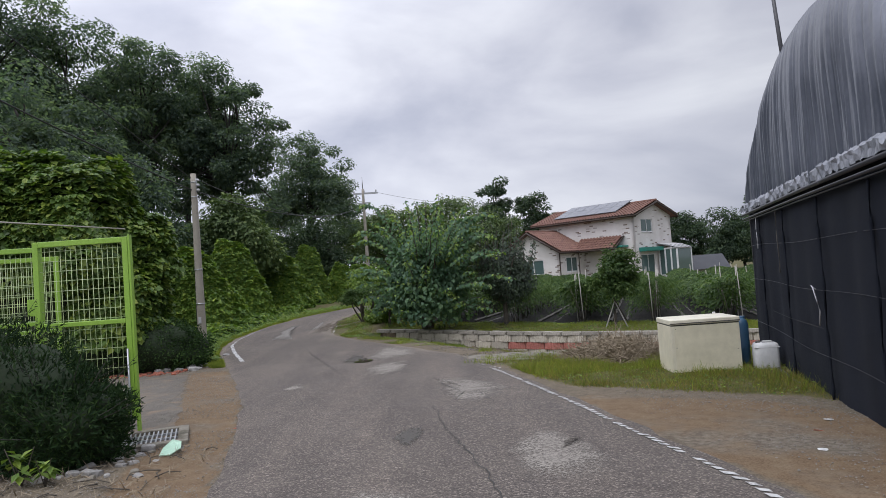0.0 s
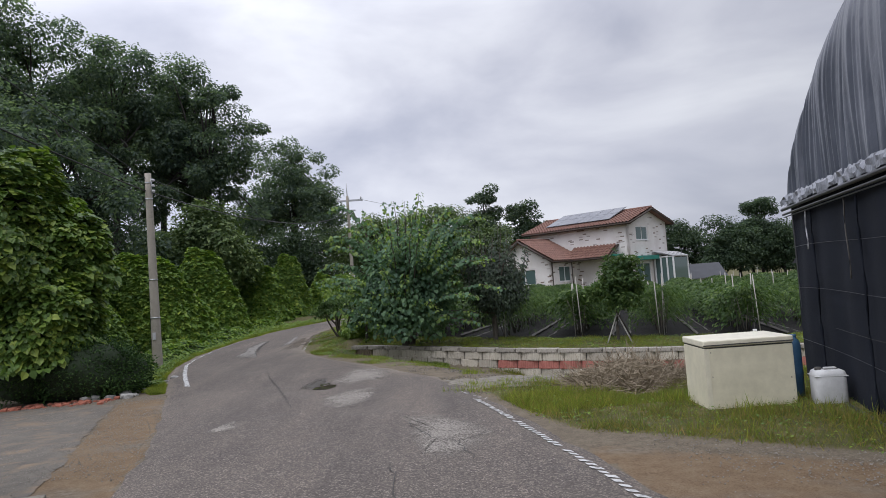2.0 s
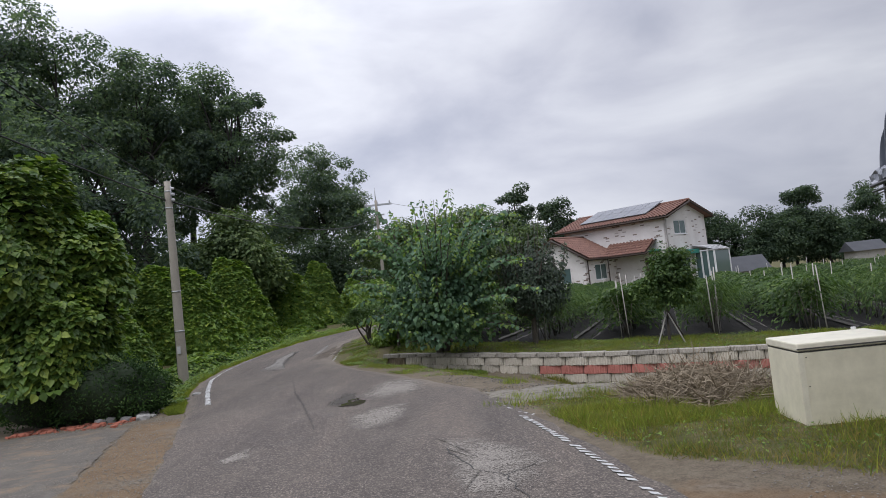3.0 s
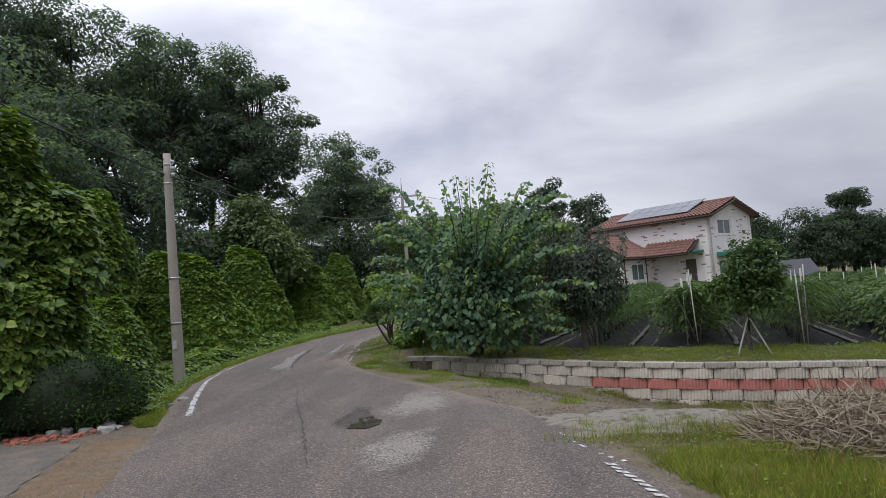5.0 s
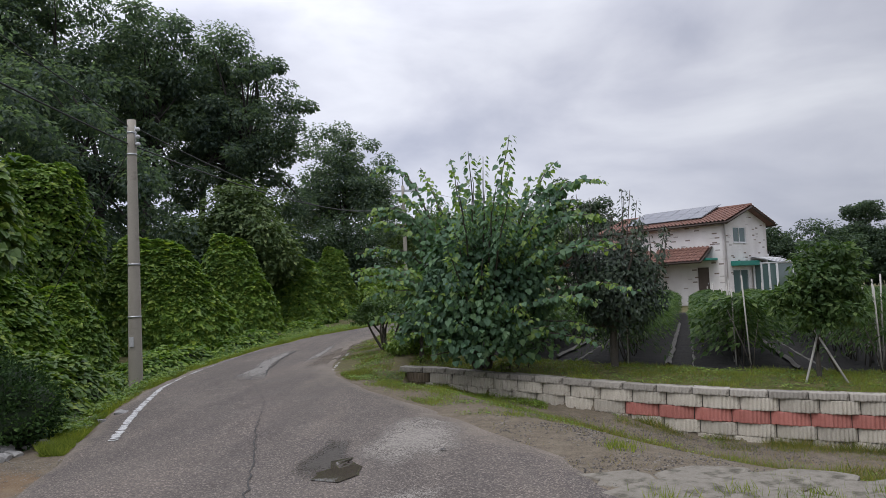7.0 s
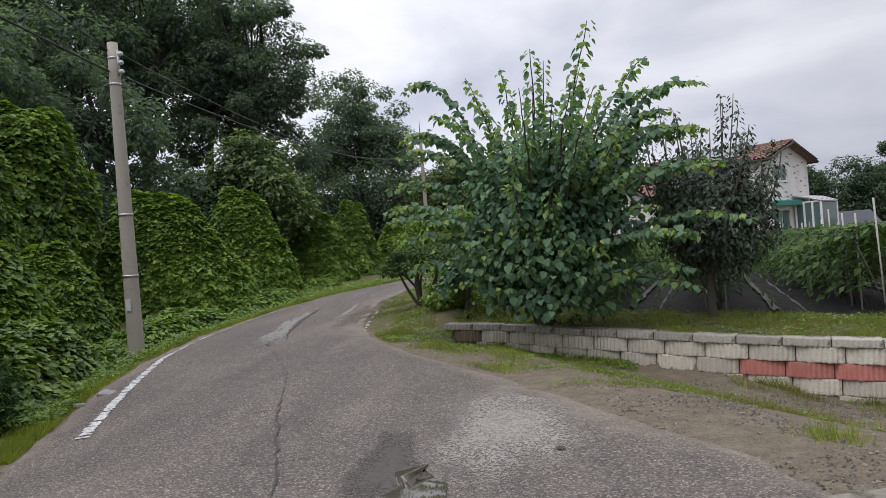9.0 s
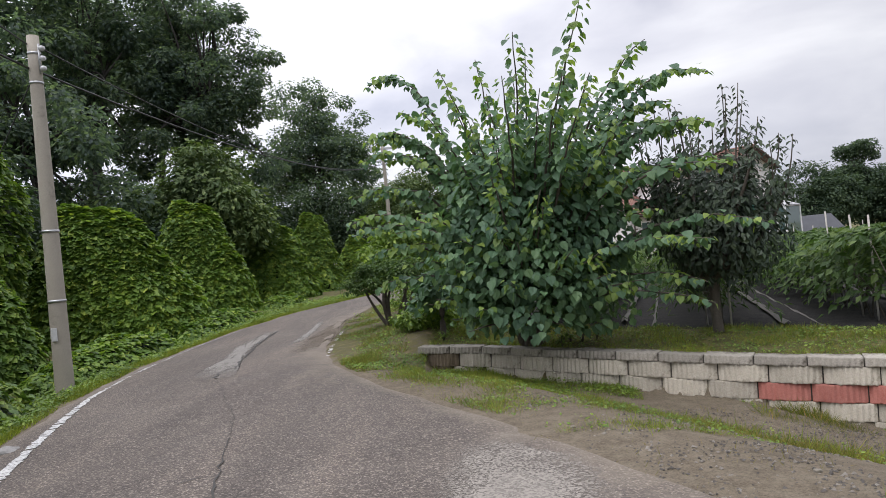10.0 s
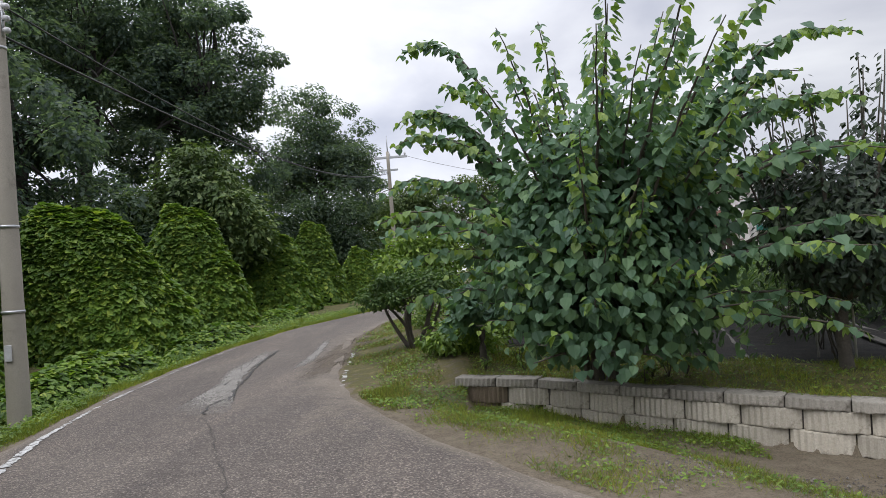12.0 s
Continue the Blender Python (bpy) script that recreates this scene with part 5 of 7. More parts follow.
W1 = "tall dark woodland trees"
crown_tree("oak_tree", "tall dark oak with open crown against the sky", (-14.6, 48), [((-15.2, 48, 11.2), (4.6, 4, 6.2)), ((-14.3, 48, 16.0), (2.5, 2.2, 3.3)), ((-10.8, 47.6, 14.3), (1.5, 1.4, 1.5)), ((-12.3, 47.6, 11.5), (2.3, 2, 2.6))], 165, 290, 0.25, "oval", "forest", trunk=0.42, group=W1, limbs=60, clump_r=0.88, lo=0.35)
for lab, b, lob, n in (
    ("dense dark woodland tree with rounded crown", (-19.0, 45), [((-18.8, 45, 14.6), (3.6, 4, 5.8)), ((-18.6, 44, 8.6), (2.6, 2.5, 2.2))], 115),
    ("tall dark tree closing the skyline", (-18.6, 52), [((-18.6, 52, 15.0), (3.2, 3, 4.4))], 90),
    ("tall dark tree behind the oak", (-22.0, 50), [((-22.2, 50, 15.2), (3.2, 3, 4.8))], 90),
    ("dense dark woodland tree", (-22.6, 41), [((-22.4, 41, 14.0), (4.2, 4, 7.5))], 150),
    ("tall dark tree at the wood's edge", (-26.2, 39), [((-25.6, 39, 16.8), (4.2, 4, 7.8))], 150),
    ("tall dark tree deep in the wood", (-31, 37), [((-29.5, 37, 17.0), (4.5, 4, 8.5))], 140),
    ("dark woodland tree with low boughs", (-16.5, 37), [((-16.8, 37, 6.5), (3.4, 3, 4.6)), ((-19.5, 36, 10.0), (3.4, 3, 4.0))], 105),
    ("dark woodland tree over the vines", (-17, 30), [((-17.4, 30, 6.5), (3.2, 3, 4.6)), ((-19.5, 29, 10.0), (3.2, 3, 3.8))], 80),
    ("broad dark woodland tree", (-15.5, 22), [((-16.2, 22, 6.0), (3.0, 3.2, 4.0)), ((-19.5, 21, 8.0), (4.0, 3.5, 5.0))], 100),
    ("dark tree behind the vine curtain", (-14.5, 14), [((-15.5, 14, 5.5), (3.4, 3.2, 4.2))], 120),
    ("round-crowned tree at the bend", (-11.0, 63), [((-11.0, 63, 11.4), (3.6, 3, 5.0)), ((-8.5, 62.5, 9.0), (2.3, 2, 3.6)), ((-13.8, 63, 8.5), (2.4, 2, 4.5))], 190),
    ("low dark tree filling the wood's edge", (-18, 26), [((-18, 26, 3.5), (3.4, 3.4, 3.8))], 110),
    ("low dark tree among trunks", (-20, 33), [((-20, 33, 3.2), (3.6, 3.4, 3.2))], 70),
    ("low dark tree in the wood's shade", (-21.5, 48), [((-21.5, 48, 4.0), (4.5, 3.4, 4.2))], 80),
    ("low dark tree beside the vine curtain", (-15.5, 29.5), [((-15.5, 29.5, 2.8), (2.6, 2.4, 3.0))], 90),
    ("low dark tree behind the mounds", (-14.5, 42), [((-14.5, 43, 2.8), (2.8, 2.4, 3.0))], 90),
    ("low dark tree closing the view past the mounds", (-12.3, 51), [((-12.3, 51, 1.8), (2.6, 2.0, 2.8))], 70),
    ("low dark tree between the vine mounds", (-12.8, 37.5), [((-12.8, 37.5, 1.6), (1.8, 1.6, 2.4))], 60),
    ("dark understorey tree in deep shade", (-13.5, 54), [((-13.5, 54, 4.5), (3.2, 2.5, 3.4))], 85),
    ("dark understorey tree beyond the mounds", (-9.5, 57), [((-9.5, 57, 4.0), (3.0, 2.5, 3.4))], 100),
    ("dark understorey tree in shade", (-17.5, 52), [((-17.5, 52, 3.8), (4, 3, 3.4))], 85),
):
    # Low trees take the darker pine leaves as painted shade beneath the canopy.
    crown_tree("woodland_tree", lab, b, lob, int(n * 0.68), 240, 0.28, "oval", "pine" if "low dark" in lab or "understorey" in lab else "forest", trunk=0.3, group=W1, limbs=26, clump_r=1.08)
for lab, b, lob, n in (
    ("pale green feathery tree far beyond the bend", (-3.5, 66), [((-3.8, 66, 5.0), (3.4, 3, 3.9))], 90),
    ("pale green far tree", (1.8, 68), [((1.8, 68, 5.3), (3.6, 3, 4.6))], 90),
    ("far tree with light foliage", (-7.5, 72), [((-7.5, 72, 5.5), (3.4, 3, 4.4))], 80),
    ("far broadleaf tree behind the crops", (6.5, 64), [((6.5, 64, 3.8), (3.4, 3, 3.6))], 80),
    ("light green tree laced with vine before the wood", (-11.4, 40), [((-11.2, 40, 5.4), (1.9, 1.8, 2.0)), ((-10.2, 39.4, 3.7), (1.6, 1.6, 1.5)), ((-13.1, 40.3, 4.2), (1.7, 1.7, 1.7))], 110),
    ("small far broadleaf tree", (2.8, 58), [((2.8, 58, 2.8), (2.8, 2.2, 3.2))], 80),
):
    crown_tree("far_tree", lab, b, lob, n, 200, 0.27, "oval", "forest_light", trunk=0.22, group="pale trees beyond the bend", limbs=12, clump_r=1.0)
for lab, b, lob, n in (
    ("tall far pine standing over the tree belt", (43.0, 85), [((43.0, 85, 8.3), (2.0, 1.8, 1.5)), ((42.2, 85, 5.5), (2.6, 2, 1.6))], 60),
    ("dark pine with layered boughs", (7.6, 72), [((7.6, 72, 9.9), (1.8, 1.6, 1.8)), ((7.0, 72, 7.2), (3.0, 2.2, 2.0)), ((7.6, 72, 4.5), (2.6, 2.2, 2.0))], 90),
    ("leaning dark pine beside the house", (11.8, 73), [((11.4, 73, 8.3), (1.7, 1.6, 1.5)), ((12.6, 73, 6.4), (2.0, 1.8, 1.7)), ((11.3, 73, 4.0), (2.5, 2, 2))], 90),
):
    crown_tree("pine_tree", lab, b, lob, n, 170, 0.3, "oval", "pine", trunk=0.22, group="pines beside the house", limbs=22, clump_r=0.75, droop=-0.1)
far_specs = []
for i in range(13):
    x = 27 + i * 3.1 + RNG.uniform(-0.8, 0.8)
    top = (7.6, 8.4, 7.4, 6.4, 6.2, 7.0, 6.0, 5.2, 8.6, 6.2, 6.6, 5.8, 5.4)[i]
    far_specs.append((x, 84 + RNG.uniform(-4, 4), top))
for x, y, top in far_specs:
    crown_tree("far_tree", "dark far conifers and broadleaf trees behind the fields", (x, y), [((x, y, top * 0.5), (2.6, 2.2, top * 0.55))], 70, 170, 0.33, "oval", "pine", trunk=0.2, group="far dark tree belt", limbs=8, clump_r=1.0)


# ---- the broad-leaved tree on the wall ----
def shoot_tree():
    bx, by = 1.1, 19.5
    e = thing("mulberry_tree", (bx, by, terrain(bx, by) - 0.05), "broad-leaved young tree with arching shoots above the block wall", "tree")
    off = Vector(e.location)
    rnd = random.Random(21)
    tips = [(1.76, 16.85, 3.95), (1.05, 17.5, 3.85), (1.3, 18.6, 3.95), (0.64, 19.3, 4.08), (-0.99, 19.7, 3.95), (-0.52, 19.2, 3.4), (-1.15, 19.3, 2.75), (-1.41, 19.5, 1.7), (2.57, 17.5, 3.6), (3.43, 17.9, 3.22), (3.34, 17.4, 2.0), (3.1, 17.65, 1.15),
            (0.1, 18.6, 3.8), (2.95, 18.6, 3.35), (-0.8, 19.9, 3.1), (3.2, 18.6, 2.6), (0.2, 19.3, 3.6), (2.2, 18.9, 3.6), (1.8, 18.4, 3.75), (0.88, 17.8, 1.35), (0.61, 17.3, 2.15), (1.7, 17.5, 2.6), (2.4, 17.5, 2.2), (1.2, 17.5, 1.75), (1.9, 17.6, 1.2), (-0.3, 18.5, 1.9), (2.7, 17.9, 1.6), (0.1, 18.3, 1.1), (2.4, 17.9, 0.75), (-0.7, 19.2, 0.95), (-1.0, 19.4, 2.2), (3.0, 18.2, 2.95), (-0.24, 18.8, 0.7), (-0.04, 18.9, 0.4), (0.37, 18.7, 0.4), (0.7, 18.6, 0.45), (1.35, 18.5, 0.45), (2.24, 17.95, 0.65), (3.04, 17.9, 1.11), (3.59, 17.9, 2.1), (-1.23, 19.3, 1.35), (-0.6, 19.2, 1.2), (1.52, 17.7, 1.2), (0.2, 18.2, 1.5), (2.0, 17.7, 0.9)]
    for k, (x, y, z) in enumerate(tips[:18]):
        for q in range(2):
            tips.append((x + rnd.uniform(-0.4, 0.4), y + rnd.uniform(-0.3, 0.4), z - rnd.uniform(0.35, 1.0)))
    for k in range(52):
        a, h = rnd.uniform(0, 2 * math.pi), rnd.uniform(0.25, 2.8)
        r = 1.75 * math.sqrt(max(0.1, 1 - ((h - 1.6) / 2.2) ** 2)) * rnd.uniform(0.6, 1.0)
        tips.append((bx + r * 1.05 * math.cos(a), by - 0.65 + r * 0.75 * math.sin(a), h))
    runs, P, F, T, S = [], [], [], [], []
    P2, F2, T2, S2 = [], [], [], []
    stems = [Vector((0.25 * math.cos(a), 0.2 * math.sin(a), 0.5)) for a in (0.3, 1.7, 3.0, 4.2, 5.4)]
    for s in stems:
        runs.append(limb((s.x * 0.3, s.y * 0.3, -0.15), s, 0.07, 0.05, 0.05, 1))
    for i, t in enumerate(tips):
        t = Vector(t) - off
        s = min(stems, key=lambda q: (q - t).xy.length)
        wide = smooth01(1.0, 2.2, abs(t.x))
        rise = Vector((t.x * (0.38 + 0.17 * wide), t.y * 0.5, s.z + (t.z - s.z) * (0.6 + 0.5 * wide) + 0.45 * wide))
        n = 16
        pts = [s * (1 - u) ** 2 + rise * 2 * u * (1 - u) + t * u * u for u in [k / n for k in range(n + 1)]]
        pts = [p + Vector((rnd.uniform(-1, 1), rnd.uniform(-1, 1), rnd.uniform(-1, 1))) * 0.015 for p in pts]
        runs.append((pts, [0.032 - 0.027 * k / n for k in range(n + 1)]))
        L = sum((pts[k + 1] - pts[k]).length for k in range(n))
        m = int(L * 0.8 / 0.029)
        for j in range(m):
            u = 0.2 + 0.8 * (j + rnd.random() * 0.7) / m
            k = min(n - 1, int(u * n))
            p = pts[k].lerp(pts[k + 1], u * n - k)
            d = (pts[k + 1] - pts[k]).normalized()
            side = d.cross(Vector((0, 0, 1)))
            side = side.normalized() if side.length > 0.1 else Vector((1, 0, 0))
            out = (side * (1 if j % 2 else -1) + Vector((rnd.gauss(0, 0.5), rnd.gauss(0, 0.5), rnd.gauss(0, 0.3)))).normalized()
            pos = p + out * rnd.uniform(0.03, 0.1)
            front = pos.y + off.y < wall_y(pos.x + off.x) + 0.15
            if pos.z + off.z < (0.3 if front else 0.12) + 0.15 * rnd.random():
                continue
            young = u > 0.78 and rnd.random() < 0.6
            tgt = (P2, F2, T2, S2) if young else (P, F, T, S)
            tgt[0].append(pos)
            tgt[1].append(out * 0.65 + Vector((rnd.gauss(0, 0.35), rnd.gauss(-0.2, 0.35), 0.7)))
            tgt[2].append(out * 0.75 + d * 0.3 + Vector((rnd.gauss(0, 0.4), rnd.gauss(0, 0.4), -0.9)))
            tgt[3].append(rnd.uniform(0.09, 0.155) * (0.75 if u > 0.93 else 1) * (0.85 if young else 1))
    tubes("trunk", runs, M["bark"], e, sides=6)
    # Inner leaves that fill the heart of the tree.
    p, n = shell_points((0.05, -0.65, 1.6), (1.45, 0.95, 1.6), 3900, 0.2, 0.3, below=-0.9, seed=3)
    keep = p[:, 2] > 0.3
    p, n = p[keep], n[keep]
    P = np.concatenate([np.array([tuple(v) for v in P]), p])
    F = np.concatenate([np.array([tuple(v) for v in F]), n * 0.6 + (0, -0.15, 0.6) + RNG.normal(0, 0.4, n.shape)])
    T = np.concatenate([np.array([tuple(v) for v in T]), n * 0.6 + (0, 0, -0.95) + RNG.normal(0, 0.3, n.shape)])
    S = np.concatenate([np.array(S), RNG.uniform(0.085, 0.155, len(p))])
    leaves("foliage", P, F, T, S, "heart", M["mulberry"], e)
    tagged(leaves("young_foliage", np.array([tuple(v) for v in P2]), np.array([tuple(v) for v in F2]), np.array([tuple(v) for v in T2]), np.array(S2), "heart", M["mulberry_young"], e, "bright new leaves at the shoot tips"), kind="stuff")


shoot_tree()


def plum_tree():
    bx, by = 3.58, 18.9
    e = thing("pear_tree", (bx, by, terrain(bx, by) - 0.05), "dark purple-leaved fruit tree with upright shoots", "tree")
    off = Vector(e.location)
    rnd = random.Random(8)
    runs = [limb((0, 0, -0.1), (0.02, 0.05, 0.85), 0.08, 0.065, 0.03, 1)]
    P, F, T, S = [], [], [], []
    for k in range(34):
        a = rnd.uniform(0, 2 * math.pi)
        r = rnd.uniform(0.3, 1.35)
        s = Vector((0.35 * math.cos(a), 0.3 * math.sin(a), rnd.uniform(0.85, 1.5)))
        m = Vector((0.75 * r * math.cos(a) + 0.15, 0.75 * r * math.sin(a), rnd.uniform(1.4, 2.2)))
        t = m + Vector((rnd.uniform(-0.15, 0.2), rnd.uniform(-0.1, 0.1), rnd.uniform(0.45, 1.35) * (1.15 if r < 1.0 else 0.8)))
        n = 12
        pts = [s * (1 - u) ** 2 + m * 2 * u * (1 - u) + t * u * u for u in [i / n for i in range(n + 1)]]
        runs.append(limb((0.02, 0.05, 0.8), s, 0.05, 0.03, 0.05, k))
        runs.append((pts, [0.028 - 0.023 * i / n for i in range(n + 1)]))
        for j in range(95):
            u = rnd.uniform(0.1, 1)
            i = min(n - 1, int(u * n))
            p = pts[i].lerp(pts[i + 1], u * n - i)
            d = Vector((rnd.gauss(0, 1), rnd.gauss(0, 1), rnd.gauss(0, 0.5))).normalized()
            P.append(p + d * 0.05)
            F.append(d * 0.6 + Vector((0, -0.3, 0.6)))
            T.append(d * 0.8 + Vector((0, 0, 0.1)))
            S.append(rnd.uniform(0.08, 0.13) * (0.75 if u > 0.85 else 1))
    tubes("trunk", runs, M["bark"], e, sides=6)
    p, n = shell_points((0.12, 0.0, 1.55), (0.9, 0.85, 0.95), 6500, 0.15, 0.3, below=-0.95, seed=5)
    P = np.concatenate([np.array([tuple(v) for v in P]), p])
    F = np.concatenate([np.array([tuple(v) for v in F]), n + (0, -0.2, 0.5) + RNG.normal(0, 0.4, n.shape)])
    T = np.concatenate([np.array([tuple(v) for v in T]), n * 0.6 + (0, 0, -0.5) + RNG.normal(0, 0.4, n.shape)])
    S = np.concatenate([np.array(S), RNG.uniform(0.07, 0.12, len(p))])
    leaves("foliage", P, F, T, S, "oval", M["plum"], e)


plum_tree()
crown_tree("young_tree", "young green tree held by three stakes on the terrace", (6.75, 17.75), [((6.85, 17.7, 1.0), (0.72, 0.62, 0.66)), ((6.9, 17.6, 1.6), (0.45, 0.4, 0.42))], 110, 60, 0.115, "oval", "vineyard", "bark", 0.045, limbs=20, clump_r=0.21)
for dx, dy in ((-0.45, -0.4), (0.25, -0.5), (0.5, 0.35)):
    z = terrain(6.75 + dx, 17.75 + dy)
    tagged(tubes("tree_stake", [([(6.75 + dx, 17.75 + dy, z - 0.1), (6.75 - dx * 0.12, 17.75 - dy * 0.12, z + 0.85)], 0.018)], M["bark"] if dx > 0.4 else M["stake"], sides=7), "weathered wooden stake bracing the young tree", "stake", "stakes of the young tree")
shrub = crown_tree("clipped_shrub", "small flat-topped shrub on twisted stems by the bend", (-1.4, 23.2), [((-1.4, 23.2, 1.05), (0.85, 0.75, 0.34)), ((-1.9, 23.2, 0.9), (0.4, 0.4, 0.22))], 100, 70, 0.085, "oval", "vineyard", "bark", 0.05, limbs=8, clump_r=0.17, category="shrub")
tubes("side_stem", [limb((0, 0, -0.05), (math.cos(a) * 0.5, math.sin(a) * 0.45, 0.85), 0.045, 0.02, 0.12, k) for k, a in enumerate((0.2, 1.6, 2.8, 3.5, 4.6, 5.6))], M["bark"], shrub, "twisted grey stems", 7)
crown_tree("roadside_shrub", "pale green leafy shrub behind the clipped one", (-1.2, 24.6), [((-1.2, 24.6, 1.5), (0.8, 0.7, 0.7))], 60, 50, 0.13, "oval", "bright", "bark", 0.05, limbs=12, clump_r=0.25, category="shrub")
crown_tree("thin_stem_tree", "thin dark stem tree beside the wall end", (-0.25, 20.9), [((-0.3, 20.9, 0.75), (0.55, 0.5, 0.4))], 26, 45, 0.13, "heart", "mulberry", "bark", 0.06, limbs=8, clump_r=0.2)
for x, y, r, h in ((-0.6, 21.6, 0.5, 0.4), (-0.3, 22.6, 0.6, 0.5), (-0.9, 26.5, 0.9, 0.8), (-1.2, 29.5, 1.1, 1.0)):
    crown_tree("bright_bush", "bright green low bush on the bank", (x, y), [((x, y, terrain(x, y) + h * 0.5), (r, r * 0.8, h * 0.55))], 40, 50, 0.1, "oval", "bright", "bark", 0.03, limbs=6, clump_r=0.17, category="bush", group="bright low bushes on the bank")


# ---- clipped and needled bushes by the gate ----
def dense_bush(name, label, base, lobes, n, size, shape, material, up, category="bush"):
    e = thing(name, (*base, terrain(*base)), label, category)
    off = np.array(e.location)
    P, N = [], []
    for c, r in lobes:
        # Dark core gives the bush its inner shade by colour.
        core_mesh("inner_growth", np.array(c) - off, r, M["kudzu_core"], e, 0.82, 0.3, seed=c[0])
        p, d = shell_points(np.array(c) - off, r, n, 0.6, 0.3, below=-0.7, seed=c[0])
        P.append(p)
        N.append(d)
    P, N = np.concatenate(P), np.concatenate(N)
    keep = P[:, 2] > 0.02
    P, N = P[keep], N[keep]
    leaves("foliage", P, RNG.normal(0, 1, N.shape) + N * 0.4, N * 0.8 + np.array((0, 0, up)) + RNG.normal(0, 0.45, N.shape), size * RNG.uniform(0.6, 1.3, len(P)), shape, M[material], e)
    return e


yew = dense_bush("yew_bush", "dark spreading yew bush with feathery shoots", (-2.7, 4.1), [((-2.7, 4.1, 0.55), (1.0, 0.75, 0.8)), ((-1.95, 4.0, 0.35), (0.55, 0.65, 0.55)), ((-3.4, 4.2, 0.8), (0.9, 0.75, 0.85))], 9000, 0.07, "lance", "yew", 0.35)
rnd = random.Random(4)
runs, P, F, T = [], [], [], []
for k in range(70):
    a, el = rnd.uniform(0, 2 * math.pi), rnd.uniform(0.2, 1.3)
    d = Vector((math.cos(a) * math.cos(el), math.sin(a) * math.cos(el), math.sin(el) * 0.8))
    c = Vector(rnd.choice(((-0.05, 0.1, 0.5), (0.65, -0.2, 0.3), (-0.6, 0.5, 0.75))))
    s, t = c + d * 0.6, c + d * rnd.uniform(0.95, 1.3)
    pts = [s.lerp(t, i / 5) + Vector((0, 0, 0.04 * (i / 5) ** 2)) for i in range(6)]
    runs.append((pts, [0.006 - 0.004 * i / 5 for i in range(6)]))
    for j in range(26):
        p = s.lerp(t, 0.15 + 0.85 * j / 26)
        P.append(p)
        F.append((rnd.gauss(0, 1), rnd.gauss(0, 1), rnd.gauss(0, 1)))
        T.append(d * 0.7 + Vector((rnd.gauss(0, 0.6), rnd.gauss(0, 0.6), rnd.gauss(0, 0.6))))
tagged(tubes("shoot_growth", runs, M["bark_dark"], yew, sides=4), kind="stuff")
leaves("shoot_needles", np.array([tuple(v) for v in P]), np.array([tuple(v) for v in F]), np.array([tuple(v) for v in T]), 0.05, "lance", M["yew"], yew)
dense_bush("boxwood_bush", "dark clipped boxwood bush on a brick edge", (-5.3, 13.4), [((-5.3, 13.5, 0.35), (1.15, 0.8, 0.75)), ((-4.7, 13.7, 0.2), (0.75, 0.7, 0.6)), ((-6.2, 13.4, 0.4), (0.9, 0.8, 0.75))], 6500, 0.055, "oval", "boxwood", 0.1)


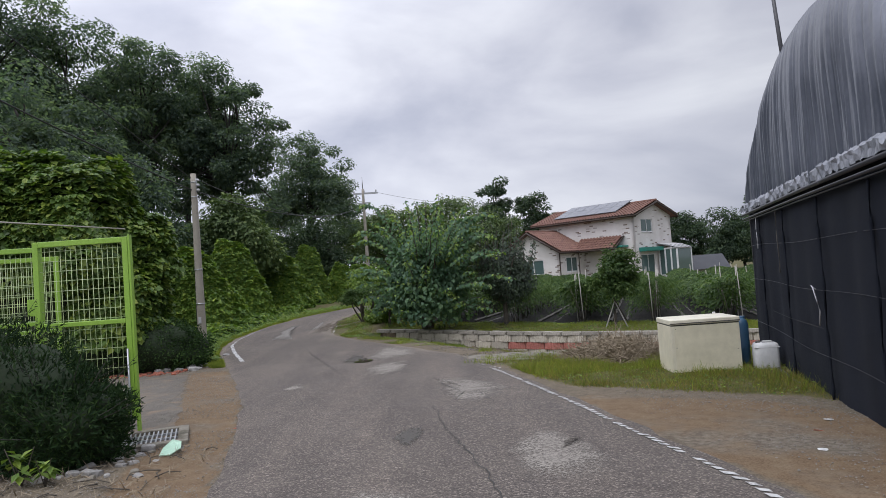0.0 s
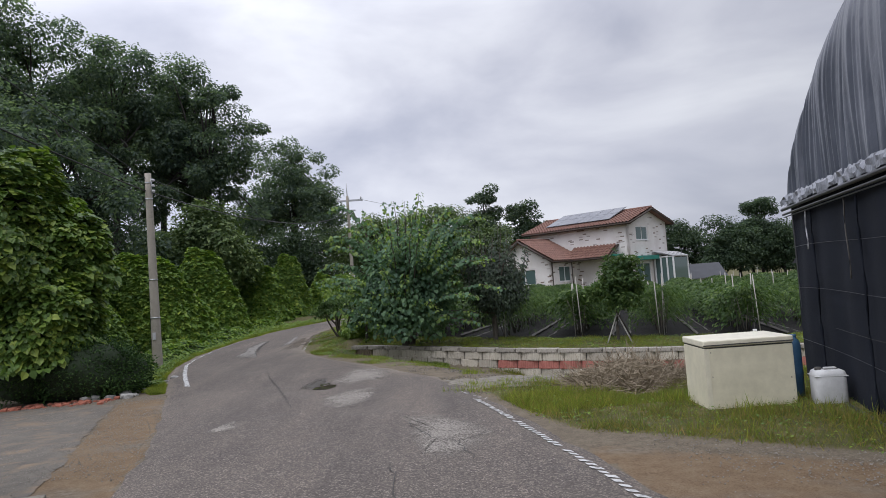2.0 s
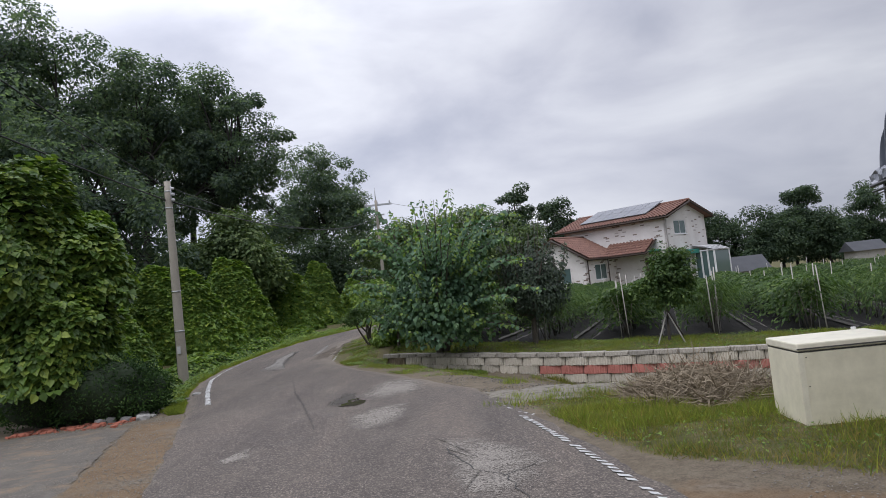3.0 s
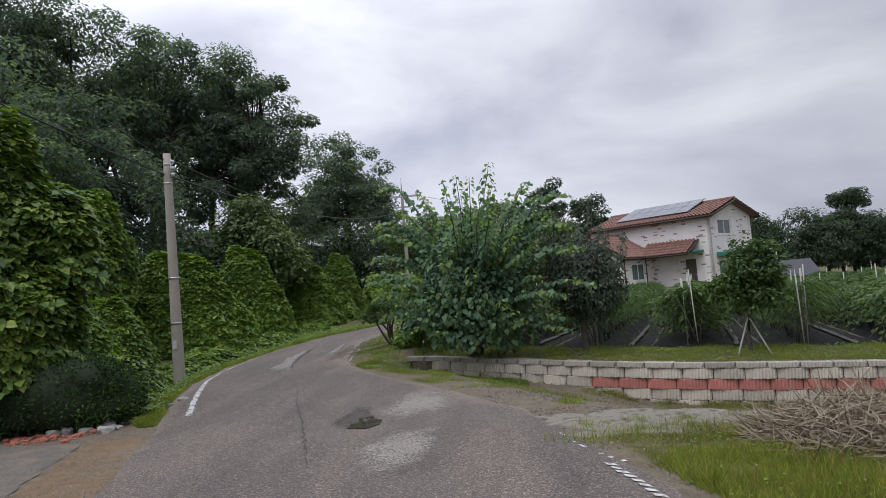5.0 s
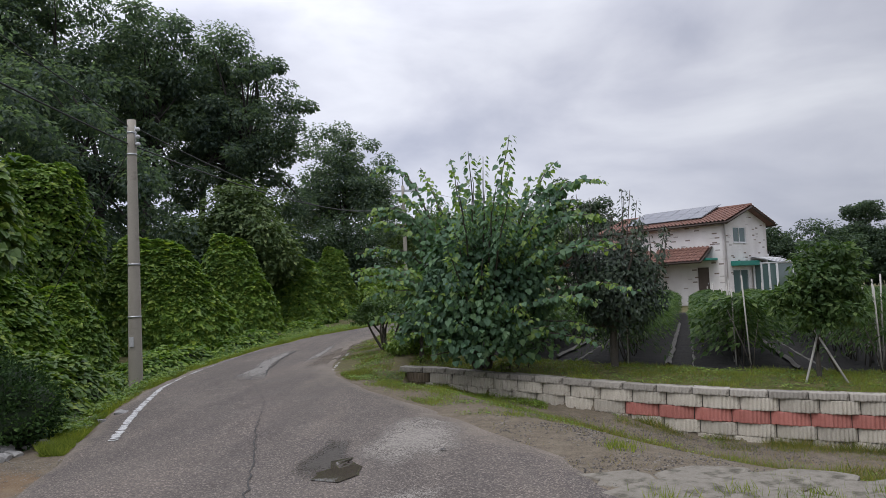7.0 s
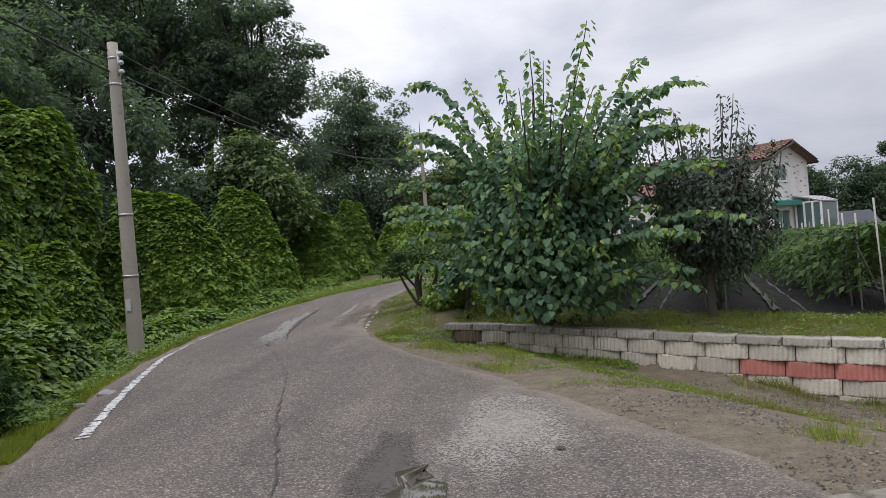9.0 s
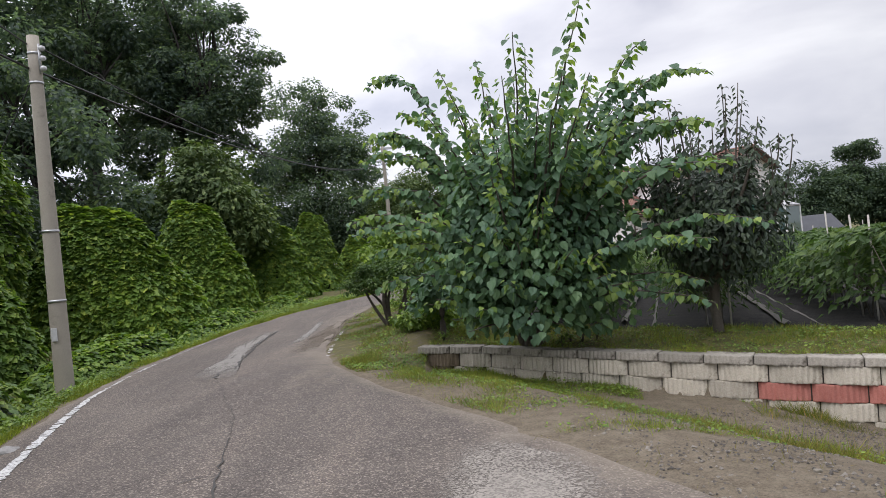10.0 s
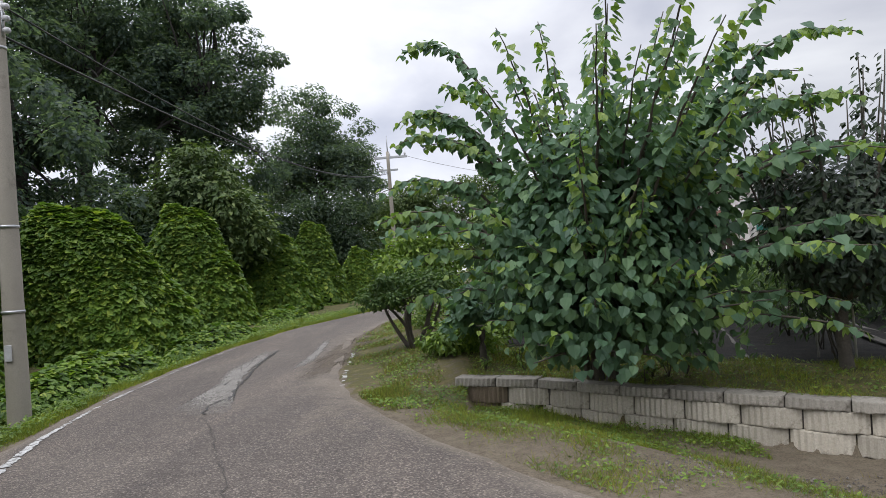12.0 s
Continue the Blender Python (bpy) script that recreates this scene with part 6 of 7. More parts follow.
# ---- crop rows on the terrace ----
ROW = Vector((0.27, 0.963, 0)).normalized()
ACROSS = Vector((0.963, -0.27, 0))
first = Vector((5.9, 18.75, 0))
for r in range(-3, 13):
    s = first + ACROSS * (2.25 * r)
    s = s + ROW * max(0.0, (wall_y(s.x) + 2.0 - s.y)) if s.x > -0.4 else s + ROW * 3.0
    length = min(27.0, (46 - s.y) / ROW.y)
    if length < 4:
        continue
    e = thing("crop_row", (s.x, s.y, terrain(s.x, s.y)), "trellised green crop row with drooping leaves", "crop row", "trellised crop rows on the terrace")
    n = int(length * (900 if r < 4 else 600))
    along, side = RNG.uniform(0, length, n), np.clip(RNG.normal(0, 0.42, n), -0.84, 0.84)
    h = 1.28 - 0.35 * side ** 2 - RNG.random(n) ** 2.1 * (0.8 + 0.2 * np.sin(along * 2.6))
    far = np.array([terrain(s.x + ROW.x * a, s.y + ROW.y * a) for a in np.linspace(0, length, 30)]) - e.location.z
    gz_row = np.interp(along, np.linspace(0, length, 30), far)
    pos = np.array(ROW)[None] * along[:, None] + np.array(ACROSS)[None] * side[:, None]
    pos[:, 2] = gz_row + h + 0.08 * np.sin(along * 1.9 + r)
    out = np.array(ACROSS)[None] * np.sign(side)[:, None]
    leaves("foliage", pos, out * 0.5 + (0, -0.2, 0.8) + RNG.normal(0, 0.35, pos.shape), out * 0.4 + (0, -0.1, -0.7) + RNG.normal(0, 0.4, pos.shape), RNG.uniform(0.1, 0.19, n), "lance" if r % 2 else "oval", M["vineyard"], e)
    rnd = random.Random(r + 40)
    runs = []
    for k in range(int(length / 0.42)):
        a = k * 0.42 + rnd.uniform(-0.1, 0.1)
        z = float(np.interp(a, np.linspace(0, length, 30), far))
        p = ROW * a + ACROSS * rnd.uniform(-0.15, 0.15)
        for q in range(2 if k < 16 else 1):
            t = p + ACROSS * rnd.uniform(-0.4, 0.4) + ROW * rnd.uniform(-0.2, 0.2)
            runs.append(([(p.x, p.y, z - 0.05), (p.x * 0.6 + t.x * 0.4, p.y * 0.6 + t.y * 0.4, z + 0.45), (t.x, t.y, z + rnd.uniform(0.8, 1.1))], [0.013, 0.01, 0.006]))
    for side_x in (-0.9, 0.9):
        ev, ef = [], []
        for k in range(int(min(length, 16) / 0.35)):
            a = k * 0.35
            z = float(np.interp(a, np.linspace(0, length, 30), far))
            w = 0.05 + 0.03 * noise.noise((a * 1.3, side_x, r))
            for o_, dz in ((-w, 0.012), (0.0, 0.05 + 0.02 * noise.noise((a * 2.1, r, 4))), (w, 0.012)):
                q_ = ROW * a + ACROSS * (side_x + o_ + 0.04 * noise.noise((a * 0.8, side_x, r + 9)))
                ev.append((q_.x, q_.y, z + dz))
            if k:
                i3 = 3 * k
                ef += [(i3 - 3, i3 - 2, i3 + 1, i3), (i3 - 2, i3 - 1, i3 + 2, i3 + 1)]
        child("mulch_edge", mesh_of("mulch_edge", ev, ef, M["film_edge"]), e, "pale dusty edge of the mulch film")
    tagged(tubes("stem_growth", runs, M["bark"], e, "thin grey-brown stems", 4), kind="stuff")
    k = 0
    for a in [0.0, 0.45, 1.3] + list(np.arange(3.6, length, 4.2)):
        z = float(np.interp(a, np.linspace(0, length, 30), far))
        lean = rnd.uniform(-0.08, 0.08)
        p = ROW * a + ACROSS * (rnd.uniform(-0.2, 0.25))
        tubes("trellis_post", [([(p.x, p.y, z - 0.15), (p.x + lean, p.y, z + rnd.uniform(1.4, 1.75))], 0.014)], M["stake"], e, "pale trellis post", 6)


# ---- grass and weeds ----
def grass_area(name, label, n, place, height, material, lean=0.45, zf=terrain, shape="blade"):
    pts = [q for q in (place() for _ in range(n)) if q is not None]
    P = np.array([(x, y, zf(x, y) - 0.01) for x, y in pts])
    a = RNG.uniform(0, 2 * np.pi, len(P))
    F = np.stack([np.cos(a), np.sin(a), np.full(len(P), 0.25)], axis=1)
    T = np.stack([RNG.normal(0, lean, len(P)), RNG.normal(0, lean, len(P)), np.ones(len(P))], axis=1)
    clump = np.array([0.45 + 0.95 * max(0.0, noise.noise((x * 1.6, y * 1.6, 5)) + 0.5) for x, y in pts])
    ob = leaves(name, P, F, T, height * clump * RNG.uniform(0.5, 1.25, len(P)), shape, M[material])
    return tagged(ob, label, "grass", kind="stuff")


R = random.Random(77)


def bank_foot():
    y = R.uniform(14.8, 20.2)
    x = table(ROAD_R, y) + 0.15 + R.random() * 2.4
    if x > 2.6 or y > wall_y(max(-0.55, x)) - 0.03:
        return None
    return (x, y) if noise.noise((x * 1.4, y * 1.4, 2)) > 0.12 - 0.4 * smooth01(1.3, 0.2, wall_y(max(-0.55, x)) - y) + R.gauss(0, 0.28) else None



def verge_left():
    y = 13.2 + 32 * R.random() ** 1.35
    return (table(ROAD_L, y) - 0.05 - 1.7 * R.random() ** 1.3 * smooth01(12, 17, y), y)


def bank_right():
    y = 18.8 + 20 * R.random() ** 1.3
    x = table(ROAD_R, y) + 0.1 + 2.6 * R.random()
    if noise.noise((x * 1.1, y * 1.1, 6)) < -0.12 + 0.2 * R.random():
        return None
    return (x, y) if not (x > -0.6 and y < wall_y(x) + 0.2) else None


def freezer_grass():
    x, y = R.uniform(2.3, 8.2), R.uniform(3.9, 16.4)
    if 4.98 < x < 6.03 and 7.25 < y < 8.0:
        return None
    g = cover(x, y)[0]
    gx = 7.05 + (y - 9.0) * 0.281
    if y > wall_y(x) - 1.3 and x < 6.5 and R.random() > 0.15:
        return None
    return (x, y) if g > 0.45 + R.uniform(-0.3, 0.3) and (x < gx + 0.02 or y > 9.1) and y < wall_y(x) - 0.05 else None


def wall_foot():
    x = R.uniform(-0.9, 2.4) if R.random() < 0.86 else R.uniform(2.4, 5.5)
    if x > 2.2 and noise.noise((x * 2.5, 1.0, 8)) < 0.1:
        return None
    return (x, wall_y(max(-0.55, x)) - 0.02 - (1.5 if x < 1.6 else 0.55) * R.random() ** 1.5)


def terrace_strip():
    x = R.uniform(-0.5, 12)
    return (x, wall_y(x) + 0.16 + 1.9 * R.random())


def lush_corner():
    x, y = R.uniform(2.7, 5.6), R.uniform(7.9, 11.4)
    if y > 9.0 + (x - 2.62) * 1.0 + 0.25 * noise.noise((x * 2, y * 2, 1)) or x < table(ROAD_R, y) + 0.2 or math.hypot(x - 4.75, y - 9.6) < 0.75 * R.random() ** 0.3:
        return None
    return (x, y)


def wall_foot_clumps():
    x = R.uniform(3.2, 9.0)
    d = 0.03 + 0.75 * R.random() ** 1.4
    return (x, wall_y(x) - d) if noise.noise((x * 1.7, d * 2, 4)) > -0.15 + 0.3 * R.random() else None


grass_area("corner_grass", "tall lush grass at the yard's corner", 38000, lush_corner, 0.12, "grass_lush", 0.95, shape="thin")
grass_area("corner_straw", "dry stalks in the lush corner grass", 9000, lush_corner, 0.14, "grass_dry", 0.95, shape="thin")
grass_area("wall_clumps", "clumps of grass at the foot of the wall", 14000, wall_foot_clumps, 0.12, "grass", 0.8, shape="thin")
grass_area("verge_grass", "lush green grass and weeds along the verge", 95000, verge_left, 0.11, "grass_lush", 0.7)
grass_area("bank_grass", "green and yellowing grass on the roadside bank", 42000, bank_right, 0.085, "grass", 0.8)
grass_area("bank_straw", "dry straw-coloured grass on the bank", 20000, bank_right, 0.07, "grass_dry", 0.8)
grass_area("bank_foot_grass", "thin green grass on bare earth before the wall", 34000, bank_foot, 0.085, "grass_lush", 0.9, shape="thin")
grass_area("bank_foot_straw", "thin dry grass on bare earth before the wall", 26000, bank_foot, 0.07, "grass_dry", 1.0, shape="thin")
grass_area("yard_grass", "rough green grass round the freezer", 80000, freezer_grass, 0.085, "grass", 1.0)
grass_area("yard_dry_grass", "dry grass among the green", 60000, freezer_grass, 0.09, "grass_dry", 1.0)
grass_area("yard_tall_grass", "taller scattered grass round the freezer", 15000, freezer_grass, 0.15, "grass_lush", 0.6, shape="thin")
grass_area("wall_weeds", "weeds at the foot of the block wall", 9000, wall_foot, 0.09, "grass_lush", 0.8)
grass_area("terrace_grass", "short yellow-green grass on the terrace edge", 46000, terrace_strip, 0.08, "grass_lush", 0.9)
grass_area("terrace_dry_grass", "short dry grass on the terrace edge", 22000, terrace_strip, 0.07, "grass_dry", 1.0)


def leafy_area(name, label, n, place, size, height, material):
    """Low broad-leaved weeds: small leaves held flat at uneven heights."""
    pts = [q for q in (place() for _ in range(n)) if q is not None]
    P = np.array([(x, y, terrain(x, y) + height * max(0.05, 0.5 + 1.1 * noise.noise((x * 1.9, y * 1.9, 3))) * R.random()) for x, y in pts])
    F = np.stack([RNG.normal(0, 0.4, len(P)), RNG.normal(-0.15, 0.4, len(P)), np.ones(len(P))], axis=1)
    T = np.stack([RNG.normal(0, 1, len(P)), RNG.normal(0, 1, len(P)), np.full(len(P), -0.15)], axis=1)
    return tagged(leaves(name, P, F, T, size * RNG.uniform(0.6, 1.3, len(P)), "oval", M[material]), label, "weeds", kind="stuff")


def verge_edge():
    y = 14.2 + 30 * R.random() ** 1.4
    return (table(ROAD_L, y) - 0.12 - 1.9 * R.random() * smooth01(12, 17, y), y)


leafy_area("verge_weeds", "low leafy green weeds along the verge", 42000, verge_edge, 0.065, 0.22, "bright")
leafy_area("wall_foot_weeds", "low leafy weeds before the block wall", 3000, wall_foot, 0.04, 0.1, "bright")
leafy_area("yard_weeds", "small leafy weeds round the freezer", 11000, freezer_grass, 0.035, 0.1, "bright")
leafy_area("bank_foot_weeds", "small leafy weeds in the grass before the wall", 9000, bank_foot, 0.04, 0.07, "bright")
leafy_area("bank_weeds", "small leafy weeds in the bank grass", 17000, bank_right, 0.05, 0.1, "bright")
leafy_area("terrace_weeds", "small yellow-green weeds on the terrace edge", 9000, terrace_strip, 0.045, 0.08, "bright")


# straw heap beside the freezer
rnd = random.Random(9)
P, F, T, S = [], [], [], []
for k in range(5200):
    a, r = rnd.uniform(0, 2 * math.pi), math.sqrt(rnd.random())
    x, y = 4.75 + 0.95 * r * math.cos(a), 9.6 + 1.0 * r * math.sin(a)
    z = terrain(x, y) + 0.36 * (1 - r * r) * rnd.random() ** 0.6 + 0.02
    P.append((x, y, z))
    F.append((rnd.gauss(0, 1), rnd.gauss(0, 1), rnd.gauss(0, 1)))
    T.append((rnd.gauss(0, 1), rnd.gauss(0, 1), rnd.gauss(-0.1, 0.35)))
    S.append(rnd.uniform(0.12, 0.42))
tagged(leaves("straw_heap", P, F, T, S, "thin", M["straw"]), "heap of dry pulled weeds and straw in the grass", "straw heap", kind="stuff")


# ---- the house ----
house = thing("house", (17.85, 55.2, -0.4), "two-storey white brick house with terracotta tiled roofs", "house")
house.matrix_basis = pose(17.85, 55.2, -0.4, 0, 0, -45.5)
HZ = 0.58


def wall_with_holes(name, length, height, holes, thick, parent, m, gable=None):
    """A wall along x from 0 to length, its outer face at y = 0, with openings (x0, x1, z0, z1)."""
    xs_ = sorted({0.0, length, *[h[0] for h in holes], *[h[1] for h in holes]})
    bm = bmesh.new()
    for a, b in zip(xs_, xs_[1:]):
        cuts = sorted([(h[2], h[3]) for h in holes if h[0] <= a + 1e-6 and h[1] >= b - 1e-6])
        z = 0.0
        for c0, c1 in cuts + [(height, height)]:
            if c0 > z:
                box(bm, a, b, 0, thick, z, c0)
            z = c1
    if gable:
        apex = gable
        vs = [bm.verts.new(p) for p in ((0, 0, height), (length, 0, height), (length / 2, 0, apex), (0, thick, height), (length, thick, height), (length / 2, thick, apex))]
        for f in ((0, 1, 2), (5, 4, 3), (0, 2, 5, 3), (2, 1, 4, 5), (0, 3, 4, 1)):
            bm.faces.new([vs[i] for i in f])
    for v in bm.verts:
        v.co = m @ v.co
    return part(name, bm, M["white_wall"], parent)


def window_unit(parent, m, x0, x1, z0, z1, leaves_=2, name="window"):
    w = child(name, mesh_of(name, [m @ Vector(p) for p in ((x0, 0.16, z0), (x1, 0.16, z0), (x1, 0.16, z1), (x0, 0.16, z1))], [(0, 1, 2, 3)], M["curtain"]), parent)
    t = 0.07
    for nm, d in (("frame", (x0, x1, 0.03, 0.1, z0, z0 + t)), ("frame", (x0, x1, 0.03, 0.1, z1 - t, z1)), ("frame", (x0, x0 + t, 0.03, 0.1, z0 + t, z1 - t)), ("frame", (x1 - t, x1, 0.03, 0.1, z0 + t, z1 - t))):
        boxpart(nm, d, M["upvc"], w, "white frame", 0.006, m)
    for k in range(leaves_):
        a, b = x0 + t + (x1 - x0 - 2 * t) * k / leaves_, x0 + t + (x1 - x0 - 2 * t) * (k + 1) / leaves_
        boxpart("pane", (a + 0.03, b - 0.03, 0.07, 0.085, z0 + t, z1 - t), M["glass"], w, "greenish glass", 0.001, m)
        if k:
            boxpart("frame", (a - 0.03, a + 0.03, 0.035, 0.1, z0 + t, z1 - t), M["upvc"], w, "white frame", 0.004, m)
    boxpart("sill", (x0 - 0.05, x1 + 0.05, -0.05, 0.03, z0 - 0.06, z0), M["upvc"], w, "", 0.006, m)
    return w


def tile_slope(name, a, b, c, d, parent, label=""):
    """A tiled slope: eave from a to b, ridge from d to c; barrel rows run down it, courses step."""
    a, b, c, d = map(Vector, (a, b, c, d))
    nu, nv = max(8, int((b - a).length / 0.3) * 4), max(3, int((d - a).length / 0.36))
    nrm = (b - a).cross(d - a).normalized()
    if nrm.z < 0:
        nrm = -nrm
    verts, faces = [], []
    for j in range(nv):
        for lift, v in ((0.05, j / nv), (0.0, (j + 1) / nv)):
            for i in range(nu + 1):
                u = i / nu
                p = a.lerp(b, u).lerp(d.lerp(c, u), v)
                verts.append(p + nrm * (0.1 + lift + 0.055 * math.cos(u * nu / 4 * 2 * math.pi)))
    w = nu + 1
    for j in range(2 * nv - 1):
        for i in range(nu):
            o = j * w + i
            faces.append((o, o + 1, o + w + 1, o + w))
    o = len(verts)
    for p in (a, b, c, d):
        verts.append(p - nrm * 0.04)
    faces.append((o, o + 3, o + 2, o + 1))
    for k in range(nu):
        faces.append((k, o, o + 1, k + 1)) if k == 0 else None
    ob = child(name, mesh_of(name, verts, faces, M["tile"]), parent, label)
    edge = []
    for p, q in ((a, b), (b, c), (a, d)):
        edge.append(([p - nrm * 0.02, q - nrm * 0.02], 0.09))
    tubes("fascia", edge, M["fascia"], ob, "dark brown fascia board", 4)
    return ob


FL = 5.45 + HZ
AP = 6.42 + HZ
front = Matrix.Translation((-10, 0, 0))
gablem = Matrix.Rotation(radians(90), 4, "Z")
back = Matrix.Translation((0, 6.5, 0)) @ Matrix.Rotation(radians(180), 4, "Z")
leftm = Matrix.Translation((-10, 6.5, 0)) @ Matrix.Rotation(radians(-90), 4, "Z")
wall_with_holes("wall", 10, FL, [(7.75, 8.65, 0.5, 2.75)], 0.2, house, front)
wall_with_holes("wall", 6.5, FL, [(1.25, 3.2, 3.85 + HZ, 5.0 + HZ), (0.9, 3.3, 0.4, 2.5)], 0.2, house, gablem, AP)
wall_with_holes("wall", 10, FL, [], 0.2, house, back)
wall_with_holes("wall", 6.5, FL, [], 0.2, house, leftm, AP)
window_unit(house, gablem, 1.25, 3.2, 3.85 + HZ, 5.0 + HZ)
window_unit(house, gablem, 0.9, 3.3, 0.4, 2.5, 2, "glass_door")
door_ = boxpart("door", (-2.22, -1.36, 0.06, 0.12, 0.5, 2.72), M["door"], house, "dark front door", 0.01)
boxpart("handle", (-1.5, -1.44, 0.02, 0.06, 1.5, 1.62), M["steel"], door_, "steel handle", 0.005)
OV = 0.55
for y0, y1 in ((-OV, 3.25), (6.5 + OV, 3.25)):
    ez = FL - 0.24 + 0.02
    tile_slope("roof", (-10 - OV, y0, ez), (0 + OV, y0, ez), (0 + OV, y1, AP + 0.05), (-10 - OV, y1, AP + 0.05), house, "terracotta barrel tile roof")
tubes("ridge", [([(-10 - OV, 3.25, AP + 0.18), (OV, 3.25, AP + 0.18)], 0.13)], M["tile"], house, "terracotta ridge", 8)
boxpart("chimney", (-0.9, -0.4, 4.6, 5.1, AP - 0.9, AP + 0.35), M["tile"], house, "small brick chimney", 0.02)

# front wing, its gable towards the lane
WE, WA = 2.8 + HZ, 4.45 + HZ
wing_front = Matrix.Translation((-11, -4, 0))
wall_with_holes("wall", 6, WE, [(2.0, 4.3, 0.75 + HZ, 2.05 + HZ)], 0.2, house, wing_front, WA)
window_unit(house, wing_front, 2.0, 4.3, 0.75 + HZ, 2.05 + HZ)
wing_side = Matrix.Translation((-5, -4, 0)) @ Matrix.Rotation(radians(90), 4, "Z")
wall_with_holes("wall", 4, WE, [(1.0, 2.7, 0.85 + HZ, 2.15 + HZ)], 0.2, house, wing_side)
window_unit(house, wing_side, 1.0, 2.7, 0.85 + HZ, 2.15 + HZ)
wing_left = Matrix.Translation((-11, 0, 0)) @ Matrix.Rotation(radians(-90), 4, "Z")
wall_with_holes("wall", 4, WE, [], 0.2, house, wing_left)
for x0 in (-11 - 0.5, -5 + 0.5):
    tile_slope("roof", (x0, -4.5, WE - 0.25), (x0, -0.02, WE - 0.25), (-8, -0.02, WA + 0.05), (-8, -4.5, WA + 0.05), house, "terracotta tile roof of the wing")
tubes("ridge", [([(-8, -4.5, WA + 0.18), (-8, 0, WA + 0.18)], 0.12)], M["tile"], house, "terracotta ridge", 8)
tile_slope("roof", (-5.2, -1.7, 2.55 + HZ), (-1.0, -1.7, 2.55 + HZ), (-1.0, -0.02, 3.6 + HZ), (-5.2, -0.02, 3.6 + HZ), house, "terracotta lean-to roof")
for x, y in ((-4.9, -4.06), (-4.6, -1.65), (-10.9, -4.06)):
    tubes("downpipe", [([(x, y, 0.2), (x, y, WE - 0.15)], 0.05)], M["fascia"], house, "dark downpipe", 8)
boxpart("awning", (-2.9, -0.6, -1.1, -0.02, 2.62 + HZ, 2.78 + HZ), M["teal"], house, "teal green door awning", 0.03)
boxpart("awning", (0.02, 0.7, 0.6, 3.6, 2.15 + HZ, 2.5 + HZ), M["teal"], house, "teal green awning over the glass door", 0.03)
panel = child("solar_panel", mesh_of("solar_panel", [(0, 0, 0)] * 0 + [Vector(p) for p in ((-8.6, 0.5, 0), (-1.9, 0.5, 0), (-1.9, 3.6, 0), (-8.6, 3.6, 0))], [(0, 1, 2, 3)], M["solar_frame"]), house)
slope = (AP + 0.05 - (FL - 0.22)) / (3.25 + OV)
for v_ in panel.data.vertices:
    v_.co.z = FL - 0.22 + (min(v_.co.y, 3.25) + OV) * slope + 0.24 + (0.25 if v_.co.y > 3 else 0)
for i in range(6):
    for j in range(2):
        x0, x1 = -8.55 + 1.1 * i, -8.55 + 1.1 * i + 1.06
        y0, y1 = 0.55 + 1.5 * j, 0.55 + 1.5 * j + 1.46
        zz = [FL - 0.22 + (0.5 + OV) * slope + 0.26 + (y - 0.5) * ((3.25 - 0.5) * slope + 0.25) / 3.1 for y in (y0, y1)]
        child("solar_cell", mesh_of("solar_cell", [(x0, y0, zz[0]), (x1, y0, zz[0]), (x1, y1, zz[1]), (x0, y1, zz[1])], [(0, 1, 2, 3)], M["solar"]), panel, "grey glass panel")

sunroom = thing("sunroom", (17.85, 55.2, -0.4), "white-framed glass sunroom on the house's side", "sunroom")
sunroom.matrix_basis = house.matrix_basis
for x in (0.2, 0.75, 1.3, 1.85):
    for y in (3.7, 6.3):
        boxpart("post", (x - 0.06, x + 0.06, y - 0.06, y + 0.06, 0.2, 2.3 + HZ), M["upvc"], sunroom, "", 0.01)
for y in (3.7, 6.3):
    for z in (0.5, 2.25 + HZ):
        boxpart("rail", (0.15, 1.91, y - 0.05, y + 0.05, z, z + 0.09), M["upvc"], sunroom, "", 0.01)
for k in range(3):
    boxpart("pane", (0.27 + 0.55 * k, 0.68 + 0.55 * k, 3.69, 3.71, 0.6, 2.2 + HZ), M["glass"], sunroom, "pale green glass", 0.001)
for z in (0.5, 2.25 + HZ):
    boxpart("rail", (1.8, 1.91, 3.76, 6.24, z, z + 0.09), M["upvc"], sunroom, "", 0.01)
boxpart("pane", (1.84, 1.86, 3.78, 6.22, 0.6, 2.2 + HZ), M["glass"], sunroom, "pale green glass", 0.001)
for k in range(5):
    y = 3.7 + 0.65 * k
    tubes("roof_rib", [([(0.1, y, 2.8 + HZ), (1.0, y, 2.66 + HZ), (1.9, y, 2.32 + HZ)], 0.035)], M["upvc"], sunroom, "", 6)
child("roof_glass", mesh_of("roof_glass", [(0.05, 3.6, 2.8 + HZ), (1.95, 3.6, 2.33 + HZ), (1.95, 6.4, 2.33 + HZ), (0.05, 6.4, 2.8 + HZ), (0.05, 3.6, 2.77 + HZ), (1.95, 3.6, 2.3 + HZ), (1.95, 6.4, 2.3 + HZ), (0.05, 6.4, 2.77 + HZ)], [(0, 1, 2, 3), (7, 6, 5, 4), (0, 4, 5, 1), (1, 5, 6, 2), (2, 6, 7, 3), (3, 7, 4, 0)], M["solar"]), sunroom, "clear roof glazing")


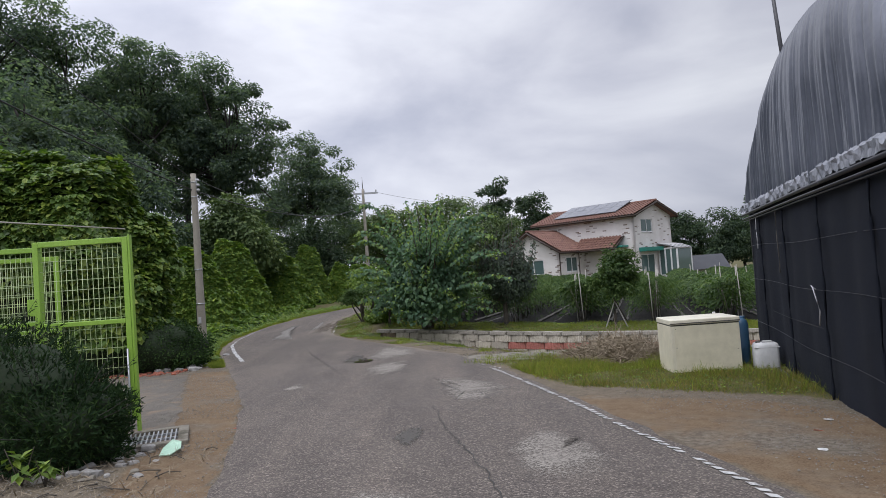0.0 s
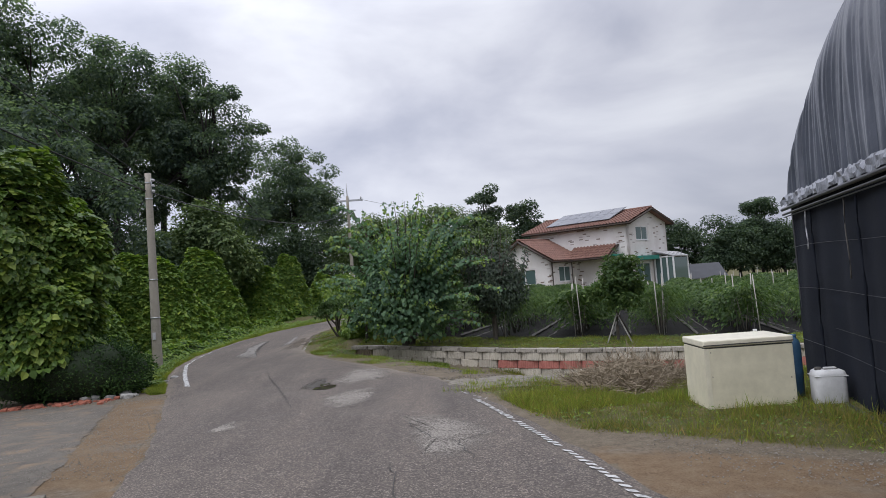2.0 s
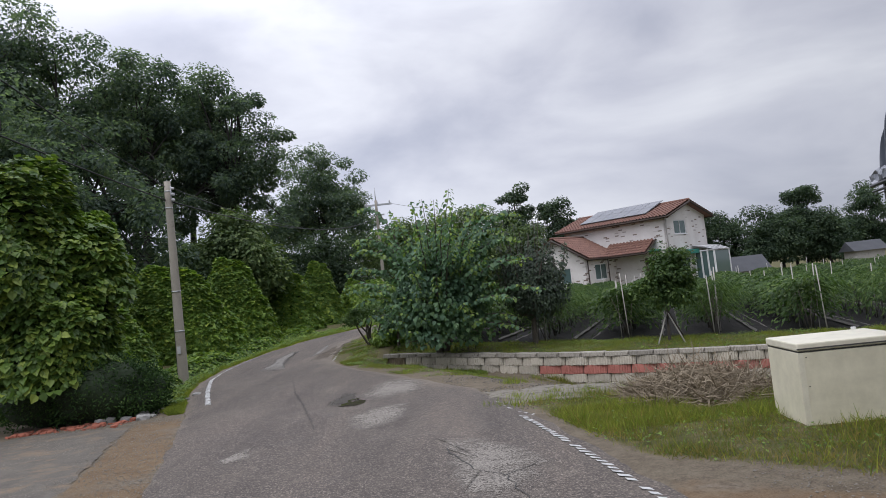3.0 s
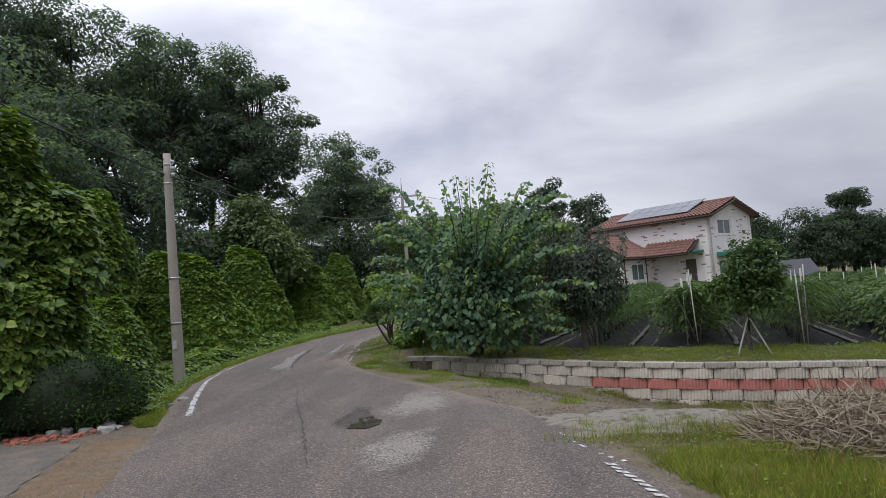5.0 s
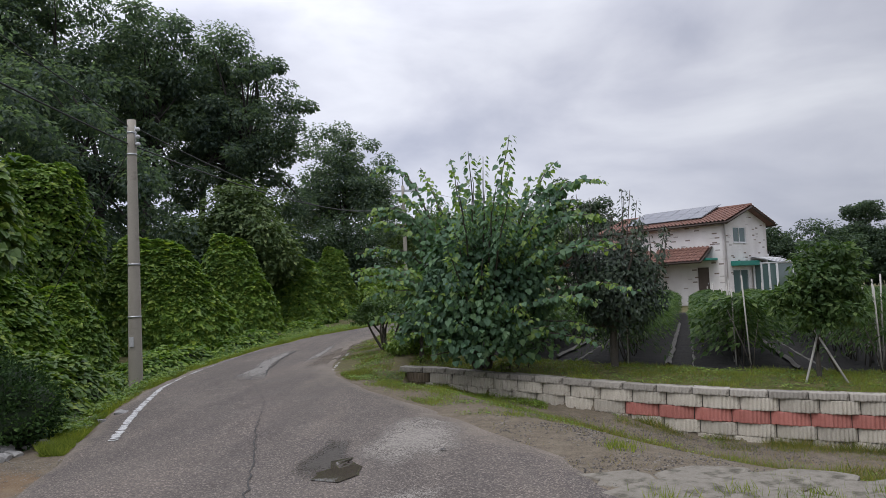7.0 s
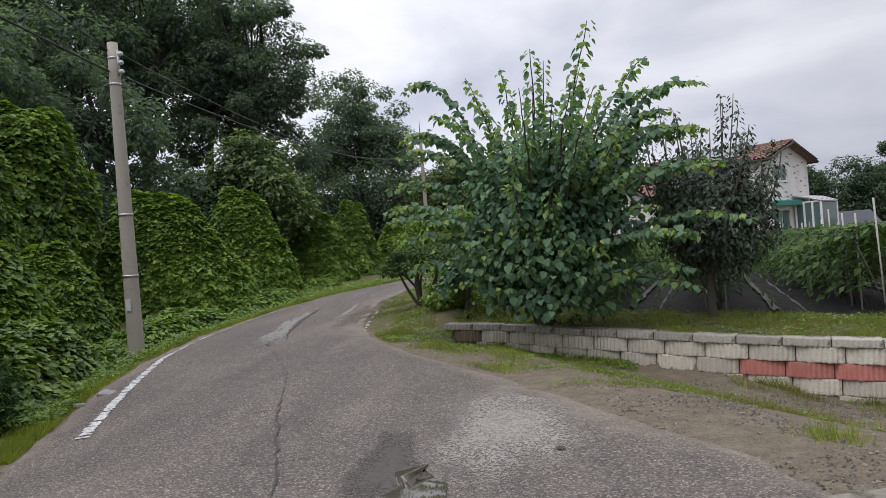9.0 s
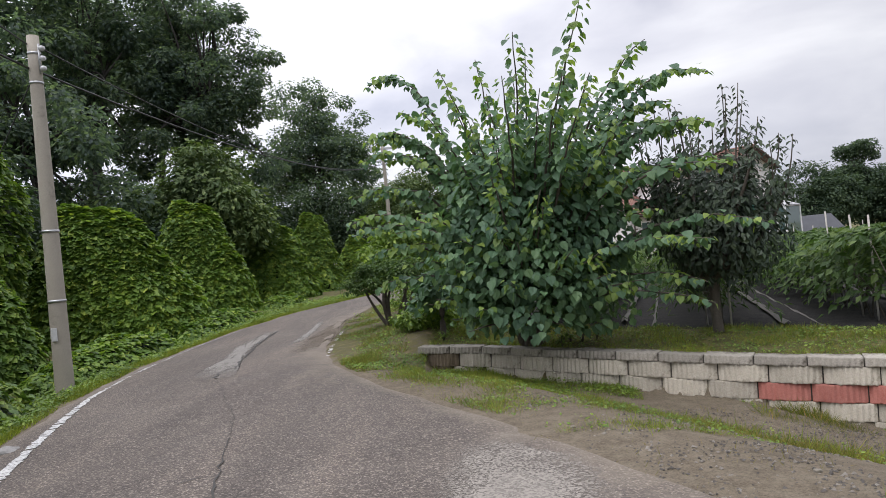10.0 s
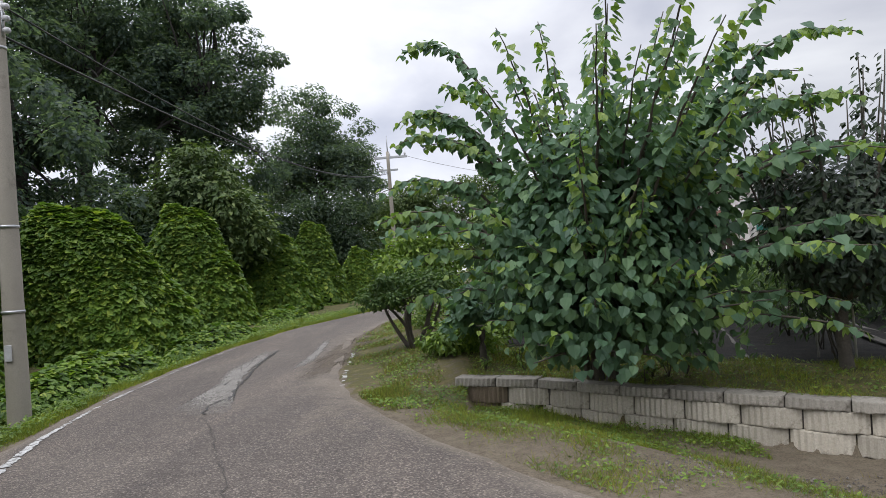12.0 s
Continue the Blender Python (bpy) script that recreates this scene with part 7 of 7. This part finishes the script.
def outbuilding(at, w, d, h, rise, rz, label):
    e = thing("outbuilding", at, label, "building", rz=rz)
    boxpart("wall", (-w / 2, w / 2, -d / 2, d / 2, 0, h), M["concrete"], e, "", 0.02)
    bm = bmesh.new()
    vs = [bm.verts.new(p) for p in ((-w / 2 - 0.4, -d / 2 - 0.4, h - 0.05), (w / 2 + 0.4, -d / 2 - 0.4, h - 0.05), (w / 2 + 0.4, 0, h + rise), (-w / 2 - 0.4, 0, h + rise), (-w / 2 - 0.4, d / 2 + 0.4, h - 0.05), (w / 2 + 0.4, d / 2 + 0.4, h - 0.05))]
    for f in ((0, 1, 2, 3), (3, 2, 5, 4), (0, 3, 4), (1, 5, 2), (0, 4, 5, 1)):
        bm.faces.new([vs[i] for i in f])
    part("roof", bm, M["grey_roof"], e, "dark grey pitched roof")
    return e


outbuilding((26.6, 64, -0.9), 3.2, 5, 1.3, 1.3, -8, "low outbuilding with a dark grey roof")
outbuilding((44.5, 76, -0.6), 2.6, 4, 1.6, 1.0, -10, "distant shed with a grey roof behind the crops")


# ---- clutter by the gate and the wall ----
def chunk(name, x, y, s, material, label, category, group, seed, zf=terrain, flat=0.6, sink=0.3):
    rnd_ = random.Random(seed)
    bm = bmesh.new()
    bmesh.ops.create_icosphere(bm, subdivisions=2, radius=1.0)
    sc = Vector((s * rnd_.uniform(0.7, 1.3), s * rnd_.uniform(0.6, 1.0), s * flat * rnd_.uniform(0.7, 1.1)))
    for v_ in bm.verts:
        n_ = v_.co.normalized()
        c = Vector([max(-0.72, min(0.72, q)) for q in n_]) * (1 + 0.25 * noise.noise(n_ * 1.8 + Vector((seed, 0, 0))))
        v_.co = Vector((c.x * sc.x, c.y * sc.y, c.z * sc.z))
    ob = part(name, bm, M[material])
    ob.matrix_basis = pose(x, y, zf(x, y) + sc.z * (0.6 - sink), rnd_.uniform(-12, 12), rnd_.uniform(-12, 12), rnd_.uniform(0, 360))
    return tagged(ob, label, category, group)


rnd = random.Random(31)
for k in range(85):
    x = rnd.uniform(-6.2, -4.3)
    chunk("brick_piece", x, 12.6 + rnd.uniform(-0.3, 0.45), rnd.uniform(0.03, 0.095), "brick", "broken red brick at the bush's foot", "brick", "broken bricks", k)
for k in range(34):
    chunk("rubble_stone", rnd.uniform(-5.0, -3.9), rnd.uniform(12.9, 14.4), rnd.uniform(0.06, 0.17), "rubble", "grey rubble stone at the road edge", "stone", "rubble stones", k + 60)
for k in range(10):
    chunk("verge_stone", rnd.uniform(-5.0, -4.2), rnd.uniform(14.6, 16.6), rnd.uniform(0.05, 0.13), "rubble", "pale stone on the road edge", "stone", "verge stones", k + 90)
for k in range(20):
    chunk("rubble_stone", rnd.uniform(-2.2, -1.0), rnd.uniform(3.3, 4.4), rnd.uniform(0.03, 0.1), "rubble", "pale rubble beside the drain grate", "stone", "stones by the drain", k + 120)
for k in range(40):
    y = rnd.uniform(9.5, 15.5)
    x = table(ROAD_R, y) + rnd.uniform(0.3, 3.0)
    chunk("gravel_stone", x, y, rnd.uniform(0.015, 0.04), "slab", "loose stone on bare ground", "stone", "loose stones before the wall", k + 160)

def gravel(name, label, n, place, lo, hi, material, lift=0.004):
    """Small broken stones lying loose, too many to count."""
    tri = np.array([(0.9, 0, 0), (-0.5, 0.75, 0), (-0.45, -0.8, 0), (0.1, 0.05, 0.75), (0, 0, -0.5)])
    fac = np.array([(0, 1, 3), (1, 2, 3), (2, 0, 3), (1, 0, 4), (2, 1, 4), (0, 2, 4)])
    pts = [q for q in (place() for _ in range(n)) if q is not None]
    P_ = np.array([(x, y, terrain(x, y) + lift) for x, y in pts])
    ang, sz = RNG.uniform(0, 2 * np.pi, len(P_)), RNG.uniform(lo, hi, len(P_)) * RNG.uniform(0.5, 1.0, len(P_))
    c_, s_ = np.cos(ang)[:, None], np.sin(ang)[:, None]
    v_ = np.stack([tri[None, :, 0] * c_ - tri[None, :, 1] * s_, tri[None, :, 0] * s_ + tri[None, :, 1] * c_, np.broadcast_to(tri[None, :, 2], (len(P_), 5)) * 0.8], axis=-1)
    v_ = v_ * (sz[:, None, None]) * RNG.uniform(0.6, 1.3, (len(P_), 5, 1)) + P_[:, None, :]
    f_ = fac[None] + (np.arange(len(P_)) * 5)[:, None, None]
    return tagged(child(name, fast_mesh(name, v_, f_, 3, M[material])), label, "gravel", kind="stuff")


def bare_ground():
    x, y = R.uniform(0.6, 8.0), R.uniform(9.8, 17.2)
    if y > wall_y(x) - 0.1 or x < table(ROAD_R, y) - 0.25 or noise.noise((x * 1.2, y * 1.2, 12)) < -0.25 + 0.3 * R.random():
        return None
    return (x, y) if cover(x, y)[0] < 0.5 else None


def right_shoulder():
    y = R.uniform(-2.0, 6.5)
    x = table(ROAD_R, y) + 0.3 + 3.2 * R.random() ** 0.6
    return (x, y) if noise.noise((x, y, 15)) > -0.3 + 0.4 * R.random() and cover(x, y)[0] < 0.4 else None


def left_shoulder():
    y = R.uniform(2.0, 13.0)
    x = table(ROAD_L, y) + 0.15 - 2.8 * R.random()
    return (x, y) if noise.noise((x, y, 25)) > -0.3 + 0.4 * R.random() else None


gravel("gravel", "dark broken gravel on bare ground before the wall", 16000, bare_ground, 0.008, 0.024, "chips_dark")
gravel("gravel", "pale broken gravel on bare ground before the wall", 7000, bare_ground, 0.008, 0.026, "chips_pale")
gravel("gravel", "grey gravel along the muddy shoulder", 18000, right_shoulder, 0.006, 0.018, "chips_pale")
gravel("gravel", "grey gravel on the gate apron and bare soil", 16000, left_shoulder, 0.006, 0.018, "chips_pale", 0.014)
grass_area("sparse_grass", "thin dry grass scattered on bare ground", 5200, bare_ground, 0.06, "grass_dry", 1.0)

# concrete apron and drain beside the gate
decal("driveway", [(-5.9, 12.3), (-3.95, 12.2), (-3.6, 11.1), (-2.5, 8.1), (-1.85, 6.4), (-1.6, 5.5), (-2.3, 5.4), (-6.5, 9.0)], M["drive"], "worn grey driveway apron by the gate", "driveway", 0.014, zf=terrain, rough=0.07)
drain = thing("drain_grate", (-1.62, 4.85, terrain(-1.62, 4.85) + 0.02), "square steel drain grate in a concrete rim", "drain grate", rz=20)
for d in ((-0.36, 0.36, -0.36, -0.27, -0.04, 0.03), (-0.36, 0.36, 0.27, 0.36, -0.04, 0.03), (-0.36, -0.27, -0.27, 0.27, -0.04, 0.03), (0.27, 0.36, -0.27, 0.27, -0.04, 0.03)):
    boxpart("rim", d, M["slab"], drain, "concrete rim", 0.01)
for k in range(14):
    x = -0.25 + 0.5 * k / 13
    boxpart("bar", (x - 0.006, x + 0.006, -0.27, 0.27, -0.01, 0.018), M["steel"], drain, "", 0.001)
for y in (-0.1, 0.1):
    boxpart("bar", (-0.27, 0.27, y - 0.008, y + 0.008, -0.005, 0.02), M["steel"], drain, "", 0.001)
boxpart("sump", (-0.27, 0.27, -0.27, 0.27, -0.12, -0.03), M["crack"], drain, "dark sump", 0.001)
drain.scale = (1.25, 1.25, 1.0)
lit = bmesh.new()
ring = [lit.verts.new(p) for p in ((-0.1, -0.02, 0.0), (0.02, -0.06, 0.01), (0.11, 0.0, 0.06), (0.08, 0.1, 0.1), (-0.02, 0.13, 0.12), (-0.1, 0.08, 0.05))]
ring2 = [lit.verts.new(v_.co + Vector((0, 0.004, -0.008))) for v_ in ring]
lit.faces.new(ring)
lit.faces.new(ring2[::-1])
for i in range(6):
    lit.faces.new((ring[i], ring2[i], ring2[(i + 1) % 6], ring[(i + 1) % 6]))
lo = part("plastic_scrap", lit, M["litter"])
lo.location = (-1.02, 4.05, terrain(-1.02, 4.05) + 0.01)
tagged(lo, "pale green plastic scrap on bare soil", "litter")
for k, (x, y) in enumerate(((-0.75, 5.3), (-0.35, 5.6), (-1.9, 3.6), (4.9, 3.2), (4.6, 2.6), (5.2, 3.6), (-4.6, 15.2), (-4.4, 14.8), (-4.9, 15.6))):
    chunk("paper_scrap", x, y, 0.06, "upvc" if k % 3 else "brick", "small scrap of rubbish on the ground", "litter", "scraps of litter", k + 300, flat=0.12)

# broken slabs in the bare ground before the wall
rnd = random.Random(17)
slabs = [(2.7, 11.2, 0.5, 0.32), (3.35, 11.45, 0.48, 0.28), (3.95, 11.2, 0.42, 0.3), (3.3, 10.85, 0.45, 0.26), (2.75, 10.6, 0.4, 0.25), (3.85, 10.7, 0.36, 0.25), (3.0, 11.75, 0.45, 0.2), (3.8, 11.75, 0.5, 0.2), (4.5, 11.5, 0.35, 0.25), (2.35, 11.6, 0.3, 0.18), (3.4, 10.4, 0.4, 0.18)]
for k, (x, y, rx, ry) in enumerate(slabs):
    bm = bmesh.new()
    pts = blob(0, 0, rx * 1.05, ry * 1.1, k * 3.0, 9, 0.7)
    top = [bm.verts.new((a, b, 0.004)) for a, b in pts]
    ins = [bm.verts.new((a * 0.94, b * 0.94, 0.018)) for a, b in pts]
    bot = [bm.verts.new((a, b, -0.08)) for a, b in pts]
    bm.faces.new(ins)
    for i in range(9):
        j = (i + 1) % 9
        bm.faces.new((top[i], top[j], ins[j], ins[i]))
        bm.faces.new((bot[i], bot[j], top[j], top[i]))
    ob = part("paving_slab", bm, M["slab"])
    ob.matrix_basis = pose(x, y, terrain(x, y), rnd.uniform(-2, 2), rnd.uniform(-2, 2), rnd.uniform(-20, 20))
    tagged(ob, "broken mossy concrete slab in bare ground", "paving slab", "broken slabs before the wall")


def tuft(x, y, r, n, h, seed, mat="grass_lush"):
    rr = random.Random(seed)
    P_ = [(x + r * rr.gauss(0, 0.5), y + r * rr.gauss(0, 0.5)) for _ in range(n)]
    pos = np.array([(a, b, terrain(a, b) - 0.01) for a, b in P_])
    ang = np.array([rr.uniform(0, 6.28) for _ in P_])
    ob = leaves("grass_tuft", pos, np.stack([np.cos(ang), np.sin(ang), 0.2 + 0 * ang], 1), np.array([(rr.gauss(0, 0.5), rr.gauss(0, 0.5), 1) for _ in P_]), np.array([h * rr.uniform(0.5, 1.2) for _ in P_]), "blade", M[mat])
    tagged(ob, "tuft of grass in bare ground", "grass tuft", kind="stuff")


for k, (x, y, r, n, h) in enumerate(((2.55, 12.9, 0.22, 160, 0.14), (3.1, 11.1, 0.2, 120, 0.1), (3.6, 11.0, 0.2, 120, 0.1), (3.0, 10.5, 0.25, 150, 0.12), (2.5, 11.0, 0.2, 110, 0.12), (4.2, 11.0, 0.25, 150, 0.12), (3.6, 11.6, 0.2, 100, 0.08), (2.35, 10.2, 0.3, 160, 0.14), (4.3, 12.4, 0.3, 140, 0.1), (1.6, 14.9, 0.25, 120, 0.1), (3.9, 13.6, 0.2, 90, 0.1), (-1.9, 4.3, 0.15, 40, 0.1))):
    tuft(x, y, r, n, h, k)


def weed(x, y, h, n, size, seed, mat="bright", label="broad-leaved weed at the bush's foot"):
    rr = random.Random(seed)
    e = thing("weed", (x, y, terrain(x, y)), label, "weed", "broad-leaved weeds")
    runs_, P_, F_, T_ = [], [], [], []
    for k in range(n):
        a, l = rr.uniform(0, 6.28), rr.uniform(0.4, 1.0) * h
        t = Vector((0.35 * l * math.cos(a), 0.35 * l * math.sin(a), l))
        runs_.append(([(0, 0, 0), t * 0.5, t], [0.006, 0.005, 0.003]))
        for j in range(5):
            b = rr.uniform(0, 6.28)
            P_.append(tuple(t * (0.55 + 0.1 * j)))
            F_.append((math.cos(b) * 0.4, math.sin(b) * 0.4, 0.9))
            T_.append((math.cos(b), math.sin(b), -0.1))
    tubes("stem", runs_, M["bark"], e, sides=4)
    leaves("foliage", P_, F_, T_, size, "oval", M[mat], e)


weed(-1.95, 3.2, 0.35, 5, 0.13, 1)
weed(-1.72, 3.15, 0.25, 4, 0.12, 2)
for k in range(26):
    weed(-5.9 - 0.06 * k + rnd.uniform(-0.3, 0.3), 15.2 + 0.16 * k + rnd.uniform(-0.4, 0.4), rnd.uniform(0.3, 0.6), 5, 0.12, k + 10, "grape", "leafy weed on the verge")
for k in range(10):
    weed(rnd.uniform(-5.6, -4.8), rnd.uniform(13.6, 16.0), rnd.uniform(0.2, 0.45), 4, 0.1, k + 40, "grape", "leafy weed on the verge")
for k in range(8):
    x = rnd.uniform(-0.3, 2.2)
    weed(x, wall_y(x) + rnd.uniform(0.3, 1.2), rnd.uniform(0.15, 0.35), 5, 0.08, k + 60, "bright", "low leafy weed behind the wall")

# broken slab pieces, roots and twigs by the drain
rnd = random.Random(52)
for k in range(26):
    chunk("rubble_stone", rnd.uniform(-2.3, -0.95), rnd.uniform(3.2, 4.35), rnd.uniform(0.025, 0.085), "slab" if k % 3 else "rubble", "muddy broken stone beside the drain grate", "stone", "stones by the drain", k + 420, flat=0.45)
for k in range(46):
    x, y, a_, l_ = rnd.uniform(-2.4, -0.7), rnd.uniform(2.6, 4.3), rnd.uniform(0, 6.28), rnd.uniform(0.1, 0.38)
    z = terrain(x, y) + 0.015
    tagged(tubes("twig", [([(x, y, z), (x + 0.5 * l_ * math.cos(a_ + 0.2), y + 0.5 * l_ * math.sin(a_ + 0.2), z + 0.02), (x + l_ * math.cos(a_), y + l_ * math.sin(a_), z + 0.004)], [0.006, 0.005, 0.003])], M["bark"], sides=5), "dry twig lying on bare soil", "twig", "twigs by the drain")
# dead stalks and straw by the drain
rnd = random.Random(12)
P, F, T, S = [], [], [], []
for k in range(900):
    x, y = rnd.uniform(-2.6, -0.5), rnd.uniform(1.9, 4.1)
    P.append((x, y, terrain(x, y) + 0.02 * rnd.random() + 0.01))
    F.append((rnd.gauss(0, 0.5), rnd.gauss(0, 0.5), 1))
    T.append((rnd.gauss(0, 1), rnd.gauss(0, 1), rnd.gauss(0, 0.12)))
    S.append(rnd.uniform(0.04, 0.16))
tagged(leaves("dead_stalks", P, F, T, S, "blade", M["straw"]), "dead stalks and straw on bare soil", "straw", kind="stuff")
